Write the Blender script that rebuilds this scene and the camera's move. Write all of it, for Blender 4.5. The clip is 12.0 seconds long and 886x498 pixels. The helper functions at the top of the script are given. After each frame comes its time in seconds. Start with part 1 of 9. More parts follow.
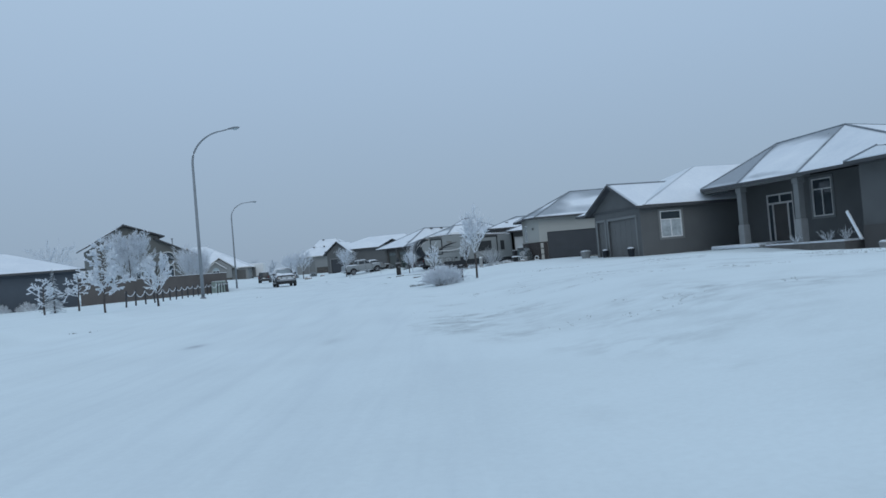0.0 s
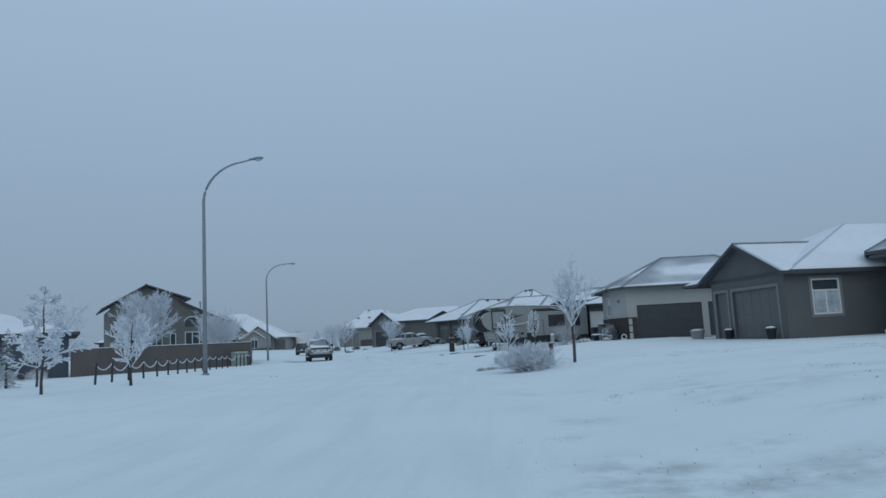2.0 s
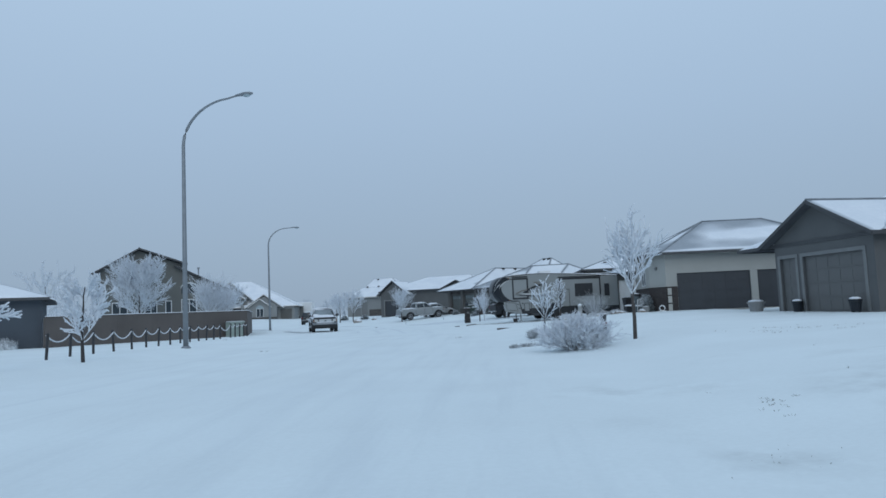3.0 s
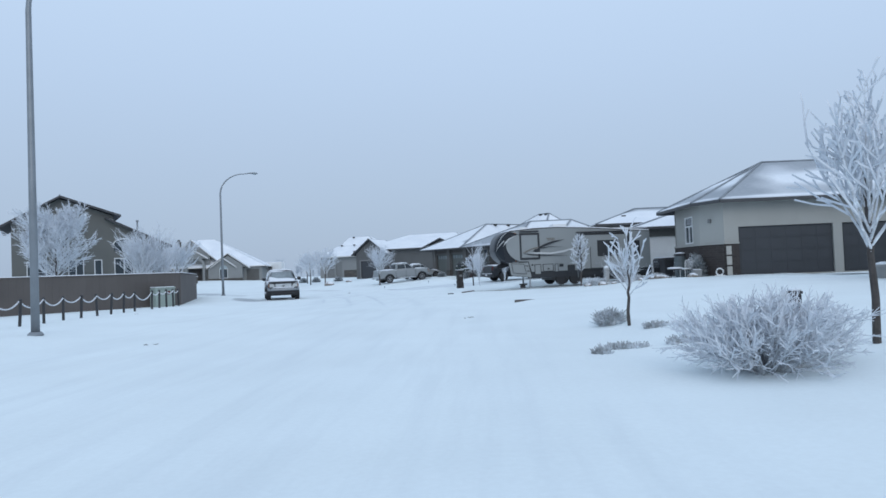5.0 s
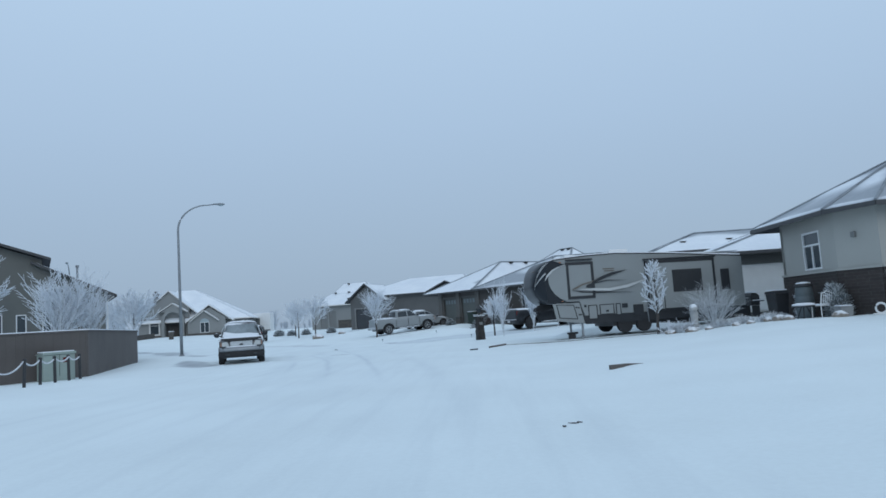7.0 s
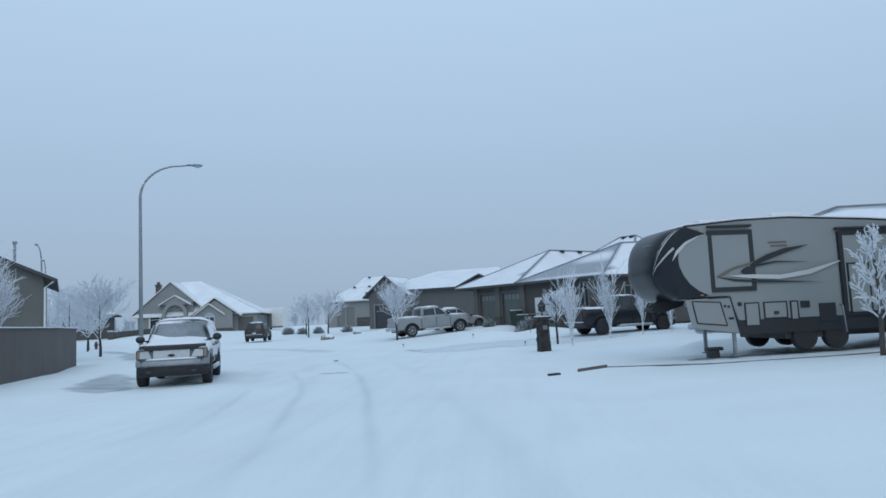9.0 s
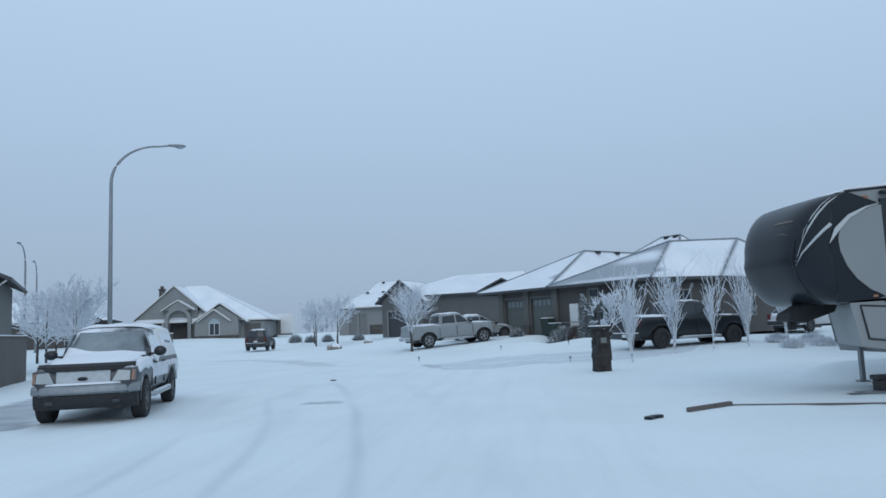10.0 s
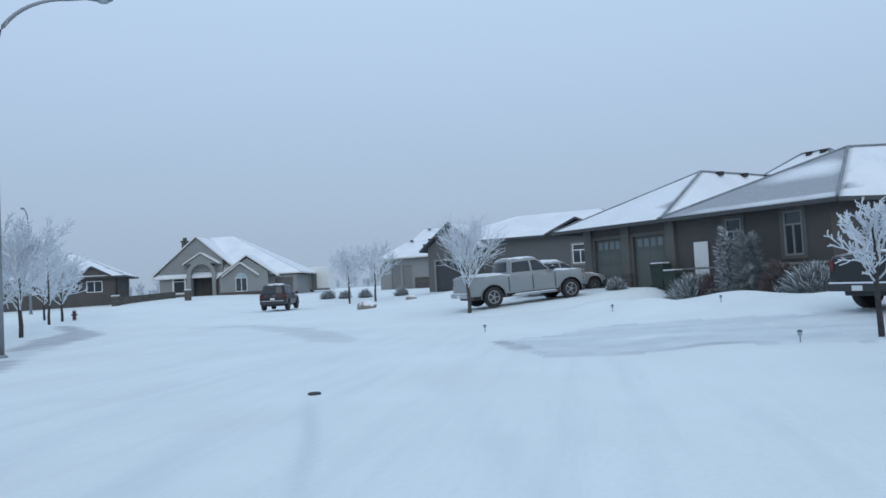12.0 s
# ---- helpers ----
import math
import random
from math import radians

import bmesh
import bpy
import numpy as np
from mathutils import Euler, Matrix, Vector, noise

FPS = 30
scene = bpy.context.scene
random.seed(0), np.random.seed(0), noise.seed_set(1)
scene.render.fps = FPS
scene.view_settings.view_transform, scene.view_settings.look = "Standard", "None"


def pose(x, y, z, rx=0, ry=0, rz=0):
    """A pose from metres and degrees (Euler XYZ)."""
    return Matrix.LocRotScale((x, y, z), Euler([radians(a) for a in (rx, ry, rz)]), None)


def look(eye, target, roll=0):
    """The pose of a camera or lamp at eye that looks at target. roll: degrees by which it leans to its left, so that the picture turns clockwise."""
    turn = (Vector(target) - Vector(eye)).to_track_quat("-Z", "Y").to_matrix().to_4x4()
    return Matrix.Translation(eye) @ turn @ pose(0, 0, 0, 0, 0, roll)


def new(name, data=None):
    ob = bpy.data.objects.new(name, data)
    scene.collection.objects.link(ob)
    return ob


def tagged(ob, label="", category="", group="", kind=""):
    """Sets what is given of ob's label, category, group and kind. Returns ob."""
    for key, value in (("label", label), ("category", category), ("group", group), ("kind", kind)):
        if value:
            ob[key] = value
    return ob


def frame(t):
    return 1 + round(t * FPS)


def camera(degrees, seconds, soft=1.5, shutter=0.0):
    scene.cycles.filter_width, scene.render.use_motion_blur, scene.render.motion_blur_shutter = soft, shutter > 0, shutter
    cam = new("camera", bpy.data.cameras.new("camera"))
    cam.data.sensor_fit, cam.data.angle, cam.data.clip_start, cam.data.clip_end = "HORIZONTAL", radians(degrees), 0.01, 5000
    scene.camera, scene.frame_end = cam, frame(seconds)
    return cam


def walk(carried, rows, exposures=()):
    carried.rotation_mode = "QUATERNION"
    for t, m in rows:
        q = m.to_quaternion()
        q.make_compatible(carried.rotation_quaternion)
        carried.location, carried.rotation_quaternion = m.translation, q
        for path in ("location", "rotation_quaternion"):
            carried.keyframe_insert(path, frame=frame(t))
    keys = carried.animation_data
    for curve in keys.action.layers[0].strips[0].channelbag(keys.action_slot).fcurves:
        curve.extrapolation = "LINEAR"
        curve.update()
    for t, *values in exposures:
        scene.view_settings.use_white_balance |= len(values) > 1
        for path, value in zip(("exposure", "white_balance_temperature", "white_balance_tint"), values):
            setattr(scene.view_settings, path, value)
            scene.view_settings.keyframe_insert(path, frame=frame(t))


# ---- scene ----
# ---- camera ----
cam = camera(63.0, 12.0, soft=1.6)
PATH = [
    (0, (6.98, 1.275, 1.106), (6.968, 3.275, 1.142), -4.9),
    (0.5, (6.611, 3.732, 1.022), (6.742, 5.728, 1.005), -3.2),
    (1, (6.381, 6.517, 1.021), (6.39, 8.516, 0.973), -2.0),
    (1.5, (6.033, 9.318, 1.122), (5.916, 11.297, 1.387), -3.2),
    (2, (5.536, 12.249, 1.129), (5.407, 14.229, 1.382), -3.0),
    (2.5, (5.15, 15.062, 1.174), (5.0, 17.053, 1.299), -2.8),
    (3, (4.63, 17.82, 1.132), (4.47, 19.806, 1.306), -2.5),
    (3.2, (4.403, 18.945, 1.114), (4.24, 20.928, 1.311), -2.2),
    (4.8, (3.099, 28.091, 1.332), (2.998, 30.087, 1.383), -2.3),
    (5, (2.959, 29.185, 1.35), (2.856, 31.182, 1.412), -2.3),
    (5.5, (2.601, 32.159, 1.345), (2.504, 34.152, 1.476), -2.7),
    (6, (2.262, 35.135, 1.344), (2.174, 37.125, 1.519), -2.8),
    (6.5, (1.86, 38.06, 1.369), (1.782, 40.05, 1.553), -3.1),
    (7, (1.514, 41.098, 1.377), (1.422, 43.086, 1.569), -3.8),
    (7.2, (1.387, 42.248, 1.385), (1.276, 44.234, 1.599), -3.8),
    (9, (0.043, 53.5, 1.503), (-0.121, 55.485, 1.695), -2.7),
    (9.5, (-0.404, 56.668, 1.471), (-0.582, 58.652, 1.658), -2.3),
    (10, (-0.838, 59.696, 1.554), (-1.045, 61.673, 1.769), -2.3),
    (10.5, (-1.388, 63.025, 1.51), (-1.625, 64.998, 1.732), -2.3),
    (11, (-1.933, 66.145, 1.547), (-2.206, 68.113, 1.777), -2.4),
    (11.5, (-2.534, 69.292, 1.524), (-2.842, 71.261, 1.696), -2.8),
    (12, (-3.17, 72.502, 1.517), (-3.513, 74.47, 1.609), -3.0),
]
walk(cam, [(t, look(eye, target, roll)) for t, eye, target, roll in PATH], exposures=((0, -0.18, 6400, 8.0), (0.5, 0.04, 6540, 10.8), (1, 0, 6540, 10.8), (1.5, -0.04, 6450, 9.0), (2, -0.43, 6310, 6.2), (2.5, -0.55, 6280, 5.6), (3, -0.13, 6400, 8.0), (5, 0.23, 6600, 12.0), (5.5, 0.2, 6550, 11.0), (6, -0.09, 6450, 9.0), (6.5, -0.3, 6400, 8.0), (7, -0.02, 6400, 8.0), (9, 0.02, 6400, 8.0), (9.5, -0.05, 6350, 7.0), (10, 0.0, 6400, 8.5), (10.5, -0.03, 6350, 7.0), (11, 0.03, 6400, 8.0), (11.5, -0.07, 6350, 7.0), (12, 0.1, 6500, 10)))

# ---- world: thick winter overcast, brighter overhead than at the horizon ----
world = bpy.data.worlds.new("overcast")
scene.world = world
world.use_nodes = True
wn = world.node_tree.nodes
wl = world.node_tree.links
w_bg = wn["Background"]
w_sky = wn.new("ShaderNodeTexSky")
w_sky.sky_type = "NISHITA"
w_sky.sun_disc = False
w_sky.sun_elevation = radians(28)
w_sky.sun_rotation = radians(200)
w_coord = wn.new("ShaderNodeTexCoord")
w_sep = wn.new("ShaderNodeSeparateXYZ")
w_ramp = wn.new("ShaderNodeValToRGB")
wl.new(w_coord.outputs["Generated"], w_sep.inputs[0])
wl.new(w_sep.outputs["Z"], w_ramp.inputs[0])
stops = w_ramp.color_ramp.elements
stops[0].position, stops[0].color = 0.0, (0.30, 0.395, 0.525, 1)
stops[1].position, stops[1].color = 1.0, (0.50, 0.63, 0.80, 1)
for pos, col in ((0.10, (0.345, 0.452, 0.592)), (0.26, (0.405, 0.536, 0.71)), (0.45, (0.47, 0.62, 0.81)), (0.7, (0.50, 0.64, 0.82))):
    stops.new(pos).color = (*col, 1)
w_mix = wn.new("ShaderNodeMixRGB")
w_mix.blend_type = "ADD"
w_mix.inputs[0].default_value = 0.004
wl.new(w_ramp.outputs[0], w_mix.inputs[1])
wl.new(w_sky.outputs[0], w_mix.inputs[2])
wl.new(w_mix.outputs[0], w_bg.inputs[0])
w_bg.inputs[1].default_value = 1.0

sun_data = bpy.data.lights.new("sun", "SUN")
sun_data.energy = 0.5
sun_data.angle = radians(40)
sun_data.color = (1.0, 0.97, 0.92)
sun = new("sun", sun_data)
sun.rotation_euler = (radians(62), 0, radians(20))


# ---- materials ----
MATS = {}


def mat(name, color, rough=0.7, var=0.12, scale=3.0, fine=40.0, bump=0.15, dist=0.01, metal=0.0, tint=None, frost=0.0, transmission=0.0, per_object=0.0, spec=0.5):
    """A surface with colour variation at two scales, fine relief and, where asked, patches of rime."""
    if name in MATS:
        return MATS[name]
    m = bpy.data.materials.new(name)
    m.use_nodes = True
    n, l = m.node_tree.nodes, m.node_tree.links
    b = n["Principled BSDF"]
    co = n.new("ShaderNodeTexCoord")
    big, small = n.new("ShaderNodeTexNoise"), n.new("ShaderNodeTexNoise")
    big.inputs["Scale"].default_value, small.inputs["Scale"].default_value = scale, fine
    big.inputs["Detail"].default_value, small.inputs["Detail"].default_value = 4, 3
    for t in (big, small):
        l.new(co.outputs["Object"], t.inputs["Vector"])
    ramp = n.new("ShaderNodeValToRGB")
    lo = [max(c * (1 - var), 0) for c in color]
    hi = [min(c * (1 + var), 1) for c in (tint or color)]
    ramp.color_ramp.elements[0].position, ramp.color_ramp.elements[1].position = 0.3, 0.7
    ramp.color_ramp.elements[0].color, ramp.color_ramp.elements[1].color = (*lo, 1), (*hi, 1)
    mixn = n.new("ShaderNodeMath")
    mixn.operation = "MULTIPLY_ADD"
    mixn.inputs[1].default_value = 0.35
    l.new(small.outputs["Fac"], mixn.inputs[0])
    half = n.new("ShaderNodeMath")
    half.operation = "MULTIPLY"
    half.inputs[1].default_value = 0.65
    l.new(big.outputs["Fac"], half.inputs[0])
    l.new(half.outputs[0], mixn.inputs[2])
    l.new(mixn.outputs[0], ramp.inputs[0])
    col = ramp.outputs[0]
    if per_object:
        info, hsv, mp = n.new("ShaderNodeObjectInfo"), n.new("ShaderNodeHueSaturation"), n.new("ShaderNodeMapRange")
        mp.inputs["To Min"].default_value, mp.inputs["To Max"].default_value = 1 - per_object, 1 + per_object
        l.new(info.outputs["Random"], mp.inputs["Value"])
        l.new(mp.outputs[0], hsv.inputs["Value"])
        l.new(col, hsv.inputs["Color"])
        col = hsv.outputs[0]
    if frost:
        geo, dot, fr = n.new("ShaderNodeNewGeometry"), n.new("ShaderNodeSeparateXYZ"), n.new("ShaderNodeMath")
        l.new(geo.outputs["Normal"], dot.inputs[0])
        fr.operation = "MULTIPLY_ADD"
        fr.inputs[1].default_value = 0.45
        fr.inputs[2].default_value = frost - 0.5
        l.new(dot.outputs["Z"], fr.inputs[0])
        ad = n.new("ShaderNodeMath")
        ad.operation = "ADD"
        l.new(fr.outputs[0], ad.inputs[0])
        l.new(big.outputs["Fac"], ad.inputs[1])
        rr = n.new("ShaderNodeValToRGB")
        rr.color_ramp.elements[0].position, rr.color_ramp.elements[1].position = 0.4, 0.62
        l.new(ad.outputs[0], rr.inputs[0])
        mx = n.new("ShaderNodeMixRGB")
        l.new(rr.outputs[0], mx.inputs[0])
        l.new(col, mx.inputs[1])
        mx.inputs[2].default_value = (0.8, 0.83, 0.87, 1)
        col = mx.outputs[0]
    l.new(col, b.inputs["Base Color"])
    b.inputs["Roughness"].default_value = rough
    b.inputs["Metallic"].default_value = metal
    b.inputs["Specular IOR Level"].default_value = spec
    b.inputs["Transmission Weight"].default_value = transmission
    if bump:
        bp = n.new("ShaderNodeBump")
        bp.inputs["Strength"].default_value = bump
        bp.inputs["Distance"].default_value = dist
        l.new(mixn.outputs[0], bp.inputs["Height"])
        l.new(bp.outputs[0], b.inputs["Normal"])
    MATS[name] = m
    return m


def brick_mat(name, c1, c2, mortar, w=0.4, h=0.12, bump=0.5):
    if name in MATS:
        return MATS[name]
    m = bpy.data.materials.new(name)
    m.use_nodes = True
    n, l = m.node_tree.nodes, m.node_tree.links
    b = n["Principled BSDF"]
    co, sp, ad, cb = n.new("ShaderNodeTexCoord"), n.new("ShaderNodeSeparateXYZ"), n.new("ShaderNodeMath"), n.new("ShaderNodeCombineXYZ")
    l.new(co.outputs["Object"], sp.inputs[0])
    ad.operation = "ADD"
    l.new(sp.outputs["X"], ad.inputs[0])
    l.new(sp.outputs["Y"], ad.inputs[1])
    l.new(ad.outputs[0], cb.inputs["X"])
    l.new(sp.outputs["Z"], cb.inputs["Y"])
    br = n.new("ShaderNodeTexBrick")
    br.inputs["Color1"].default_value, br.inputs["Color2"].default_value, br.inputs["Mortar"].default_value = (*c1, 1), (*c2, 1), (*mortar, 1)
    br.inputs["Scale"].default_value, br.inputs["Brick Width"].default_value, br.inputs["Row Height"].default_value = 1, w, h
    br.inputs["Mortar Size"].default_value = 0.008
    l.new(cb.outputs[0], br.inputs["Vector"])
    nz, mx = n.new("ShaderNodeTexNoise"), n.new("ShaderNodeMixRGB")
    nz.inputs["Scale"].default_value = 9
    l.new(co.outputs["Object"], nz.inputs["Vector"])
    mx.blend_type = "MULTIPLY"
    mx.inputs[0].default_value = 0.5
    l.new(br.outputs["Color"], mx.inputs[1])
    l.new(nz.outputs["Fac"], mx.inputs[2])
    l.new(mx.outputs[0], b.inputs["Base Color"])
    b.inputs["Roughness"].default_value = 0.85
    bp = n.new("ShaderNodeBump")
    bp.inputs["Strength"].default_value, bp.inputs["Distance"].default_value = bump, 0.02
    l.new(br.outputs["Fac"], bp.inputs["Height"])
    bp.invert = True
    l.new(bp.outputs[0], b.inputs["Normal"])
    MATS[name] = m
    return m


SNOW = mat("snow", (0.80, 0.83, 0.87), 0.75, 0.04, 0.8, 22, 0.5, 0.02, spec=0.3)
GROUND_SNOW = mat("ground_snow", (0.772, 0.842, 0.862), 0.75, 0.05, 0.35, 14, 0.6, 0.03, spec=0.3)
_n, _l = GROUND_SNOW.node_tree.nodes, GROUND_SNOW.node_tree.links
_b = _n["Principled BSDF"]
_col = _b.inputs["Base Color"].links[0].from_socket
for _name, _to in (("packed", (0.53, 0.59, 0.65)), ("bare", (0.33, 0.36, 0.40)), ("thin", (0.33, 0.36, 0.37))):
    _at, _mx = _n.new("ShaderNodeAttribute"), _n.new("ShaderNodeMixRGB")
    _at.attribute_name = _name
    _fac = _at.outputs["Fac"]
    if _name == "thin":
        _nz, _rp, _mu = _n.new("ShaderNodeTexNoise"), _n.new("ShaderNodeValToRGB"), _n.new("ShaderNodeMath")
        _nz.inputs["Scale"].default_value, _nz.inputs["Detail"].default_value, _nz.inputs["Roughness"].default_value = 1.7, 6.0, 0.6
        _gc = _n.new("ShaderNodeNewGeometry")
        _l.new(_gc.outputs["Position"], _nz.inputs["Vector"])
        _rp.color_ramp.elements[0].position, _rp.color_ramp.elements[1].position = 0.4, 0.68
        _l.new(_nz.outputs["Fac"], _rp.inputs[0])
        _mu.operation = "MULTIPLY"
        _l.new(_at.outputs["Fac"], _mu.inputs[0])
        _l.new(_rp.outputs[0], _mu.inputs[1])
        _fac = _mu.outputs[0]
    _l.new(_fac, _mx.inputs[0])
    _l.new(_col, _mx.inputs[1])
    _mx.inputs[2].default_value = (*_to, 1)
    _col = _mx.outputs[0]
_at, _mp, _nz, _rp, _mu, _mx = _n.new("ShaderNodeAttribute"), _n.new("ShaderNodeMapping"), _n.new("ShaderNodeTexNoise"), _n.new("ShaderNodeValToRGB"), _n.new("ShaderNodeMath"), _n.new("ShaderNodeMixRGB")
_at.attribute_name = "road"
_mp.inputs["Rotation"].default_value, _mp.inputs["Scale"].default_value = (0, 0, radians(-8)), (2.2, 0.15, 1)
_l.new(_gc.outputs["Position"], _mp.inputs["Vector"])
_l.new(_mp.outputs[0], _nz.inputs["Vector"])
_nz.inputs["Scale"].default_value, _nz.inputs["Detail"].default_value, _nz.inputs["Roughness"].default_value = 1.0, 7.0, 0.6
_rp.color_ramp.elements[0].position, _rp.color_ramp.elements[1].position = 0.46, 0.72
_l.new(_nz.outputs["Fac"], _rp.inputs[0])
_mu.operation = "MULTIPLY"
_l.new(_at.outputs["Fac"], _mu.inputs[0])
_l.new(_rp.outputs[0], _mu.inputs[1])
_l.new(_mu.outputs[0], _mx.inputs[0])
_l.new(_col, _mx.inputs[1])
_mx.inputs[2].default_value = (0.55, 0.61, 0.66, 1)
_l.new(_mx.outputs[0], _b.inputs["Base Color"])
RIDGE = mat("frosted_ridge_cap", (0.17, 0.19, 0.215), 0.9, 0.2, 1.5, 20, 0.3, 0.01, tint=(0.27, 0.30, 0.33))
ROOF_COVER = mat("roof_snow", (0.74, 0.785, 0.84), 0.8, 0.03, 0.5, 6, 0.15, 0.01, spec=0.3, tint=(0.84, 0.87, 0.90))
_n, _l = ROOF_COVER.node_tree.nodes, ROOF_COVER.node_tree.links
_b = _n["Principled BSDF"]
_at, _mx, _rp, _nz, _ma = _n.new("ShaderNodeAttribute"), _n.new("ShaderNodeMixRGB"), _n.new("ShaderNodeValToRGB"), _n.new("ShaderNodeTexNoise"), _n.new("ShaderNodeMath")
_at.attribute_name = "cover"
_nz.inputs["Scale"].default_value, _nz.inputs["Detail"].default_value = 5.0, 5.0
_gc = _n.new("ShaderNodeTexCoord")
_l.new(_gc.outputs["Object"], _nz.inputs["Vector"])
_ma.operation = "MULTIPLY_ADD"
_ma.inputs[1].default_value = 0.22
_l.new(_nz.outputs["Fac"], _ma.inputs[0])
_l.new(_at.outputs["Fac"], _ma.inputs[2])
_rp.color_ramp.elements[0].position, _rp.color_ramp.elements[1].position = 0.08, 1.0
_l.new(_ma.outputs[0], _rp.inputs[0])
_l.new(_rp.outputs[0], _mx.inputs[0])
_mx.inputs[1].default_value = (0.335, 0.368, 0.405, 1)
_l.new(_b.inputs["Base Color"].links[0].from_socket, _mx.inputs[2])
_l.new(_mx.outputs[0], _b.inputs["Base Color"])
RIME = mat("rime", (0.66, 0.70, 0.75), 0.85, 0.12, 4, 60, 0.3, 0.01, spec=0.3)
RIME_DARK = mat("rimed_twig", (0.32, 0.33, 0.36), 0.9, 0.3, 6, 40, 0.3, 0.01, tint=(0.70, 0.74, 0.80))
BARK = mat("bark", (0.07, 0.062, 0.058), 0.9, 0.3, 8, 50, 0.6, 0.01, frost=0.22)
BARK_DARK = mat("dark_bark", (0.05, 0.045, 0.045), 0.9, 0.3, 8, 50, 0.6, 0.01, frost=0.05)
SHINGLE = mat("dark_shingle", (0.085, 0.09, 0.10), 0.9, 0.25, 1.5, 25, 0.5, 0.02)
FASCIA_DARK = mat("dark_fascia", (0.06, 0.062, 0.066), 0.6, 0.15)
FASCIA_PALE = mat("pale_fascia", (0.66, 0.65, 0.63), 0.6, 0.08)
TAUPE = mat("taupe_stucco", (0.117, 0.12, 0.121), 0.92, 0.1, 0.8, 60, 0.4, 0.006)
TAUPE2 = mat("brown_taupe_stucco", (0.128, 0.127, 0.122), 0.92, 0.1, 0.8, 60, 0.4, 0.006)
CREAM = mat("cream_stucco", (0.385, 0.385, 0.362), 0.92, 0.07, 0.8, 60, 0.4, 0.006)
BEIGE = mat("beige_stucco", (0.252, 0.26, 0.258), 0.92, 0.08, 0.8, 60, 0.4, 0.006)
OLIVE = mat("olive_siding", (0.142, 0.145, 0.136), 0.85, 0.1, 0.8, 30, 0.3, 0.006)
DBROWN = mat("dark_brown_stucco", (0.092, 0.087, 0.084), 0.92, 0.12, 0.8, 60, 0.4, 0.006)
TRIM_TAUPE = mat("taupe_trim", (0.19, 0.195, 0.195), 0.7, 0.08)
WHITE = mat("white_paint", (0.72, 0.73, 0.73), 0.5, 0.05, 2, 30, 0.05)
GARAGE_DARK = mat("charcoal_door", (0.045, 0.05, 0.058), 0.55, 0.12, 1.0, 30, 0.1)
GARAGE_TAUPE = mat("taupe_door", (0.13, 0.13, 0.128), 0.6, 0.08, 1.0, 30, 0.1)
GARAGE_GREEN = mat("green_grey_door", (0.115, 0.128, 0.122), 0.6, 0.08, 1.0, 30, 0.1)
BRICK = brick_mat("brown_brick", (0.052, 0.042, 0.040), (0.07, 0.056, 0.052), (0.085, 0.079, 0.076))
STONE_BAND = brick_mat("grey_stone", (0.10, 0.095, 0.09), (0.15, 0.135, 0.12), (0.06, 0.055, 0.05), 0.5, 0.18)
GLASS = mat("window_glass", (0.05, 0.062, 0.072), 0.04, 0.05, 1, 5, 0.0, spec=0.5)
BLIND_GLASS = mat("pane_with_drawn_blind", (0.30, 0.34, 0.36), 0.12, 0.2, 1.2, 6, 0.0, tint=(0.5, 0.54, 0.56))
FENCE = mat("brown_fence", (0.112, 0.1, 0.095), 0.85, 0.15, 0.6, 30, 0.3, per_object=0.03)
STEEL = mat("galvanised_steel", (0.26, 0.28, 0.30), 0.5, 0.15, 2, 30, 0.1, metal=0.6)
BLACK = mat("black_iron", (0.03, 0.031, 0.034), 0.5, 0.2, 5, 40, 0.1)
RUBBER = mat("tyre_rubber", (0.025, 0.025, 0.027), 0.8, 0.25, 9, 60, 0.4)
PLASTIC = mat("black_plastic", (0.035, 0.036, 0.04), 0.5, 0.2, 6, 50, 0.15)
CHROME = mat("dull_chrome", (0.42, 0.44, 0.46), 0.3, 0.1, 6, 40, 0.05, metal=0.8)
BRIGHT_RIM = mat("bright_alloy_rim", (0.36, 0.375, 0.39), 0.35, 0.15, 9, 40, 0.1, metal=0.5)
DULL_BUMPER = mat("salt_dulled_bumper", (0.27, 0.29, 0.31), 0.45, 0.2, 3, 30, 0.05, metal=0.35)
ALLOY = mat("alloy_rim", (0.15, 0.155, 0.16), 0.45, 0.15, 9, 40, 0.1, metal=0.5)
GREY_PAINT = mat("grey_gold_paint", (0.062, 0.068, 0.076), 0.35, 0.12, 1.5, 60, 0.05, frost=0.12)
WHITE_PAINT = mat("pearl_white_paint", (0.265, 0.285, 0.295), 0.35, 0.05, 1.5, 60, 0.03, frost=0.1)
BLACK_PAINT = mat("black_paint", (0.014, 0.016, 0.02), 0.3, 0.2, 1.5, 60, 0.05, frost=0.04)
AUTO_GLASS = mat("auto_glass", (0.035, 0.042, 0.048), 0.08, 0.2, 2, 20, 0.0, spec=0.45)
DIM_PANE = mat("dim_frosted_pane", (0.17, 0.205, 0.22), 0.35, 0.15, 3, 30, 0.05)
FROST_GLASS = mat("frosted_glass", (0.33, 0.40, 0.43), 0.4, 0.15, 3, 30, 0.05)
MISTED_GLASS = mat("misted_windscreen", (0.15, 0.18, 0.195), 0.25, 0.12, 0.9, 5, 0.0, tint=(0.25, 0.29, 0.31))
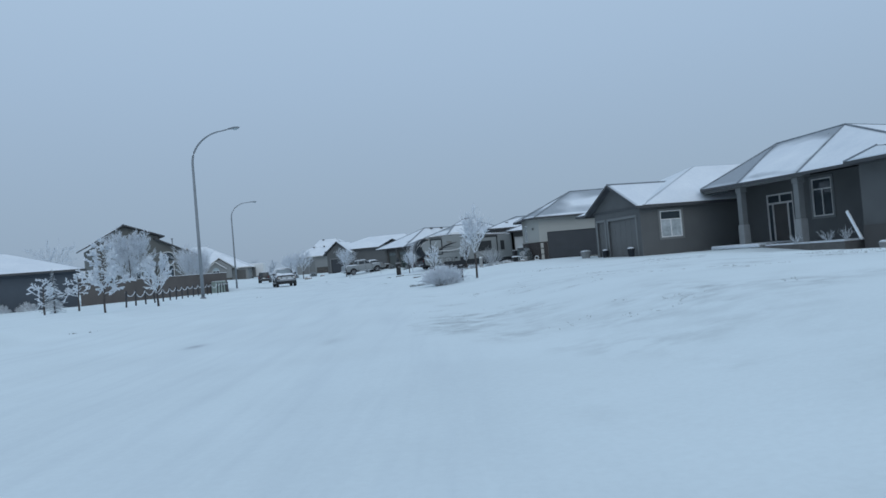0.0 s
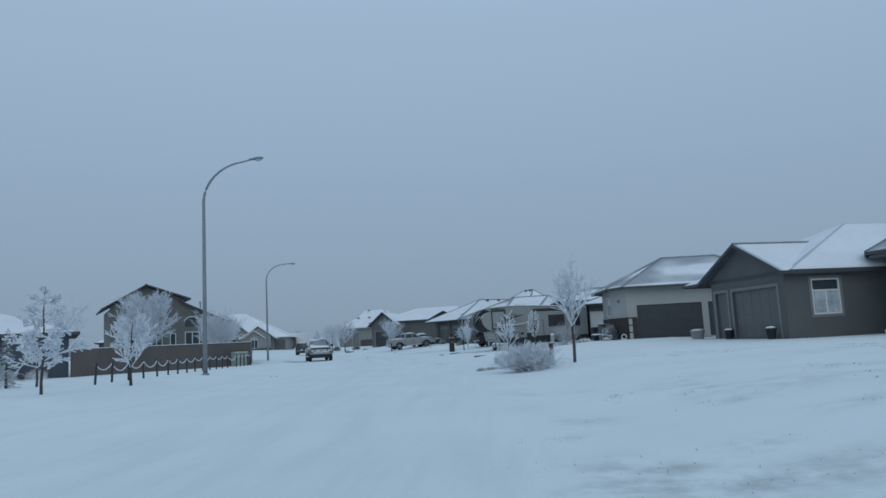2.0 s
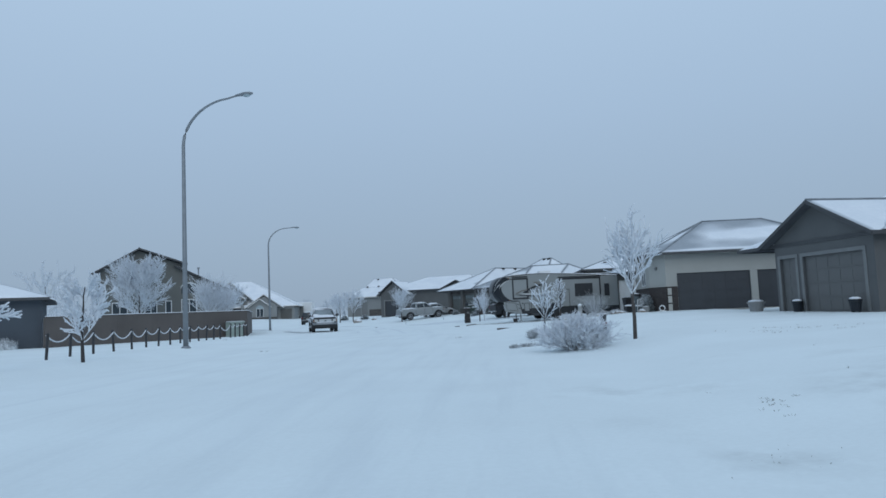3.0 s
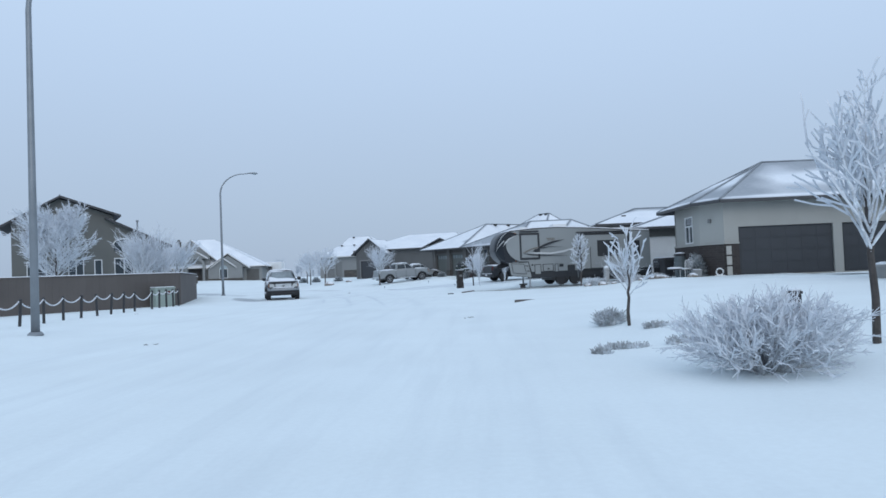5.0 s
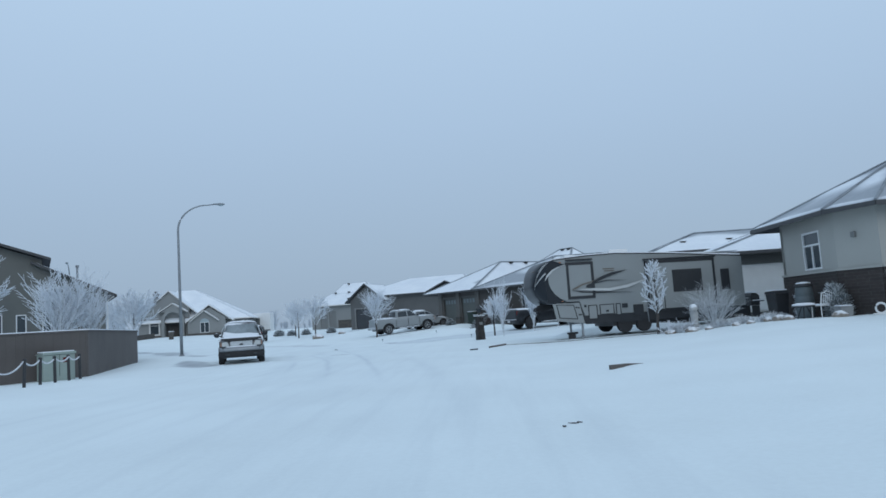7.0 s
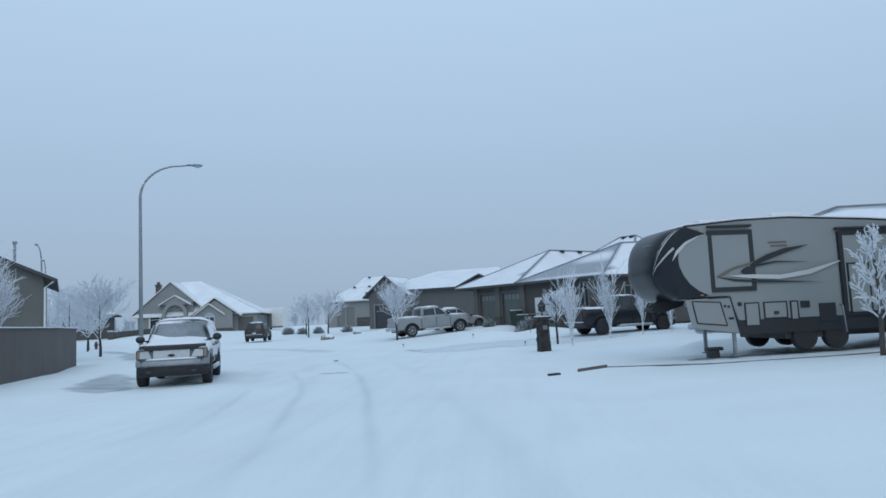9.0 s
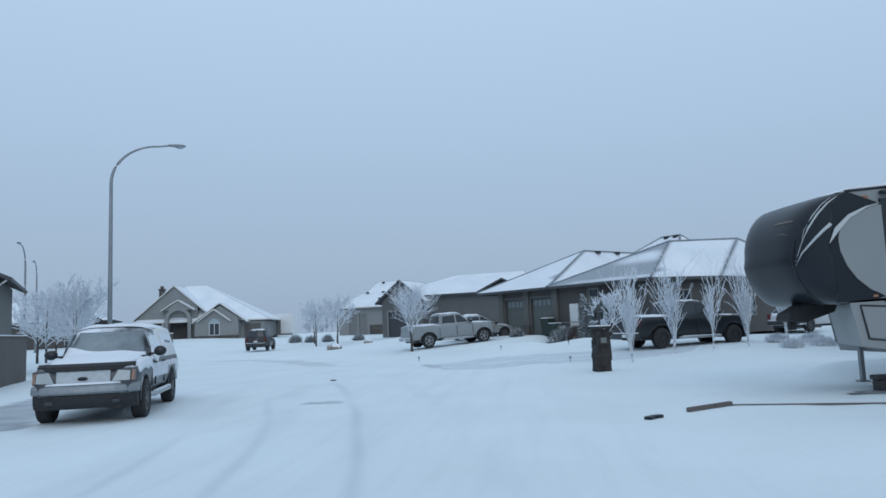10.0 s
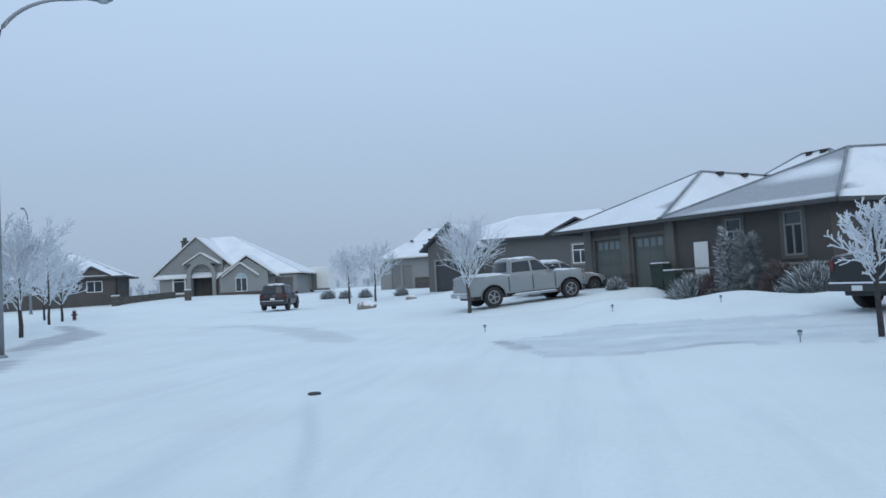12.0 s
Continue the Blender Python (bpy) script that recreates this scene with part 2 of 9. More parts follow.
SNOWY_PAINT = mat("white_paint_under_snow", (0.55, 0.56, 0.57), 0.45, 0.05, 1.5, 60, 0.03, frost=0.3)
LAMP_CLEAR = mat("headlight_lens", (0.38, 0.41, 0.42), 0.2, 0.1, 8, 40, 0.05)
DULL_RED = mat("weathered_red_iron", (0.075, 0.028, 0.026), 0.7, 0.2, 8, 40, 0.1, frost=0.2)
DULL_AMBER = mat("salt_filmed_amber_lens", (0.27, 0.165, 0.12), 0.4, 0.1, 8, 40, 0.05)
RED_LENS = mat("red_lens", (0.12, 0.018, 0.018), 0.25, 0.1, 8, 40, 0.05)
AMBER = mat("amber_lens", (0.33, 0.16, 0.095), 0.25, 0.1, 8, 40, 0.05)
RV_TAN = mat("tan_panel", (0.25, 0.268, 0.27), 0.45, 0.05, 1.0, 40, 0.05)
RV_DARK = mat("charcoal_gelcoat", (0.016, 0.02, 0.026), 0.32, 0.12, 1.0, 40, 0.04, spec=0.3)
RV_BLACK = mat("black_moulding", (0.016, 0.019, 0.024), 0.5, 0.15, 4, 40, 0.1)
SWOOSH = mat("silver_decal", (0.50, 0.51, 0.51), 0.4, 0.05, 4, 40, 0.0)
TAUPE_DECAL = mat("brown_decal", (0.14, 0.12, 0.10), 0.4, 0.05, 4, 40, 0.0)
STONE = mat("dark_field_stone", (0.038, 0.034, 0.033), 0.85, 0.3, 6, 40, 0.8, 0.02, per_object=0.35)
PALE_STONE = mat("pale_stone_block", (0.42, 0.41, 0.38), 0.9, 0.12, 6, 40, 0.5, 0.01)
BOULDER = mat("boulder", (0.25, 0.22, 0.19), 0.9, 0.25, 3, 25, 0.8, 0.03, frost=0.25)
GREEN_BOX = mat("pale_green_cabinet", (0.30, 0.36, 0.33), 0.5, 0.08, 2, 30, 0.08)
PLANTER_STONE = mat("brown_planter_block", (0.125, 0.12, 0.115), 0.9, 0.2, 4, 30, 0.4, 0.01)
CAST_STONE = mat("pale_cast_stone", (0.42, 0.43, 0.43), 0.9, 0.12, 6, 40, 0.2, frost=0.3)
BARREL_GREY = mat("blue_grey_barrel", (0.10, 0.125, 0.135), 0.6, 0.12, 3, 40, 0.1)
GREEN_BIN = mat("dark_green_bin", (0.026, 0.042, 0.034), 0.5, 0.15, 4, 40, 0.1)
CEDAR = mat("rimed_evergreen", (0.065, 0.078, 0.075), 0.95, 0.35, 5, 40, 0.4, tint=(0.27, 0.30, 0.315))
EVERGREEN = mat("rimed_juniper", (0.20, 0.22, 0.22), 0.95, 0.35, 7, 50, 0.4, tint=(0.62, 0.66, 0.70))
DRYGRASS = mat("dry_grass", (0.15, 0.145, 0.13), 0.95, 0.3, 6, 50, 0.2, tint=(0.33, 0.34, 0.34))
CONCRETE = mat("grey_concrete", (0.27, 0.275, 0.275), 0.9, 0.12, 2, 40, 0.4, 0.01)
SHADED_GROUND = mat("shade_toned_bare_ground", (0.11, 0.12, 0.13), 0.6, 0.25, 3, 60, 0.3, 0.01, tint=(0.32, 0.35, 0.38))
ROPE = mat("rimed_rope", (0.62, 0.64, 0.67), 0.9, 0.12, 9, 60, 0.4)


# ---- mesh helpers ----
def link(name, bm, material, parent=None, label="", smooth=False, bevel=0.0):
    """Links a bmesh as one mesh object, under parent where one is given."""
    if bevel:
        bmesh.ops.remove_doubles(bm, verts=bm.verts, dist=1e-5)
        bmesh.ops.bevel(bm, geom=[e for e in bm.edges if len(e.link_faces) == 2 and e.calc_face_angle() > 0.5], offset=bevel, segments=2, affect="EDGES", profile=0.6)
    bmesh.ops.recalc_face_normals(bm, faces=bm.faces)
    me = bpy.data.meshes.new(name)
    bm.to_mesh(me)
    bm.free()
    if smooth:
        for p in me.polygons:
            p.use_smooth = True
    me.materials.append(material)
    ob = new(name, me)
    if parent is not None:
        ob.parent = parent
    if label:
        ob["label"] = label
    return ob


def part(name, bm, material, parent, label="", smooth=False, bevel=0.0):
    return link(name, bm, material, parent, label, smooth, bevel)


def listed(name, verts, faces, material, parent=None, label="", smooth=False):
    me = bpy.data.meshes.new(name)
    me.from_pydata(verts, [], faces)
    me.update()
    if smooth:
        for p in me.polygons:
            p.use_smooth = True
    me.materials.append(material)
    ob = new(name, me)
    if parent is not None:
        ob.parent = parent
    if label:
        ob["label"] = label
    return ob


def root(name, m, label, category, group="", kind=""):
    ob = new(name)
    ob.empty_display_size = 0.2
    ob.matrix_world = m
    return tagged(ob, label, category, group, kind)


def box(bm, x0, x1, y0, y1, z0, z1, m=None):
    vs = [bm.verts.new(v) for v in ((x0, y0, z0), (x1, y0, z0), (x1, y1, z0), (x0, y1, z0), (x0, y0, z1), (x1, y0, z1), (x1, y1, z1), (x0, y1, z1))]
    for f in ((0, 3, 2, 1), (4, 5, 6, 7), (0, 1, 5, 4), (1, 2, 6, 5), (2, 3, 7, 6), (3, 0, 4, 7)):
        bm.faces.new([vs[i] for i in f])
    if m is not None:
        bmesh.ops.transform(bm, matrix=m, verts=vs)
    return vs


def cube(x0, x1, y0, y1, z0, z1):
    bm = bmesh.new()
    box(bm, x0, x1, y0, y1, z0, z1)
    return bm


def prism(bm, outline, a, b, axis="y"):
    """A closed outline in two coordinates, drawn out along the third from a to b."""
    put = {"y": lambda p, d: (p[0], d, p[1]), "x": lambda p, d: (d, p[0], p[1]), "z": lambda p, d: (p[0], p[1], d)}[axis]
    r0, r1 = [bm.verts.new(put(p, a)) for p in outline], [bm.verts.new(put(p, b)) for p in outline]
    n = len(outline)
    bm.faces.new(r0[::-1])
    bm.faces.new(r1)
    for i in range(n):
        bm.faces.new((r0[i], r0[(i + 1) % n], r1[(i + 1) % n], r1[i]))
    return r0 + r1


def lathe(bm, profile, n=16, m=None):
    """Rings of (radius, height) round the z axis, closed at both ends."""
    rings = []
    for r, z in profile:
        rings.append([bm.verts.new((r * math.cos(2 * math.pi * i / n), r * math.sin(2 * math.pi * i / n), z)) for i in range(n)])
    for a, b in zip(rings, rings[1:]):
        for i in range(n):
            bm.faces.new((a[i], a[(i + 1) % n], b[(i + 1) % n], b[i]))
    bm.faces.new(rings[0][::-1])
    bm.faces.new(rings[-1])
    if m is not None:
        bmesh.ops.transform(bm, matrix=m, verts=[v for r in rings for v in r])


def tube(bm, pts, radii, n=8):
    """A tapered pipe along a line of points."""
    pts = [Vector(p) for p in pts]
    rings = []
    for i, p in enumerate(pts):
        d = (pts[min(i + 1, len(pts) - 1)] - pts[max(i - 1, 0)]).normalized()
        a = d.cross((0, 0, 1) if abs(d.z) < 0.9 else (1, 0, 0)).normalized()
        b = d.cross(a)
        r = radii[i] if isinstance(radii, (list, tuple)) else radii
        rings.append([bm.verts.new(p + r * (math.cos(2 * math.pi * k / n) * a + math.sin(2 * math.pi * k / n) * b)) for k in range(n)])
    for a, b in zip(rings, rings[1:]):
        for k in range(n):
            bm.faces.new((a[k], a[(k + 1) % n], b[(k + 1) % n], b[k]))
    bm.faces.new(rings[0][::-1])
    bm.faces.new(rings[-1])


def smooth01(t):
    t = max(0.0, min(1.0, t))
    return t * t * (3 - 2 * t)


def knots(rows, v):
    """Smooth interpolation in a short table of (v, value)."""
    if v <= rows[0][0]:
        return rows[0][1]
    for (a, p), (b, q) in zip(rows, rows[1:]):
        if v <= b:
            return p + (q - p) * smooth01((v - a) / (b - a))
    return rows[-1][1]


def line(rows, v):
    return float(np.interp(v, [r[0] for r in rows], [r[1] for r in rows]))

GRILLE_SNOW = mat("snow_packed_grille", (0.46, 0.49, 0.51), 0.7, 0.2, 9, 40, 0.4, 0.01)
SLATE = mat("slate_siding", (0.075, 0.09, 0.11), 0.85, 0.1, 0.8, 30, 0.3, 0.006)

# ---- ground: one snow sheet, with the road, its verges and the rising lawns ----
LEFT_KERB = ((-60, -3.5), (0, -5.0), (35, -7.2), (50, -8.2), (65, -9.7), (75, -11.2), (83, -14.2), (89, -18.0), (94, -23.0), (97, -29.0), (100, -45.0), (102, -110.0))
RIGHT_KERB = ((-60, 12.0), (0, 9.2), (20, 7.2), (40, 5.2), (57, 3.6), (72, 1.4), (80, 0.2), (90, -2.8), (97, -7.5), (103, -14.0), (107, -23.0), (110, -40.0), (112, -110.0))
ROAD_Z = ((-30, -0.42), (12, -0.40), (22, -0.36), (30, -0.17), (42, -0.13), (54, 0.0), (200, 0.0))
LAWN = ((-20, 0.38), (25, 0.37), (45, 0.36), (60, 0.52), (72, 0.22), (84, 0.2), (96, 0.5), (108, 0.7), (118, 0.95), (200, 0.95))
REACH = ((96, 10.0), (116, 40.0), (140, 40.0))
TRACKS = ((-0.5, 0.19), (-2.0, 0.2), (1.1, 0.16), (-3.6, 0.2))
# tracks of single tyres that swing towards the side street: (y, x)
ARCS = (((57.0, -0.7), (60.0, -1.3), (63.0, -1.85), (66.0, -2.45), (69.0, -3.0), (73.4, -4.0), (79.6, -5.9), (84.0, -7.6)),
        ((57.0, -2.1), (60.0, -2.7), (63.1, -3.3), (65.4, -3.75), (69.4, -4.6), (72.6, -5.5), (78.0, -7.4)),
        ((60.0, -3.9), (63.0, -4.6), (66.0, -5.2), (69.4, -5.9), (73.0, -6.9)))
PATH_X = ((-30, 10.5), (1, 7.0), (17, 4.75), (30, 2.85), (41, 1.5), (53.5, 0.05), (63, -1.4), (72.5, -3.2), (82, -5.8), (92, -9.6), (102, -15.0), (112, -24), (122, -38))


def ground_z(x, y, fine=False):
    left, right = line(LEFT_KERB, y), line(RIGHT_KERB, y)
    z = knots(ROAD_Z, y)
    if x > right or y > 112:
        d = min(x - right, 1.3 * (y - 100)) if y > 100 else x - right
        side = knots(LAWN, y) - 0.44 * smooth01((x - 20) / 6) * smooth01((45 - y) / 8)
        if y > 100 and x < -10:
            side += (0.15 + 0.85 * smooth01((y - 122) / 34) - side) * smooth01((-x - 10) / 9) + 0.4 * smooth01((-x - 33) / 12) * smooth01((y - 118) / 16)
        # the bed by the cream house lies a little higher
        side += 0.24 * smooth01((x - 9.2) / 3.6) * smooth01((y - 63.5) / 3.5) * smooth01((81 - y) / 4) * smooth01((22 - x) / 4)
        z += (0.10 - z) * smooth01(d / line(((37, 5.0), (48, 1.4)), y)) * (1 if y < 60 else 0.9) + (side - 0.1) * smooth01((d - 0.5) / line(REACH, y))
    elif x < left:
        d = left - x
        z += (0.08 - z) * smooth01(d / 1.2)
    if -12 < x < 4 and 99 < y < 116:
        # sloping drive of the two parked vehicles
        along, off = 0.857 * (x + 6.5) + 0.515 * (y - 103.3), -0.515 * (x + 6.5) + 0.857 * (y - 103.3)
        w = smooth01((along + 3.5) / 2.5) * smooth01((9.5 - along) / 3) * smooth01((off + 3.2) / 1.6) * smooth01((6.5 - off) / 2)
        z += w * max(0.0, 0.36 + 0.072 * along - z)
    if fine:
        z += 0.025 * noise.noise((x * 0.35, y * 0.35, 0)) + 0.008 * noise.noise((x * 1.7, y * 1.2, 4))
        if left + 0.4 < x < right - 0.4:
            c = line(PATH_X, y)
            for off, w in TRACKS:
                o = x - c - off - 0.25 * noise.noise((off, y * 0.07, 2))
                q = abs(o) / w
                if q < 3:
                    z += (-0.009 * math.exp(-q * q) + 0.004 * math.exp(-((q - 1.7) * 2) ** 2)) * max(0.0, 0.45 + 0.9 * noise.noise((off * 3, y * 0.2, 7))) * (0.3 + 0.6 * smooth01((y - 44) / 22)) * (1 - 0.75 * smooth01((y - 77) / 9))
        elif x > right + 1:
            z += 0.016 * noise.noise((x * 0.8, y * 0.8, 9)) + 0.004 * noise.noise((x * 3, y * 3, 9))
        # ploughed heaps by the far driveways; the last four are added so lit snow shows under the trailer
        for hx, hy, hr, hh in ((-0.8, 97.0, 1.6, 0.33), (2.4, 99.0, 1.6, 0.2), (-1.9, 100.2, 1.5, 0.3), (5.4, 96.6, 1.6, 0.15), (12.4, 72.3, 1.6, 0.2), (16.5, 63.5, 2.2, 0.12), (5.9, 76.3, 1.0, 0.3), (7.1, 76.8, 1.1, 0.32), (8.6, 77.2, 1.1, 0.3), (10.1, 77.5, 1.2, 0.25)):
            q = ((x - hx) ** 2 + (y - hy) ** 2) / hr**2
            if q < 4:
                z += hh * math.exp(-q * 1.6)
    return z


ICE = [(-5.3, 90.2), (-3.6, 86.4), (-0.9, 86.6), (2.0, 86.2), (5.6, 88.6), (6.5, 91.6), (2.3, 91.6), (-1.9, 92.8)]


def within(outline, x, y):
    hit = False
    for (x0, y0), (x1, y1) in zip(outline, outline[1:] + outline[:1]):
        if (y0 > y) != (y1 > y) and x < (x1 - x0) * (y - y0) / (y1 - y0) + x0:
            hit = not hit
    return hit


def wear(x, y):
    """How hard the snow is pressed by tyres, 0 to 1."""
    if -5.8 < x < 7.2 and 85 < y < 94:
        n = 0.3 * noise.noise((x * 0.7, y * 0.7, 2))
        if within(ICE, x + n, y + n):
            return max(0.0, min(1.0, 0.42 + 0.55 * noise.noise((x * 0.35, y * 1.3, 4)) + 0.25 * noise.noise((x * 1.6, y * 3.0, 4))))
    if not (-5 < y < 115 and line(LEFT_KERB, y) + 0.3 < x < line(RIGHT_KERB, y) - 0.2):
        return 0.0
    c, out = line(PATH_X, y), 0.0
    for off, w in TRACKS:
        o = x - c - off - 0.25 * noise.noise((off, y * 0.07, 2))
        out = max(out, math.exp(-((o / (w * 1.5)) ** 2)) * max(0.0, 0.4 + 0.9 * noise.noise((off * 3, y * 0.2, 7))) * (0.1 + 0.2 * smooth01((y - 48) / 20)) * (1 - 0.8 * smooth01((y - 77) / 9)))
    for arc in ARCS:
        if arc[0][0] < y < arc[-1][0]:
            o = x - line(arc, y) - 0.12 * noise.noise((arc[0][1], y * 0.15, 2))
            ends = smooth01((y - arc[0][0]) / 9) * smooth01((arc[-1][0] - y) / 5)
            out = max(out, ends * math.exp(-((o / 0.1) ** 2)) * (0.45 + 0.5 * noise.noise((arc[0][1], y * 0.35, 5))))
    wide = 0.1 * math.exp(-(((x - c + 1.2) / 3.2) ** 2)) * (0.6 + 0.6 * noise.noise((x * 0.8, y * 0.12, 5)))
    return max(0.0, min(1.0, out + wide))


BARE_SPOTS = ((6.9, 24.6), (6.2, 23.0), (6.0, 21.0), (6.3, 19.0), (7.2, 20.4), (8.6, 21.2), (8.1, 19.5), (9.0, 19.8), (9.2, 24.6), (10.6, 22.6), (12.2, 25.4))


def thin_cover(x, y):
    """Where wind has left only thin snow: patches of lawn, and the icy drive of the brown house."""
    if -5.5 < x < 7 and 85.5 < y < 93:
        n = 0.3 * noise.noise((x * 0.7, y * 0.7, 2))
        return 0.16 if within(ICE, x + n, y + n) else 0.0
    if 5 < x < 30 and 2 < y < 45 and x > line(RIGHT_KERB, y) - 1.4:
        m = noise.noise((x * 0.22, y * 0.16, 3)) + 0.5 * noise.noise((x * 0.8, y * 0.6, 6)) + 0.4 * math.exp(-(((x - 8.8) / 2.6) ** 2) - ((y - 15.6) / 3.0) ** 2) - 0.5 * smooth01((line(RIGHT_KERB, y) - x) / 1.4)
        spot = sum(math.exp(-(((x - a) / 0.7) ** 2) - ((y - b) / 0.45) ** 2) for a, b in BARE_SPOTS) if y < 28 else 0.0
        return max(0.0, min(0.75, (m + 0.02) * 0.9 + 0.55 * spot)) * smooth01((38 - y) / 7) * smooth01((y - 2) / 8) * smooth01((30 - x) / 7)
    return 0.0


# slushy patches: by the parked pickup, along the side street kerb, a thawed spot on the road
SLUSHY = ([(-11.6, 71.9), (-13.2, 75.3), (-14.4, 79.2), (-12.1, 76.5), (-10.2, 72.5), (-10.7, 71.5)],
          [(-17.2, 86.4), (-15.9, 86.8), (-19.2, 92.0), (-21.5, 96.6), (-23.6, 101.6), (-27.0, 105.4), (-32.5, 111.0), (-33.4, 110.6), (-27.8, 104.6), (-25.4, 99.4), (-21.6, 93.4)],
          [(-21.0, 103.4), (-17.8, 103.9), (-13.2, 99.6), (-10.0, 94.2), (-9.0, 91.3), (-10.6, 92.6), (-13.4, 97.0), (-17.6, 102.8)],
          [(-5.7, 75.3), (-5.2, 75.0), (-4.8, 75.4), (-5.1, 75.9), (-5.6, 75.8)])


def scrape(x, y):
    """Share of slush that shows through, 0 to 1."""
    if 0 < x < 6 and 15 < y < 20:
        # two small thawed spots on the road
        a = math.exp(-(((x - 0.86) / 0.2) ** 2) - ((y - 18.3) / 0.4) ** 2)
        b = math.exp(-(((x - 4.36) / 0.16) ** 2) - ((y - 16.7) / 0.7) ** 2)
        return 0.75 * a + 0.3 * b
    if -5.6 < x < 0.5 and 85 < y < 91.5:
        # ragged lower rim of the icy drive
        n = 0.3 * noise.noise((x * 0.7, y * 0.7, 2))
        if within(ICE, x + n, y + n) and not within(ICE, x + n - 0.2, y + n - 0.5):
            return max(0.0, 0.35 + 0.8 * noise.noise((x * 1.1, y * 1.1, 6)))
        return 0.0
    if not (-34 < x < -4 and 70 < y < 112):
        return 0.0
    n, k = 0.35 * noise.noise((x * 0.9, y * 0.9, 3)), 0.35 * noise.noise((x * 0.9, y * 0.9, 8))
    if any(within(o, x + n, y + k) for o in SLUSHY):
        thaw = 0.35 if x > -21.2 and y > 90 else 0.8
        return thaw * (0.85 + 0.5 * noise.noise((x * 1.5, y * 1.5, 1)))
    return 0.0


def spaced(stops):
    """Values from stop to stop: (end, step), the first pair being the start."""
    v, out = stops[0][0], [stops[0][0]]
    for end, step in stops[1:]:
        n = max(1, round((end - v) / step))
        out += [v + (end - v) * (i + 1) / n for i in range(n)]
        v = end
    return out


def build_ground():
    xs = spaced(((-1400, 0), (-300, 160), (-90, 15), (-36, 3), (-34, 1.2), (-14, 0.35), (-8.5, 0.2), (1.5, 0.07), (8, 0.13), (26, 0.3), (34, 0.6), (60, 3), (300, 20), (1400, 160)))
    ys = spaced(((-400, 0), (-30, 25), (0, 1.5), (50, 0.36), (84, 0.2), (112, 0.36), (140, 1.0), (210, 4), (400, 20), (1800, 170)))
    verts = [(x, y, ground_z(x, y, -40 < x < 40 and -30 < y < 150)) for y in ys for x in xs]
    n = len(xs)
    faces = [(j * n + i, j * n + i + 1, (j + 1) * n + i + 1, (j + 1) * n + i) for j in range(len(ys) - 1) for i in range(n - 1)]
    ob = listed("ground", verts, faces, GROUND_SNOW, smooth=True)
    packed = ob.data.attributes.new("packed", "FLOAT", "POINT")
    packed.data.foreach_set("value", [wear(x, y) for x, y, _ in verts])
    scraped = ob.data.attributes.new("bare", "FLOAT", "POINT")
    scraped.data.foreach_set("value", [scrape(x, y) for x, y, _ in verts])
    bare = ob.data.attributes.new("thin", "FLOAT", "POINT")
    bare.data.foreach_set("value", [thin_cover(x, y) for x, y, _ in verts])
    lane = ob.data.attributes.new("road", "FLOAT", "POINT")
    lane.data.foreach_set("value", [0.22 * smooth01((x - line(LEFT_KERB, y)) / 1.5) * smooth01((line(RIGHT_KERB, y) - x) / 1.5) if -60 < y < 112 else 0.0 for x, y, _ in verts])
    tagged(ob, "snow-covered street, verges and rising lawns with faint tyre tracks", "ground", kind="structure")


build_ground()


def drape(name, outline, material, label, lift=0.012, step=0.25):
    """A thin patch that lies on the ground within an outline, with a ragged edge."""
    xs, ys = [p[0] for p in outline], [p[1] for p in outline]

    def inside(x, y):
        hit = False
        for (x0, y0), (x1, y1) in zip(outline, outline[1:] + outline[:1]):
            if (y0 > y) != (y1 > y) and x < (x1 - x0) * (y - y0) / (y1 - y0) + x0:
                hit = not hit
        return hit

    cells, verts, faces = {}, [], []
    nx, ny = int((max(xs) - min(xs)) / step) + 1, int((max(ys) - min(ys)) / step) + 1

    def vert(i, j):
        if (i, j) not in cells:
            x, y = min(xs) + i * step, min(ys) + j * step
            cells[i, j] = len(verts)
            x2, y2 = x + 0.3 * step * noise.noise((x * 3, y * 3, 1)), y + 0.3 * step * noise.noise((x * 3, y * 3, 5))
            verts.append((x2, y2, ground_z(x2, y2, True) + lift))
        return cells[i, j]

    for i in range(nx):
        for j in range(ny):
            x, y = min(xs) + (i + 0.5) * step, min(ys) + (j + 0.5) * step
            if inside(x + 0.35 * noise.noise((x, y, 3)), y + 0.35 * noise.noise((x, y, 8))):
                faces.append((vert(i, j), vert(i + 1, j), vert(i + 1, j + 1), vert(i, j + 1)))
    ob = listed(name, verts, faces, material, smooth=True)
    return tagged(ob, label, "road patch", kind="structure")

# ---- houses ----
def rot(x, y, z, deg):
    return Matrix.Translation((x, y, z)) @ Matrix.Rotation(radians(deg), 4, "Z")


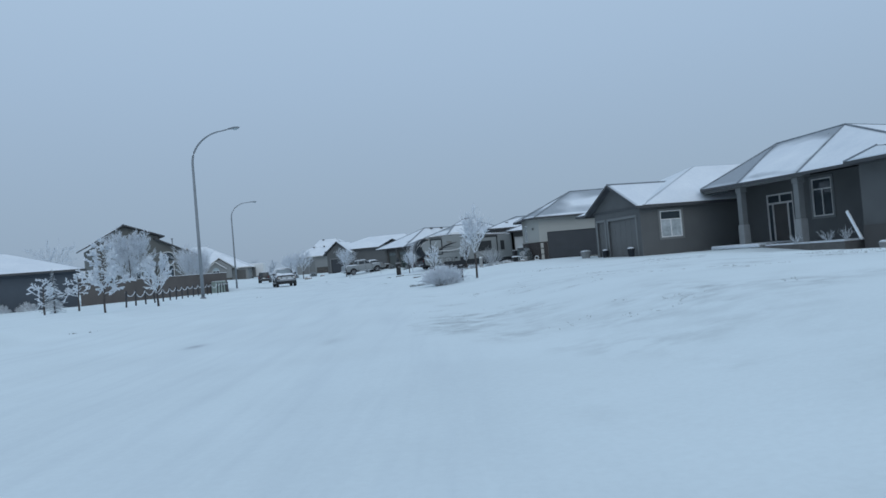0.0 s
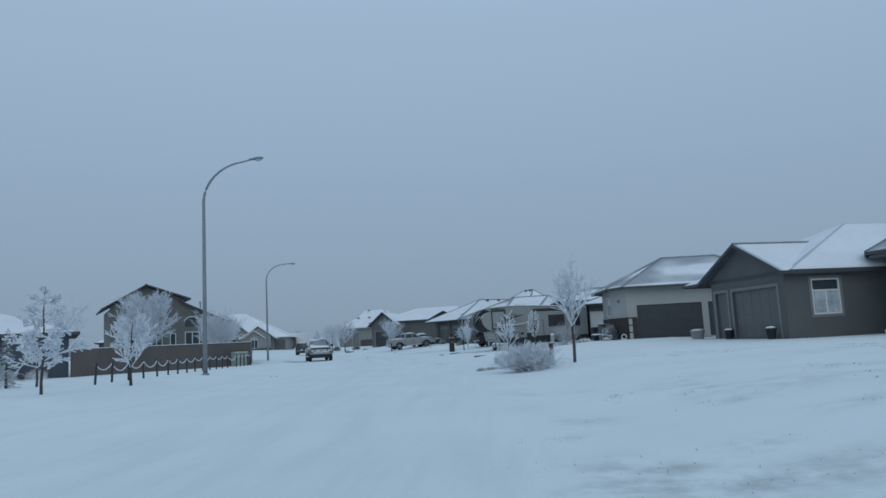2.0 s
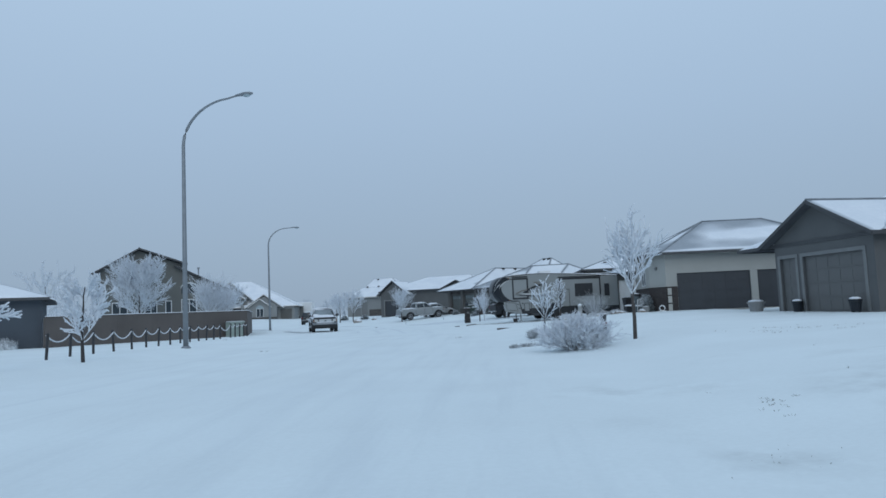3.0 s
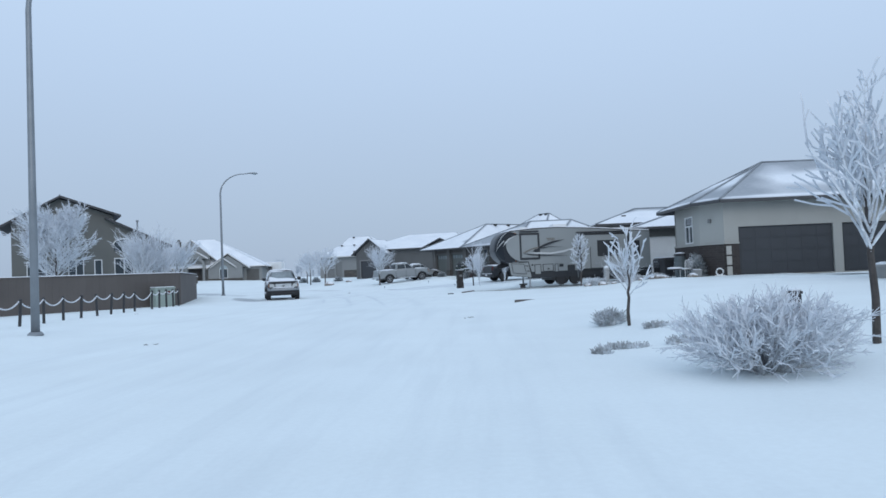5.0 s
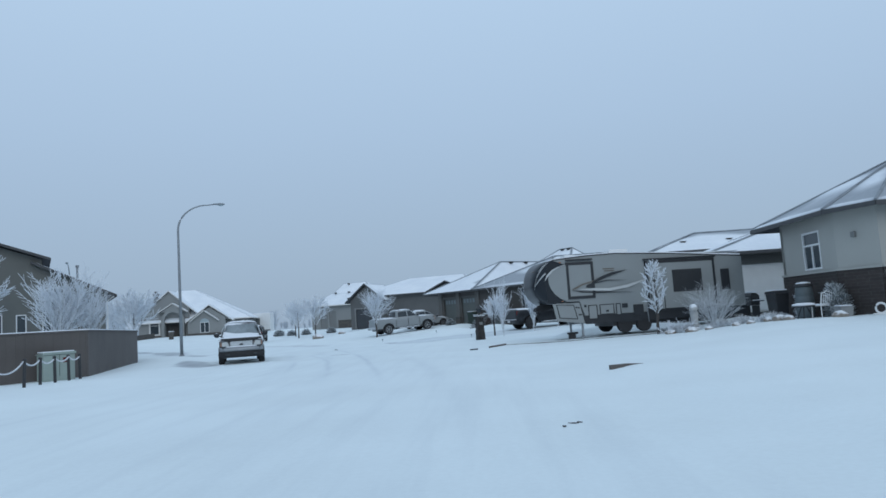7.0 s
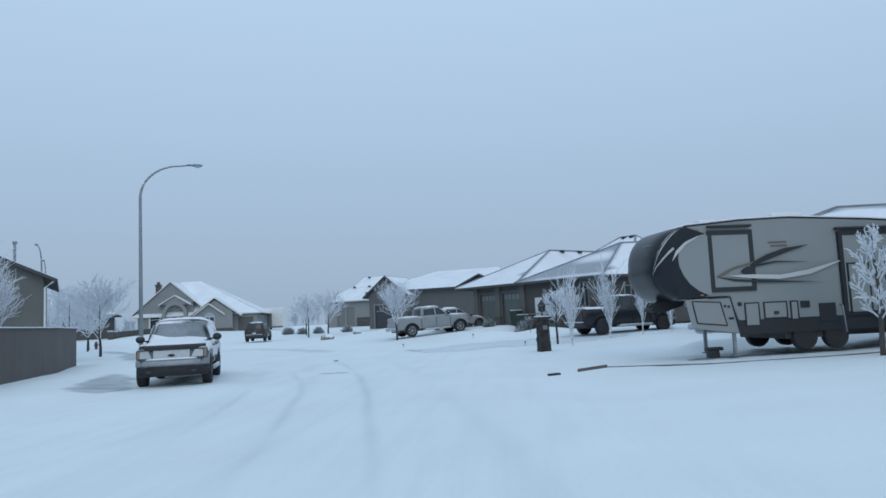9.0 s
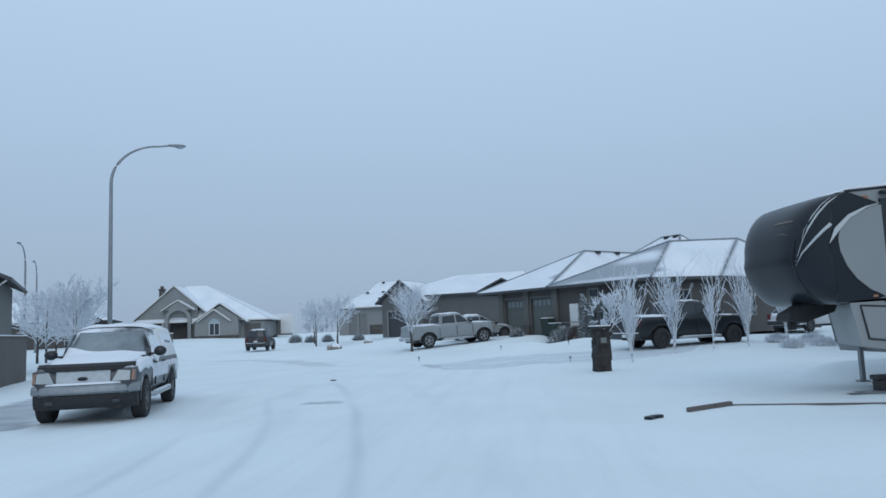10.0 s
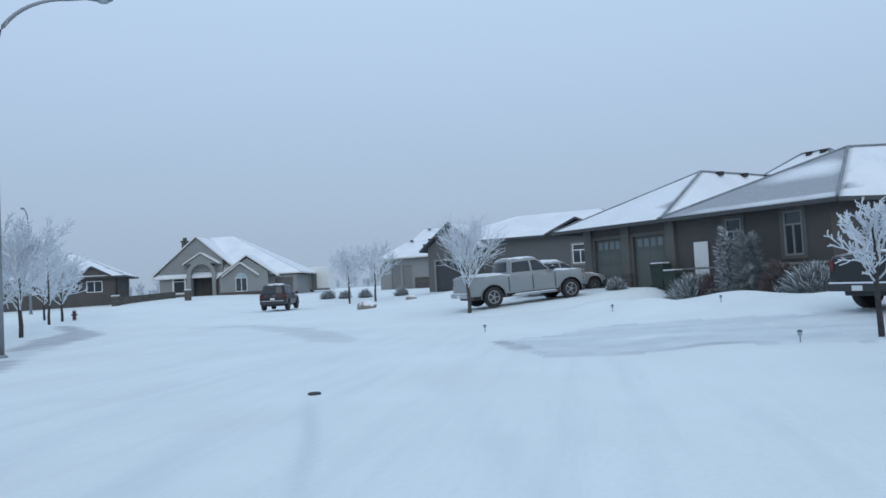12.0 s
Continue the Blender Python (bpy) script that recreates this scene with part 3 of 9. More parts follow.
def wall(house, p, q, z0, z1, material, holes=(), thick=0.22, name="wall", top=None, label=""):
    """A wall whose outer face runs from p to q (seen from outside, left to right), with real openings (s0, s1, z0, z1).
    top: heights (s, z) of a raised gable over z1."""
    p, q = Vector((*p, 0)), Vector((*q, 0))
    d = (q - p).normalized()
    inn = Vector((-d.y, d.x, 0))
    length = (q - p).length
    ss = sorted({0.0, length, *[h[0] for h in holes], *[h[1] for h in holes]})
    zs = sorted({z0, z1, *[h[2] for h in holes], *[h[3] for h in holes]})
    bm = bmesh.new()
    made = {}

    def v(s, z, back):
        key = (round(s, 4), round(z, 4), back)
        if key not in made:
            made[key] = bm.verts.new(p + d * s + inn * (thick if back else 0) + Vector((0, 0, z)))
        return made[key]

    solid = {}
    for i in range(len(ss) - 1):
        for j in range(len(zs) - 1):
            s, z = (ss[i] + ss[i + 1]) / 2, (zs[j] + zs[j + 1]) / 2
            solid[i, j] = not any(h[0] < s < h[1] and h[2] < z < h[3] for h in holes)
    for (i, j), ok in solid.items():
        if not ok:
            continue
        a, b, c, e = ss[i], ss[i + 1], zs[j], zs[j + 1]
        bm.faces.new((v(a, c, 0), v(b, c, 0), v(b, e, 0), v(a, e, 0)))
        bm.faces.new((v(a, c, 1), v(a, e, 1), v(b, e, 1), v(b, c, 1)))
        for di, dj, e0, e1 in ((-1, 0, (a, c), (a, e)), (1, 0, (b, e), (b, c)), (0, -1, (b, c), (a, c)), (0, 1, (a, e), (b, e))):
            if not solid.get((i + di, j + dj), False) and not (top and (i + di, j + dj) not in solid and dj == 1):
                bm.faces.new((v(*e0, 0), v(*e1, 0), v(*e1, 1), v(*e0, 1)))
    if top:
        front = [v(0, z1, 0)] + [v(s, z1, 0) for s in ss[1:]] + [v(s, z, 0) for s, z in top[::-1]]
        back = [v(0, z1, 1)] + [v(s, z1, 1) for s in ss[1:]] + [v(s, z, 1) for s, z in top[::-1]]
        bm.faces.new(front)
        bm.faces.new(back[::-1])
        k = len(ss)
        ring = list(range(k - 1, len(front))) + [0]
        for a, b in zip(ring, ring[1:]):
            bm.faces.new((front[a], front[b], back[b], back[a]))
    return part(name, bm, material, house, label)


def on_wall(p, q, s0, out):
    """The frame of a thing on a wall: x along it from s0, y into the house, z up; out: metres in front of the outer face."""
    p, q = Vector((*p, 0)), Vector((*q, 0))
    d = (q - p).normalized()
    inn = Vector((-d.y, d.x, 0))
    o = p + d * s0 - inn * out
    return Matrix(((d.x, inn.x, 0, o.x), (d.y, inn.y, 0, o.y), (0, 0, 1, 0), (0, 0, 0, 1)))


def placed(bm, m):
    bmesh.ops.transform(bm, matrix=m, verts=bm.verts)
    return bm


def border(bm, x0, x1, z0, z1, t, y0, y1):
    """A rectangular frame in one piece."""
    rows = []
    for y in (y0, y1):
        for k in (0, t):
            rows.append([bm.verts.new(c) for c in ((x0 + k, y, z0 + k), (x1 - k, y, z0 + k), (x1 - k, y, z1 - k), (x0 + k, y, z1 - k))])
    fo, fi, bo, bi = rows
    for i in range(4):
        j = (i + 1) % 4
        bm.faces.new((fo[i], fo[j], fi[j], fi[i]))
        bm.faces.new((bo[j], bo[i], bi[i], bi[j]))
        bm.faces.new((fo[j], fo[i], bo[i], bo[j]))
        bm.faces.new((fi[i], fi[j], bi[j], bi[i]))


def window(house, p, q, s0, s1, z0, z1, frame_mat=WHITE, bars=1, transom=0.0, trim=None, curtain=False, deep=0.07):
    """A window in the opening: outer frame, mullions and transom as one frame part, each pane its child."""
    m = on_wall(p, q, s0, 0)
    w, h, t = s1 - s0, z1 - z0, 0.07
    bm = bmesh.new()
    y0, y1 = -0.02, deep + 0.02
    border(bm, 0, w, z0, z1, t, y0, y1)
    lo, hi = z0 + t, z1 - t
    cut = hi - transom if transom else hi
    frame_ob = part("window", placed(bm, m), frame_mat, house)
    if transom:
        part("transom", placed(cube(t, w - t, y0 + 0.01, y1 - 0.01, cut - 0.035, cut + 0.035), m), frame_mat, frame_ob)
    xs = [t + (w - 2 * t) * (i + 1) / (bars + 1) for i in range(bars)]
    for x in xs:
        part("mullion", placed(cube(x - 0.035, x + 0.035, y0 + 0.01, y1 - 0.01, lo, cut - (0.035 if transom else 0)), m), frame_mat, frame_ob)
    edges = [t, *xs, w - t]
    glazing = BLIND_GLASS if curtain else GLASS
    for a, b in zip(edges, edges[1:]):
        part("pane", placed(cube(a + 0.001, b - 0.001, deep - 0.03, deep - 0.018, lo + 0.001, cut - 0.001), m), glazing, frame_ob)
    if transom:
        part("pane", placed(cube(t + 0.001, w - t - 0.001, deep - 0.03, deep - 0.018, cut + 0.036, hi - 0.001), m), GLASS, frame_ob)
    if trim is not None:
        bm = bmesh.new()
        k = 0.14
        border(bm, -k, w + k, z0 - k, z1 + k, k, -0.04, 0.0)
        part("window_trim", placed(bm, m), trim, house)
    return frame_ob


def garage_door(house, p, q, s0, s1, z0, z1, material, trim=None, rows=4, lights=0, deep=0.12, label=""):
    """A sectional door: rows of raised panels, a surround and, where seen, a row of small lights."""
    m = on_wall(p, q, s0, 0)
    w, h = s1 - s0, (z1 - z0) / rows
    bm = bmesh.new()
    box(bm, 0.01, w - 0.01, deep + 0.03, deep + 0.06, z0, z1 - 0.01)
    door = part("garage_door", placed(bm, m), material, house, label)
    cols = max(2, round(w / 0.75))
    for r in range(rows):
        bm = bmesh.new()
        box(bm, 0.012, w - 0.012, deep, deep + 0.028, z0 + r * h + 0.006, z0 + (r + 1) * h - 0.006)
        for c in range(cols):
            a, b = 0.05 + (w - 0.1) * c / cols + 0.05, 0.05 + (w - 0.1) * (c + 1) / cols - 0.05
            box(bm, a, b, deep - 0.012, deep, z0 + r * h + 0.09, z0 + (r + 1) * h - 0.09)
        part("panel", placed(bm, m), material, door)
    if lights:
        for c in range(lights):
            a, b = 0.12 + (w - 0.24) * c / lights + 0.07, 0.12 + (w - 0.24) * (c + 1) / lights - 0.07
            part("pane", placed(cube(a, b, deep - 0.022, deep - 0.013, z1 - h + 0.14, z1 - 0.12), m), DIM_PANE, door)
    if trim is not None:
        bm = bmesh.new()
        box(bm, -0.16, 0, -0.035, 0.0, z0, z1 + 0.16)
        box(bm, w, w + 0.16, -0.035, 0.0, z0, z1 + 0.16)
        box(bm, 0, w, -0.035, 0.0, z1, z1 + 0.16)
        part("door_surround", placed(bm, m), trim, house)
    return door


def snow_share(p, f, to_eave, to_rim, cover, seed):
    """How much of a slope's spot lies under snow, 0 to 1: wind has swept hips, ridges and some stretches."""
    broad = noise.noise((p.x * 0.16 + seed, p.y * 0.16, p.z * 0.5))
    fine = noise.noise((p.x * 0.7, p.y * 0.7 + seed, p.z * 1.3))
    drawn = noise.noise((p.x * 0.22, p.y * 0.22 + seed, p.z * 1.7 + 3))
    if cover == "snow":
        c = 1.25 - 1.5 * math.exp(-to_rim / 0.16) + 0.12 * fine - 1.1 * smooth01((drawn - 0.22) / 0.3) * smooth01((0.55 - f) / 0.3) * smooth01((to_eave - 0.35) / 0.4)
    elif cover == "full":
        c = 1.2 - 1.0 * math.exp(-to_rim / 0.1) + 0.15 * fine
    elif cover == "swept":
        c = 0.16 - 0.9 * math.exp(-to_rim / 0.3) + 0.75 * broad + 0.35 * fine + 0.75 * smooth01((broad + 0.1) / 0.35) * smooth01((f - 0.2) / 0.25) * smooth01((0.9 - f) / 0.3) + 0.9 * math.exp(-((to_eave - 0.22) / 0.2) ** 2)
    elif cover == "patchy":
        c = 0.72 - 1.1 * math.exp(-to_rim / 0.3) + 1.0 * broad + 0.3 * fine + 0.55 * smooth01((0.8 - f) / 0.5) - 0.55 * smooth01((f - 0.6) / 0.3) - 0.8 * smooth01((drawn - 0.1) / 0.3) * smooth01((0.4 - f) / 0.3)
    else:
        c = -0.15 - 0.8 * math.exp(-to_rim / 0.4) + 1.1 * broad + 0.3 * fine + 0.95 * smooth01((f - 0.3) / 0.25) * smooth01((0.86 - f) / 0.25) * smooth01((broad + 0.25) / 0.3) + 1.0 * math.exp(-((to_eave - 0.25) / 0.2) ** 2)
    return max(0.0, min(1.0, c))


def blanket(slab, pts, cover, lift):
    """The snow on one slope: a sheet whose depth follows the share of snow; pts start with the eave."""
    pts = [Vector(p) for p in pts]
    tri = len(pts) == 3
    p0, p1, p2, p3 = (*pts, pts[2]) if tri else pts
    nrm = (p1 - p0).cross(p2 - p0).normalized()
    nrm = -nrm if nrm.z < 0 else nrm
    lo, hi = min(p.z for p in pts), max(p.z for p in pts)
    nu, nv = max(6, round((p1 - p0).length / 0.28)), max(5, round(max((p3 - p0).length, (p2 - p1).length) / 0.28))
    seed = 7.3 * p0.x + 3.1 * p1.y
    rims = [(a, (b - a).normalized()) for a, b in zip(pts, pts[1:] + pts[:1])]
    verts, faces, share = [], [], []
    for j in range(nv + 1):
        v = j / nv
        for i in range(nu + 1):
            q = p0.lerp(p3, v).lerp(p1.lerp(p2, v), i / nu)
            far = [((q - a) - d * (q - a).dot(d)).length for a, d in rims]
            c = snow_share(q, (q.z - lo) / max(0.1, hi - lo), far[0], min(far[1:]), cover, seed)
            edge = i in (0, nu) or j in (0, nv)
            share.append(c)
            verts.append(q + nrm * (0.004 if edge else 0.01 + lift * c))
    for j in range(nv):
        for i in range(nu):
            k = j * (nu + 1) + i
            faces.append((k, k + 1, k + nu + 2) if tri and j == nv - 1 else (k, k + 1, k + nu + 2, k + nu + 1))
    if (verts[1] - verts[0]).cross(verts[nu + 2] - verts[0]).z < 0:
        faces = [f[::-1] for f in faces]
    ob = listed("snow_blanket", verts, faces, ROOF_COVER, slab, smooth=True)
    ob.data.attributes.new("cover", "FLOAT", "POINT").data.foreach_set("value", share)


def roof(house, faces, fascia=FASCIA_DARK, thick=0.10, snow_lift=0.05, material=SHINGLE, name="roof", caps=True):
    """A roof from its slopes: each (points, cover), cover being 'snow', 'thin' or 'bare'. Slab, fascia boards and snow blankets."""
    bm = bmesh.new()
    made, edges, shared = {}, {}, []

    def v(p, low):
        key = (round(p[0], 3), round(p[1], 3), round(p[2], 3), low)
        if key not in made:
            made[key] = bm.verts.new((p[0], p[1], p[2] - (thick if low else 0)))
        return made[key]

    for pts, _ in faces:
        bm.faces.new([v(p, 0) for p in pts])
        bm.faces.new([v(p, 1) for p in pts[::-1]])
        for a, b in zip(pts, pts[1:] + pts[:1]):
            ka, kb = tuple(round(c, 3) for c in a), tuple(round(c, 3) for c in b)
            if (kb, ka) in edges:
                edges[kb, ka] = None
                shared.append((a, b))
            else:
                edges[ka, kb] = (a, b)
    rim = [e for e in edges.values() if e]
    for a, b in rim:
        bm.faces.new((v(a, 0), v(a, 1), v(b, 1), v(b, 0)))
    slab = part(name, bm, material, house)
    for a, b in rim:
        a, b = Vector(a), Vector(b)
        d = (b - a)
        if d.length < 0.3:
            continue
        side = Vector((d.y, -d.x, 0)).normalized()
        bm = bmesh.new()
        vs = []
        for base in (a, b):
            for o, z in ((0.004, 0.015), (0.04, 0.015), (0.04, -thick - 0.05), (0.004, -thick - 0.05)):
                vs.append(bm.verts.new(base + side * o + Vector((0, 0, z))))
        for f in ((0, 1, 2, 3), (7, 6, 5, 4), (0, 4, 5, 1), (1, 5, 6, 2), (2, 6, 7, 3), (3, 7, 4, 0)):
            bm.faces.new([vs[i] for i in f])
        part("fascia", bm, fascia, slab)
    for a, b in shared if caps else ():
        a, b = Vector(a), Vector(b)
        bm = bmesh.new()
        tube(bm, [a + Vector((0, 0, 0.03)), (a + b) / 2 + Vector((0, 0, 0.025)), b + Vector((0, 0, 0.03))], 0.06, 6)
        part("ridge_cap", bm, RIDGE, slab)
    for pts, cover in faces:
        if cover != "bare":
            blanket(slab, pts, cover, snow_lift)
    return slab


def hip(x0, x1, y0, y1, z, r0, r1, covers):
    """Slopes of a hip roof over a rectangle; r0, r1: the ridge's ends. covers: south, east, north, west."""
    a, b, c, d = (x0, y0, z), (x1, y0, z), (x1, y1, z), (x0, y1, z)
    if abs(r1[0] - r0[0]) >= abs(r1[1] - r0[1]):  # ridge along x, r0 west
        return [([a, b, r1, r0], covers[0]), ([b, c, r1], covers[1]), ([c, d, r0, r1], covers[2]), ([d, a, r0], covers[3])]
    return [([a, b, r0], covers[0]), ([b, c, r1, r0], covers[1]), ([c, d, r1], covers[2]), ([d, a, r0, r1], covers[3])]


def gable(x0, x1, y0, y1, z, h, axis, covers):
    """Two slopes; the ridge runs along axis, h over the eaves."""
    if axis == "x":
        m = (y0 + y1) / 2
        return [([(x0, y0, z), (x1, y0, z), (x1, m, z + h), (x0, m, z + h)], covers[0]), ([(x1, y1, z), (x0, y1, z), (x0, m, z + h), (x1, m, z + h)], covers[1])]
    m = (x0 + x1) / 2
    return [([(x0, y1, z), (x0, y0, z), (m, y0, z + h), (m, y1, z + h)], covers[0]), ([(x1, y0, z), (x1, y1, z), (m, y1, z + h), (m, y0, z + h)], covers[1])]


def shell(house, x0, x1, y0, y1, z0, z1, material, skip="", holes=None):
    """Walls round a rectangle. holes: per side s, e, n, w. Sides run anticlockwise."""
    holes = holes or {}
    t = 0.22
    sides = {"s": ((x0, y0), (x1, y0)), "e": ((x1, y0 + t), (x1, y1 - t)), "n": ((x1, y1), (x0, y1)), "w": ((x0, y1 - t), (x0, y0 + t))}
    for k, (p, q) in sides.items():
        if k not in skip:
            wall(house, p, q, z0, z1, material, holes.get(k, ()))
    return sides


def vent(house, x, y, z):
    bm = bmesh.new()
    box(bm, x - 0.14, x + 0.14, y - 0.14, y + 0.14, z - 0.1, z + 0.06)
    box(bm, x - 0.18, x + 0.18, y - 0.18, y + 0.18, z + 0.06, z + 0.1)
    part("roof_vent", bm, BLACK, house, bevel=0.01)


# -- house with the gabled garage wing and the pillared entrance --
def house_entrance():
    h = root("house", rot(19.6, 48.2, 0.2, 16), "low dark taupe stucco house with gabled garage wing and pillared entrance", "house")
    # local: x away from the street, y along the street; the garage wing starts at the origin
    g_s = ((0, 0), (7.69, 0))
    wall(h, *g_s, 0, 3.5, TAUPE, [(1.45, 3.05, 1.28, 3.02)])
    window(h, *g_s, 1.45, 3.05, 1.28, 3.02, WHITE, 1, 0.5, TRIM_TAUPE, True)
    g_w = ((0, 6.2), (0, 0.22))
    wall(h, *g_w, 0, 3.5, TAUPE, [(0.35, 1.45, 0.25, 2.75), (1.95, 5.6, 0.22, 2.75)], top=[(3.1, 5.15)])
    garage_door(h, *g_w, 1.95, 5.6, 0.22, 2.75, GARAGE_TAUPE, TRIM_TAUPE, label="closed taupe sectional garage door in a pale surround")
    garage_door(h, *g_w, 0.35, 1.45, 0.25, 2.75, GARAGE_TAUPE, TRIM_TAUPE, label="narrow closed side door")
    wall(h, (7.69, 6.2), (0.22, 6.2), 0, 3.5, TAUPE)
    z, o = 3.42, 0.5
    pitch = (5.2 - 3.42) / 3.6
    roof(h, gable(-o, 9.0, -o, 6.2 + o, z, pitch * 3.6, "x", ("snow", "snow")))
    roof(h, hip(0.0, 16.0, -0.45, 9.2, 3.46, (6.6, 3.2, 6.2), (12.0, 3.2, 6.2), ("full", "full", "full", "full")), name="rear_roof", caps=False)
    # main body
    p, q = (7.7, -0.02), (7.7, -12.5)
    wall(h, p, q, -0.7, 4.2, TAUPE, [(2.5, 4.8, 0.46, 3.4), (6.4, 7.9, 1.7, 3.9)])
    wall(h, (7.7, 9.0), (7.7, 6.21), 0, 3.5, TAUPE)
    wall(h, (7.92, -17.0), (19.0, -17.0), -0.7, 4.0, TAUPE)
    wall(h, (19.0, -16.78), (19.0, 8.78), 0, 4.0, TAUPE)
    wall(h, (19.0, 9.0), (7.92, 9.0), 0, 3.5, TAUPE)
    # entrance door with side lights
    m = on_wall(p, q, 2.5, 0)
    bm = bmesh.new()
    for a, b in ((0, 0.1), (0.45, 0.55), (1.75, 1.85), (2.2, 2.3)):
        box(bm, a, b, 0.02, 0.14, 0.46, 2.75)
    box(bm, 0, 2.3, 0.02, 0.14, 2.75, 2.87)
    box(bm, 0, 2.3, 0.02, 0.14, 3.3, 3.4)
    box(bm, 0, 0.1, 0.02, 0.14, 2.87, 3.3)
    box(bm, 2.2, 2.3, 0.02, 0.14, 2.87, 3.3)
    box(bm, 1.11, 1.19, 0.02, 0.14, 2.87, 3.3)
    fr = part("door_frame", placed(bm, m), FASCIA_PALE, h, "pale frame with side lights and transom")
    part("front_door", placed(cube(0.552, 1.748, 0.06, 0.11, 0.46, 2.748), m), DBROWN, fr, "dark front door", bevel=0.01)
    for a, b, c, d in ((0.101, 0.449, 0.48, 2.748), (1.851, 2.199, 0.48, 2.748), (0.101, 1.109, 2.872, 3.298), (1.191, 2.199, 2.872, 3.298)):
        part("pane", placed(cube(a, b, 0.07, 0.08, c, d), m), GLASS, fr)
    window(h, p, q, 6.4, 7.9, 1.7, 3.9, FASCIA_PALE, 1, 0.55, TRIM_TAUPE)
    # projecting bay
    bay = ((5.0, -12.5), (5.0, -17.0))
    wall(h, *bay, -0.7, 4.14, TAUPE, [(1.88, 2.34, 2.04, 2.5)])
    window(h, *bay, 1.88, 2.34, 2.04, 2.5, WHITE, 0)
    wall(h, (7.69, -12.5), (5.22, -12.5), -0.7, 4.14, TAUPE)
    wall(h, (5.22, -17.0), (7.91, -17.0), -0.7, 4.14, TAUPE)
    part("band_course", cube(4.93, 4.997, -17.0, -12.5, -0.7, 0.95), DBROWN, h, "dark stucco band under the bay")
    z = 4.1
    c0, c1, c2 = (4.5, -8.9, z), (4.5, -4.0, z + 0.05), (4.5, -0.3, z + 0.1)
    apex, knee = (10.6, -6.4, 7.1), (10.4, -0.8, 6.95)
    roof(h, [([c1, c0, apex, knee], "patchy"), ([c2, c1, knee], "thin"), ([(10.4, 6.0, z + 0.1), c2, knee], "patchy"),
             ([c0, (4.5, -17.6, z), apex], "snow"), ([(4.5, -17.6, z), (19.6, -17.6, z), apex], "snow"), ([(19.6, -17.6, z), (19.6, 6.0, z + 0.1), knee, apex], "snow"), ([(19.6, 6.0, z + 0.1), (10.4, 6.0, z + 0.1), knee], "snow")])
    roof(h, [([(4.0, -12.6, 4.13), (4.0, -18.4, 4.13), (4.35, -14.3, 4.66)], "full"), ([(4.6, -12.6, 4.17), (4.0, -12.6, 4.13), (4.35, -14.3, 4.66), (5.75, -14.3, 4.74)], "thin")], name="bay_roof")
    # pillars
    for y in (-3.6, -8.35):
        part("pillar_base", cube(4.75, 5.25, y - 0.25, y + 0.25, 0.1, 1.62), CONCRETE, h, bevel=0.06)
        bm = bmesh.new()
        box(bm, 4.81, 5.19, y - 0.19, y + 0.19, 1.62, 3.6)
        box(bm, 4.76, 5.24, y - 0.24, y + 0.24, 3.6, 3.9)
        part("pillar", bm, TRIM_TAUPE, h, bevel=0.02)
    part("porch_beam", cube(4.72, 5.28, -9.0, -0.3, 3.91, 4.03), TRIM_TAUPE, h)
    part("porch_step", cube(4.4, 7.69, -5.6, -1.2, -0.2, 0.36), CONCRETE, h, bevel=0.03)
    part("step_snow", cube(4.28, 7.6, -5.6, -1.1, 0.2, 0.42), SNOW, h, bevel=0.09)
    bm = bmesh.new()
    prism(bm, [(4.1, -12.1), (6.6, -12.1), (6.6, -6.0), (4.3, -6.0)], -0.6, 0.22, "z")
    part("planter_wall", bm, PLANTER_STONE, h, "low brown planter wall capped with snow", bevel=0.03)
    bm = bmesh.new()
    prism(bm, [(4.16, -12.02), (6.54, -12.02), (6.54, -6.08), (4.36, -6.08)], 0.222, 0.3, "z")
    part("planter_snow", bm, SNOW, h, bevel=0.03)
    return h


house_entrance()


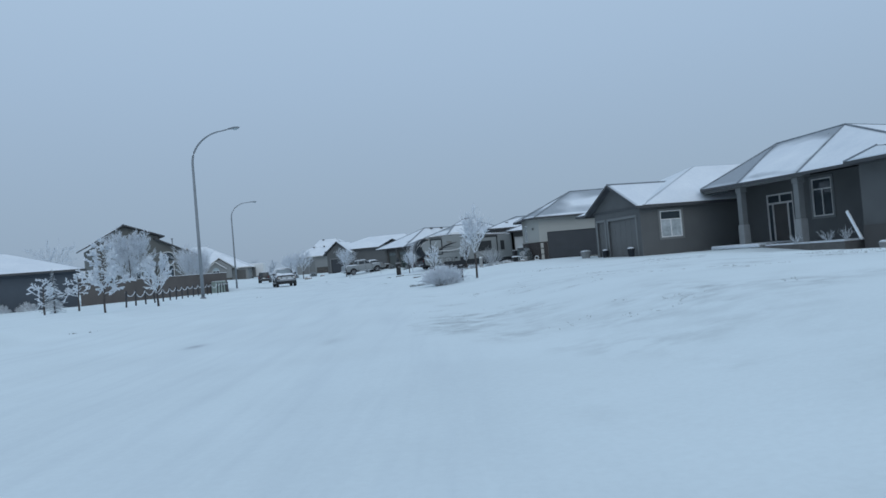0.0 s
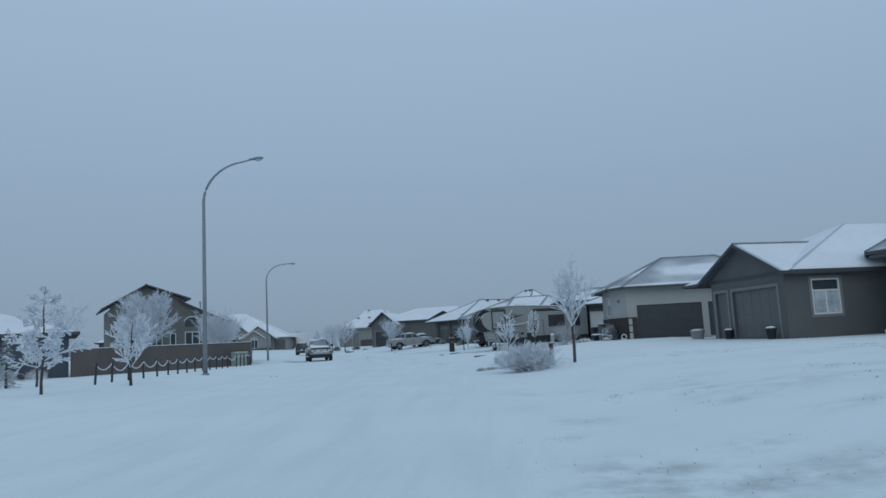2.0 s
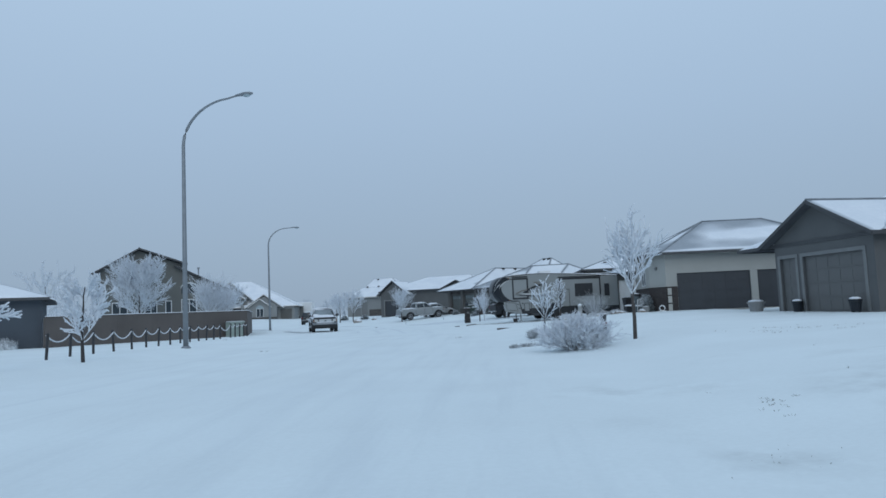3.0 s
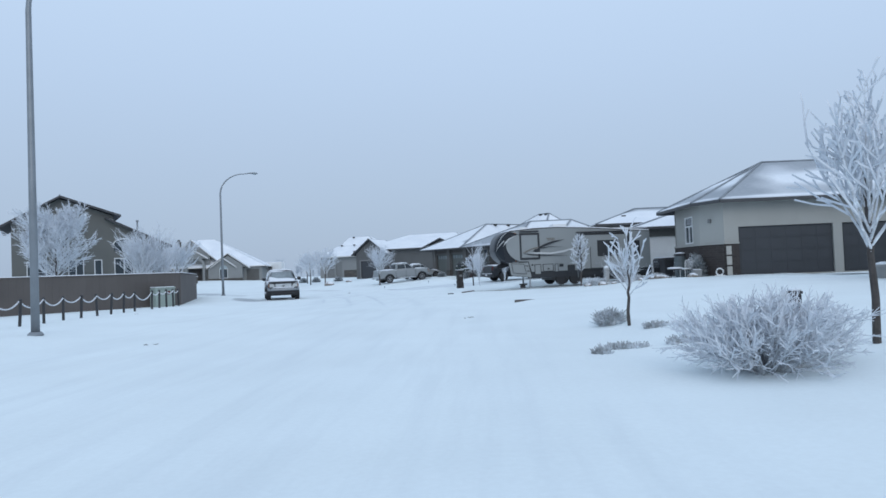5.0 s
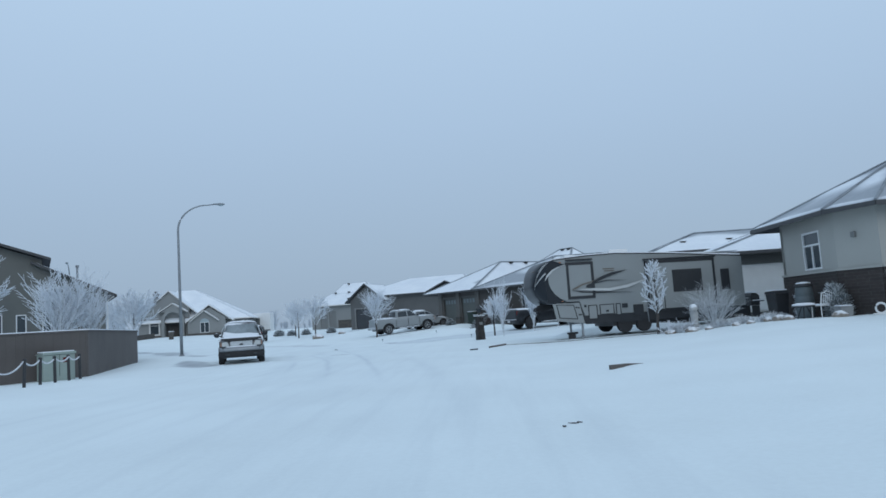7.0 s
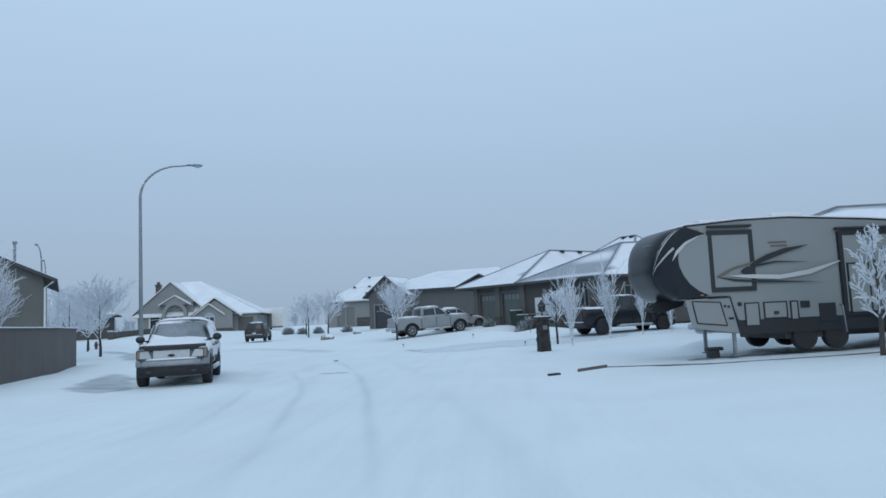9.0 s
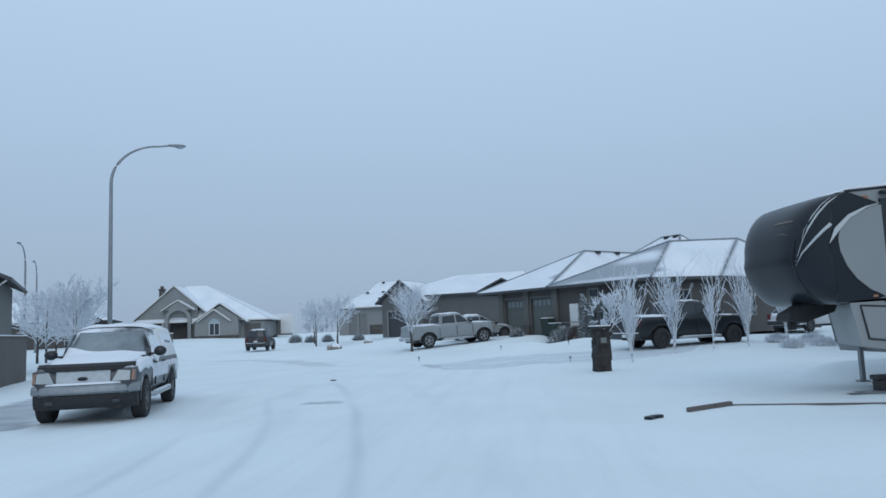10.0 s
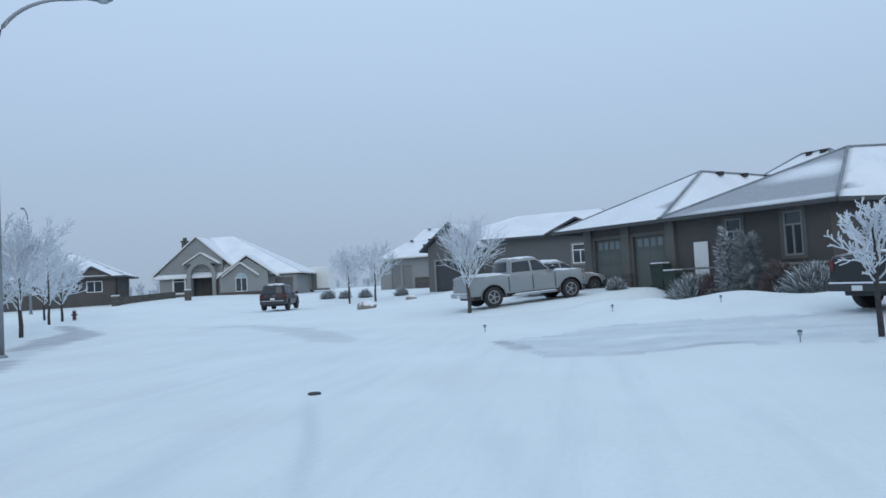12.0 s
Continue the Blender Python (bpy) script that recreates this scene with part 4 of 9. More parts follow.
# -- cream house with the wide dark garage door --
def house_cream():
    h = root("house", rot(14.1, 66.55, 0.5, 1), "cream stucco house with brick base and wide charcoal garage door", "house")
    f = ((1.25, 0), (13.1, 0))
    wall(h, *f, 0, 3.85, CREAM, [(0.72, 5.45, 0.06, 2.52), (5.9, 8.2, 0.06, 2.52)])
    garage_door(h, *f, 0.72, 5.45, 0.06, 2.52, GARAGE_DARK, None, label="closed charcoal double garage door")
    garage_door(h, *f, 5.9, 8.2, 0.06, 2.52, GARAGE_DARK, None, label="closed charcoal single garage door")
    ch = ((0.5, 1.5), (1.25, 0))
    wall(h, *ch, 0, 3.85, CREAM)
    w = ((0.5, 6.0), (0.5, 1.5))
    wall(h, *w, 0, 3.85, CREAM, [(1.98, 3.37, 1.82, 3.3)])
    window(h, *w, 1.98, 3.37, 1.82, 3.3, WHITE, 1, 0.45)
    wall(h, (13.1, 0), (13.1, 9), 0, 3.85, CREAM)
    wall(h, (13.1, 9), (3, 9), 0, 3.85, CREAM)
    wall(h, (3, 9), (3, 6), 0, 3.85, CREAM)
    wall(h, (3, 6), (0.5, 6), 0, 3.85, CREAM)
    # brick base and its sill course
    for p, q in ((f[0], (1.95, 0)), ch, w):
        ln = (Vector(q) - Vector(p)).length
        part("brick_base", placed(cube(0, ln, -0.055, -0.003, -0.2, 1.66), on_wall(p, q, 0, 0)), BRICK, h, "brown brick base")
        part("sill_course", placed(cube(-0.02, ln + 0.02, -0.10, -0.003, 1.662, 1.74), on_wall(p, q, 0, 0)), CREAM, h, bevel=0.01)
    for i in range(3):
        part("stone_block", placed(cube(0.04, 0.3, -0.11, -0.058, 0.08 + i * 0.52, 0.52 + i * 0.52), on_wall(*f, 0, 0)), PALE_STONE, h, "pale stone block", bevel=0.02)
    part("wall_light", placed(cube(0.1, 0.26, -0.12, -0.003, 2.8, 3.0), on_wall(*ch, 0.6, 0)), TRIM_TAUPE, h, bevel=0.02)
    z = 3.87
    a, b, c, d, e = (-0.15, 7.4, z), (0.0, 1.15, z), (0.85, -0.75, z), (13.7, -0.75, z), (13.7, 9.6, z)
    r0, r1 = (5.3, 4.9, 6.36), (9.5, 4.9, 6.36)
    roof(h, [([a, b, r0], "thin"), ([b, c, r0], "swept"), ([c, d, r1, r0], "swept"), ([d, e, r1], "snow"), ([e, a, r0, r1], "snow")])
    return h


house_cream()


def house_cream_rear():
    # the neighbour behind, with its pale garage door and two hip roofs
    h = root("house", rot(14.0, 79.4, 0.6, 0), "taupe house with pale garage door and snowy hip roofs", "house")
    f = ((0, 0), (12, 0))
    wall(h, *f, -0.3, 3.15, TAUPE2, [(0.3, 4.9, 0.06, 2.55)])
    garage_door(h, *f, 0.3, 4.9, 0.06, 2.55, WHITE, None, label="white double garage door")
    wall(h, (0, 4.6), (0, 0.0), -0.3, 3.15, TAUPE2)
    wall(h, (12, 0), (12, 8), -0.3, 3.15, TAUPE2)
    wall(h, (12, 8), (5.5, 8), -0.3, 3.15, TAUPE2)
    roof(h, hip(-0.65, 12.6, -0.7, 8.6, 3.2, (5.5, 4.2, 5.05), (8.5, 4.2, 5.05), ("snow", "snow", "snow", "snow")))
    roof(h, hip(-2.2, 11.0, 5.1, 13.0, 3.85, (1.5, 8.6, 5.15), (6.5, 8.6, 5.15), ("patchy", "snow", "snow", "thin")), name="rear_roof")
    shell(h, -1.4, 10.4, 5.7, 12.4, -0.4, 3.8, TAUPE2)
    for x in (0.2, 3.0):
        vent(h, x, 6.7, 4.45)


house_cream_rear()


# -- brown house whose straight front runs from the corner to two garage doors --
def house_brown():
    h = root("house", rot(6.25, 100.75, 0.55, 133.2), "brown stucco house with two garage doors, snow lying on hipped roofs", "house")
    # local: x along the front from the corner, y away from the street is negative: the front faces +y
    f = ((12.55, 0), (0, 0))
    wall(h, *f, 0, 3.2, DBROWN, [(0.65, 2.4, 0.15, 2.62), (3.15, 5.0, 0.15, 2.62), (8.15, 8.9, 1.2, 2.95), (10.7, 11.47, 1.3, 3.0)])
    garage_door(h, *f, 0.65, 2.4, 0.15, 2.62, GARAGE_GREEN, TAUPE2, lights=4, label="closed grey-green garage door with a row of small lights")
    garage_door(h, *f, 3.15, 5.0, 0.15, 2.62, GARAGE_GREEN, TAUPE2, lights=4, label="closed grey-green garage door with a row of small lights")
    window(h, *f, 8.15, 8.9, 1.2, 2.95, BEIGE, 1, 0.45, TAUPE2)
    window(h, *f, 10.7, 11.47, 1.3, 3.0, BEIGE, 1, 0.45, TAUPE2)
    for s in (0.3, 2.77, 5.4):
        m = on_wall(*f, s, 0)
        part("pilaster", placed(cube(-0.24, 0.24, -0.16, -0.003, 0.9, 3.2), m), TAUPE2, h)
        part("pilaster_base", placed(cube(-0.3, 0.3, -0.22, -0.003, 0, 0.9), m), STONE_BAND, h)
    part("stone_band", placed(cube(5.8, 12.55, -0.06, -0.003, 0, 0.95), on_wall(*f, 0, 0)), STONE_BAND, h)
    part("sill_course", placed(cube(5.8, 12.61, -0.1, -0.003, 0.952, 1.03), on_wall(*f, 0, 0)), BEIGE, h)
    part("white_panel", placed(cube(6.61, 7.31, -0.1, -0.065, 0.6, 2.12), on_wall(*f, 0, 0)), WHITE, h, "white board leaning by the wall")
    wall(h, (0, -0.01), (-1.55, -3.7), 0, 3.2, DBROWN, [(1.6, 2.6, 1.0, 2.6)])
    window(h, (0, -0.01), (-1.55, -3.7), 1.6, 2.6, 1.0, 2.6, BEIGE, 1)
    wall(h, (-1.55, -3.71), (-1.55, -16), 0, 3.2, DBROWN, [(3.0, 4.4, 1.0, 2.6)])
    window(h, (-1.55, -3.71), (-1.55, -16), 3.0, 4.4, 1.0, 2.6, BEIGE, 1)
    wall(h, (12.55, -16), (12.55, -0.22), 0, 3.2, DBROWN)
    wall(h, (-1.33, -16), (12.33, -16), 0, 3.2, DBROWN)
    z = 3.25
    roof(h, [([(14.2, 0.6, z), (7.2, 0.6, z), (9.4, -5.4, 5.95)], "snow"), ([(7.2, 0.6, z), (7.2, -13.5, z), (9.4, -13.5, 5.95), (9.4, -5.4, 5.95)], "snow"), ([(14.2, -13.5, z), (14.2, 0.6, z), (9.4, -5.4, 5.95), (9.4, -13.5, 5.95)], "snow")], name="garage_roof")
    k = (1.1, -3.7, 5.58)
    k2 = (-0.75, -8.0, 5.7)
    roof(h, [([(7.4, 0.596, z), (-0.6, 0.596, z), k], "thin"), ([(-0.6, 0.596, z), (-2.2, -3.6, z), k2, k], "snow"), ([(-2.2, -3.6, z), (-2.2, -16.6, z), k2], "snow"),
             ([(-2.2, -16.6, z), (8.0, -16.6, z), k2], "snow"), ([(8.0, -16.6, z), (7.4, 0.596, z), k, k2], "snow")])
    roof(h, hip(3.6, 14.2, -19.5, -8.0, z + 0.02, (7.0, -13.4, 7.15), (8.6, -13.4, 7.15), ("snow", "snow", "snow", "snow")), name="rear_roof")
    for x, y, zz in ((9.15, -6.6, 5.86), (9.15, -8.7, 5.86), (9.15, -10.9, 5.86), (7.2, -13.1, 7.05), (8.0, -13.1, 7.05)):
        vent(h, x, y, zz)


house_brown()


# -- far house behind the white pickup, gable end to the street --
def house_taupe_far():
    h = root("house", rot(-16.0, 133.3, 0.75, -16), "long dark taupe house with a gable end and small dormer", "house")
    f = ((1.5, 0), (17.5, 0))
    wall(h, *f, 0, 4.0, TAUPE, [(12.1, 13.35, 1.7, 3.2)])
    window(h, *f, 12.1, 13.35, 1.7, 3.2, WHITE, 1, 0.4, TRIM_TAUPE)
    wall(h, (1.5, 9), (1.5, 0.22), 0, 4.0, TAUPE)
    wall(h, (17.5, 0.22), (17.5, 9), 0, 4.0, TAUPE)
    wall(h, (17.28, 9), (1.72, 9), 0, 4.0, TAUPE)
    g = ((1.7, -1.4), (6.1, -1.4))
    wall(h, *g, 0, 3.6, TAUPE, [(0.7, 3.7, 0.05, 2.5)], top=[(2.2, 5.4)])
    garage_door(h, *g, 0.7, 3.7, 0.05, 2.5, GARAGE_DARK, TRIM_TAUPE, label="dark garage door")
    wall(h, (1.7, -0.01), (1.7, -1.18), 0, 3.6, TAUPE)
    wall(h, (6.1, -1.18), (6.1, -0.01), 0, 3.6, TAUPE)
    roof(h, gable(1.2, 6.6, -1.9, 4.0, 3.45, 2.2, "y", ("snow", "snow")), name="gable_roof", caps=False)
    roof(h, hip(0.9, 18.2, -0.6, 9.6, 4.05, (7.6, 4.5, 6.2), (15.0, 4.5, 6.2), ("snow", "snow", "snow", "snow")), caps=False)
    roof(h, gable(11.7, 16.7, -0.9, 3.0, 4.1, 1.15, "y", ("snow", "snow")), name="dormer_roof", caps=False)
    bm = bmesh.new()
    prism(bm, [(12.1, 4.02), (16.3, 4.02), (14.2, 5.0)], -0.5, -0.35, "y")
    part("dormer_gable", bm, TAUPE, h)


house_taupe_far()


def house_beige_far():
    h = root("house", rot(-25.6, 156.6, 0.75, -20), "beige house with twin entrance doors and stepped snowy roof", "house")
    f = ((0, 0), (10.5, 0))
    wall(h, *f, 0, 3.9, BEIGE, [(1.6, 2.9, 0.2, 3.0), (3.2, 4.5, 0.2, 3.0)])
    garage_door(h, *f, 1.6, 2.9, 0.2, 3.0, TRIM_TAUPE, None, label="tall grey door leaf")
    garage_door(h, *f, 3.2, 4.5, 0.2, 3.0, TRIM_TAUPE, None, label="tall grey door leaf")
    part("stone_band", cube(4.9, 10.5, -0.07, -0.003, 0, 1.5), STONE_BAND, h)
    wall(h, (0, 10), (0, 0.22), 0, 3.9, BEIGE)
    wall(h, (10.5, 0.22), (10.5, 10), 0, 3.9, BEIGE)
    wall(h, (10.28, 10), (0.22, 10), 0, 3.9, BEIGE)
    roof(h, hip(0.0, 11.2, -0.7, 7.0, 3.95, (1.9, 3.1, 5.9), (8.5, 3.1, 5.9), ("snow", "snow", "snow", "snow")), FASCIA_PALE, caps=False)
    roof(h, hip(-0.3, 11.5, 3.5, 12.0, 4.3, (1.8, 7.5, 7.7), (6.0, 7.5, 7.7), ("snow", "snow", "snow", "snow")), FASCIA_PALE, name="rear_roof", caps=False)
    for x, y, z in ((3.0, 2.7, 5.95), (5.5, 2.7, 5.95), (3.0, 7.0, 7.55)):
        vent(h, x, y, z)
    shell(h, 0.3, 11.0, 10.1, 12.4, 0, 4.2, BEIGE)


house_beige_far()


# -- gabled house at the end of the street --
def house_end():
    h = root("house", rot(-53.1, 153.6, 0.75, 10.4), "beige gabled house with arched porch, arched window and chimney", "house")
    f = ((0.4, 0), (8.2, 0))
    wall(h, *f, 0, 3.7, BEIGE, [(1.7, 3.1, 1.1, 3.2), (4.1, 6.7, 0.05, 3.65)], top=[(0.0, 3.8), (4.7, 7.83), (7.8, 5.1)])
    window(h, *f, 1.7, 3.1, 1.1, 3.2, WHITE, 0, 0.6, FASCIA_PALE)
    # porch arch: a thick curved head that closes the square opening's shoulders
    bm = bmesh.new()
    for i in range(10):
        a0, a1 = math.pi * i / 10, math.pi * (i + 1) / 10
        prism(bm, [(5.8 + 1.3 * math.cos(a0), 3.2 + 1.3 * math.sin(a0)), (5.8 + 1.75 * math.cos(a0), 3.2 + 1.75 * math.sin(a0)), (5.8 + 1.75 * math.cos(a1), 3.2 + 1.75 * math.sin(a1)), (5.8 + 1.3 * math.cos(a1), 3.2 + 1.3 * math.sin(a1))], -0.9, -0.02, "y")
    box(bm, 4.05, 4.5, -0.9, -0.02, 0, 3.2)
    box(bm, 7.1, 7.55, -0.9, -0.02, 0, 3.2)
    bmesh.ops.remove_doubles(bm, verts=bm.verts, dist=0.001)
    part("porch_arch", bm, BEIGE, h, "arched beige porch")
    part("front_door", cube(5.0, 6.2, 1.5, 1.596, 0.05, 2.5), DBROWN, h, "dark front door")
    # taupe instead of the walls' beige: the porch recess's shade is put into the colour
    part("porch_back", cube(4.0, 7.4, 1.6, 1.75, 0, 4.4), TAUPE, h)
    roof(h, gable(3.6, 8.0, -0.98, 3.0, 4.6, 1.35, "y", ("full", "full")), FASCIA_PALE, material=BEIGE, name="porch_roof", caps=False)
    bm = bmesh.new()
    prism(bm, [(4.0, 4.55), (7.6, 4.55), (5.8, 5.75)], -0.85, -0.7, "y")
    part("porch_gable", bm, BEIGE, h)
    part("stone_band", cube(0.4, 4.0, -0.08, -0.003, 0, 0.9), STONE_BAND, h)
    wall(h, (0.4, 12), (0.4, 0.22), 0, 3.7, BEIGE)
    wall(h, (17.2, 12), (0.62, 12), 0, 3.7, BEIGE)
    g = ((8.2, -1.5), (14.0, -1.5))
    wall(h, *g, 0, 2.75, BEIGE, [(1.9, 3.3, 0.95, 2.6)], top=[(0.0, 2.8), (3.35, 4.95), (5.8, 3.3)])
    window(h, *g, 1.9, 3.3, 0.95, 2.6, WHITE, 1)
    bm = bmesh.new()
    ring = [(10.8 + 0.7 * math.cos(math.pi * i / 12), 1.2 + 0.6 * math.sin(math.pi * i / 12)) for i in range(13)]
    prism(bm, [(x, z - 1.2 + 2.6) for x, z in ring], -1.56, -1.503, "y")
    part("arched_light", bm, FROST_GLASS, h, "half-round light over the window")
    part("stone_band", cube(8.15, 14.05, -1.58, -1.503, 0, 0.9), STONE_BAND, h)
    wall(h, (8.2, -0.01), (8.2, -1.28), 0, 2.75, BEIGE)
    wall(h, (14.0, -1.28), (14.0, -0.01), 0, 2.75, BEIGE)
    wall(h, (14.0, 0), (17.2, 0), 0, 2.75, BEIGE, [(0.5, 2.7, 0.1, 2.4)])
    garage_door(h, (14.0, 0), (17.2, 0), 0.5, 2.7, 0.1, 2.4, TAUPE2)
    wall(h, (17.2, 0.22), (17.2, 11.78), 0, 2.75, BEIGE)
    roof(h, gable(7.9, 15.2, -1.75, 5.0, 2.75, 2.6, "y", ("full", "full")), FASCIA_PALE, material=BEIGE, name="wing_roof", caps=False)
    roof(h, gable(8.6, 13.0, -1.95, 2.0, 2.9, 1.6, "y", ("full", "full")), FASCIA_PALE, material=BEIGE, name="window_gable_roof", caps=False)
    roof(h, [([(-0.3, 6.0, 3.4), (-0.3, -0.3, 3.4), (5.1, -0.3, 8.0), (5.1, 6.0, 8.0)], "full"), ([(10.4, -0.3, 3.4), (10.4, 6.0, 3.4), (5.1, 6.0, 8.0), (5.1, -0.3, 8.0)], "full")], FASCIA_PALE, material=BEIGE, name="gable_roof", caps=False)
    roof(h, hip(-0.4, 17.9, -0.4, 12.6, 3.0, (5.1, 6.0, 8.25), (8.0, 6.0, 8.25), ("full", "full", "full", "full")), FASCIA_PALE, caps=False)
    bm = bmesh.new()
    box(bm, 1.5, 2.2, 5.0, 5.6, 4.5, 7.7)
    box(bm, 1.4, 2.3, 4.9, 5.7, 7.7, 7.9)
    box(bm, 1.65, 2.05, 5.1, 5.5, 7.9, 8.3)
    part("chimney", bm, STONE_BAND, h)


house_end()


def house_side():
    # local x = 0 at the corner nearest the street; the front runs to x < 0
    h = root("house", rot(-49.1, 140.0, 1.0, 26), "low dark house with hip roof and small gable under snow", "house")
    f = ((-15, 0), (0, 0))
    wall(h, *f, -1.0, 2.9, DBROWN, [(12.1, 13.6, 1.35, 2.5)])
    window(h, *f, 12.1, 13.6, 1.35, 2.5, WHITE, 1)
    wall(h, (0, 0.0), (0, 9), -1.0, 2.9, DBROWN)
    wall(h, (0, 9), (-15, 9), -1.0, 2.9, DBROWN)
    wall(h, (-15, 9), (-15, 0), -1.0, 2.9, DBROWN)
    roof(h, hip(-15.7, 0.9, -0.7, 9.7, 2.95, (-10.0, 4.5, 5.6), (-4.6, 4.5, 5.6), ("snow", "snow", "snow", "snow")), caps=False)
    roof(h, gable(-4.0, -0.5, -0.85, 2.6, 3.05, 0.95, "y", ("snow", "snow")), name="dormer_roof", caps=False)
    bm = bmesh.new()
    prism(bm, [(-3.8, 3.0), (-0.7, 3.0), (-2.25, 3.9)], -0.6, -0.45, "y")
    part("dormer_gable", bm, DBROWN, h)
    bm = bmesh.new()
    tube(bm, [(0.08, 8.0, 0.0), (0.08, 8.0, 2.8)], 0.05, 8)
    part("downpipe", bm, WHITE, h)


house_side()


# -- tall house behind the fence --
def house_gable_left():
    h = root("house", rot(-33.45, 83.55, 0.1, 32.4), "two-storey olive-brown house with broad gable and arched window", "house")
    # local x along the gable front, the body at y > 0
    f = ((0, 0), (11.1, 0))
    hs = [(1.65, 3.45, 4.85, 6.4), (1.0, 2.4, 1.5, 3.3), (3.9, 5.05, 1.5, 3.4), (5.8, 6.4, 1.5, 3.35), (7.3, 8.8, 1.5, 3.45)]
    wall(h, *f, 0, 4.5, OLIVE, hs[1:], top=[(0.0, 6.3), (3.4, 8.3), (7.3, 6.95), (7.35, 6.5), (11.1, 4.6)])
    for s0, s1, z0, z1 in hs[1:]:
        window(h, *f, s0, s1, z0, z1, WHITE, 1 if s1 - s0 > 1 else 0)
    # upper window, proud of the gable
    s0, s1, z0, z1 = hs[0]
    m = on_wall(*f, s0, 0.06)
    w = s1 - s0
    bm = bmesh.new()
    box(bm, 0, w, 0, 0.055, z0, z0 + 0.08)
    box(bm, 0, w, 0, 0.055, z1 - 0.08, z1)
    for a in (0, w / 2 - 0.04, w - 0.08):
        box(bm, a, a + 0.08, 0, 0.055, z0 + 0.08, z1 - 0.08)
    wn_ob = part("window", placed(bm, m), WHITE, h)
    for a, b in ((0.08, w / 2 - 0.04), (w / 2 + 0.04, w - 0.08)):
        part("pane", placed(cube(a, b, 0.02, 0.03, z0 + 0.081, z1 - 0.081), m), GLASS, wn_ob)
    # arched light over the double window
    ring = [(0.75 + 0.75 * math.cos(math.pi * i / 12), 0.45 * math.sin(math.pi * i / 12)) for i in range(13)]
    bm = bmesh.new()
    prism(bm, [(x, 4.55 + z) for x, z in [(0.0, -0.55), (1.5, -0.55)] + ring[1:-1]], 0.0, 0.05, "y")
    part("arched_light", placed(bm, on_wall(*f, 7.3, 0.055)), GLASS, h, "arched dark light over the double window")
    for i in range(12):
        bm = bmesh.new()
        a, b = ring[i], ring[i + 1]
        prism(bm, [(a[0], 4.55 + a[1]), (0.75 + (a[0] - 0.75) * 1.08, 4.57 + a[1] * 1.15), (0.75 + (b[0] - 0.75) * 1.08, 4.57 + b[1] * 1.15), (b[0], 4.55 + b[1])], -0.02, 0.055, "y")
        part("arch_trim", placed(bm, on_wall(*f, 7.3, 0.055)), WHITE, h)
    wall(h, (0, 9), (0, 0.22), 0, 6.0, OLIVE)
    wall(h, (11.1, 0.22), (11.1, 9), 0, 4.5, OLIVE)
    wall(h, (10.88, 9), (0.22, 9), 0, 4.5, OLIVE, top=[(0, 4.52), (3.6, 6.1), (7.6, 7.9), (10.66, 6.1)])
    roof(h, [([(-0.75, 9.5, 6.1), (-0.75, -0.7, 6.1), (3.4, -0.7, 8.5), (3.4, 9.5, 8.5)], "snow"), ([(7.8, -0.7, 6.98), (7.8, 9.5, 6.98), (3.4, 9.5, 8.5), (3.4, -0.7, 8.5)], "snow")])
    roof(h, [([(11.75, -0.55, 4.42), (11.75, 9.5, 4.42), (6.7, 9.5, 6.78), (6.7, -0.55, 6.78)], "full")], name="lower_roof")
    bm = bmesh.new()
    lathe(bm, [(0.07, 5.3), (0.07, 6.75), (0.12, 6.75), (0.12, 6.9)], 10, Matrix.Translation((9.6, 4.0, 0)))
    part("flue", bm, STEEL, h)
    bm = bmesh.new()
    tube(bm, [(11.2, -0.1, 0.0), (11.2, -0.1, 4.0), (11.6, -0.4, 4.3)], 0.05, 8)
    part("downpipe", bm, WHITE, h)


house_gable_left()


def house_left_low():
    h = root("house", rot(-22.4, 58.3, 0.1, 32), "low dark blue-grey house with a snow-covered roof beside the fence", "house")
    shell(h, -13, 0, 0, 10, -0.2, 2.9, SLATE)
    roof(h, hip(-13.6, 0.6, -0.6, 10.6, 2.9, (-8.5, 5, 4.7), (-4.6, 5, 4.7), ("snow", "snow", "snow", "snow")), caps=False)


house_left_low()

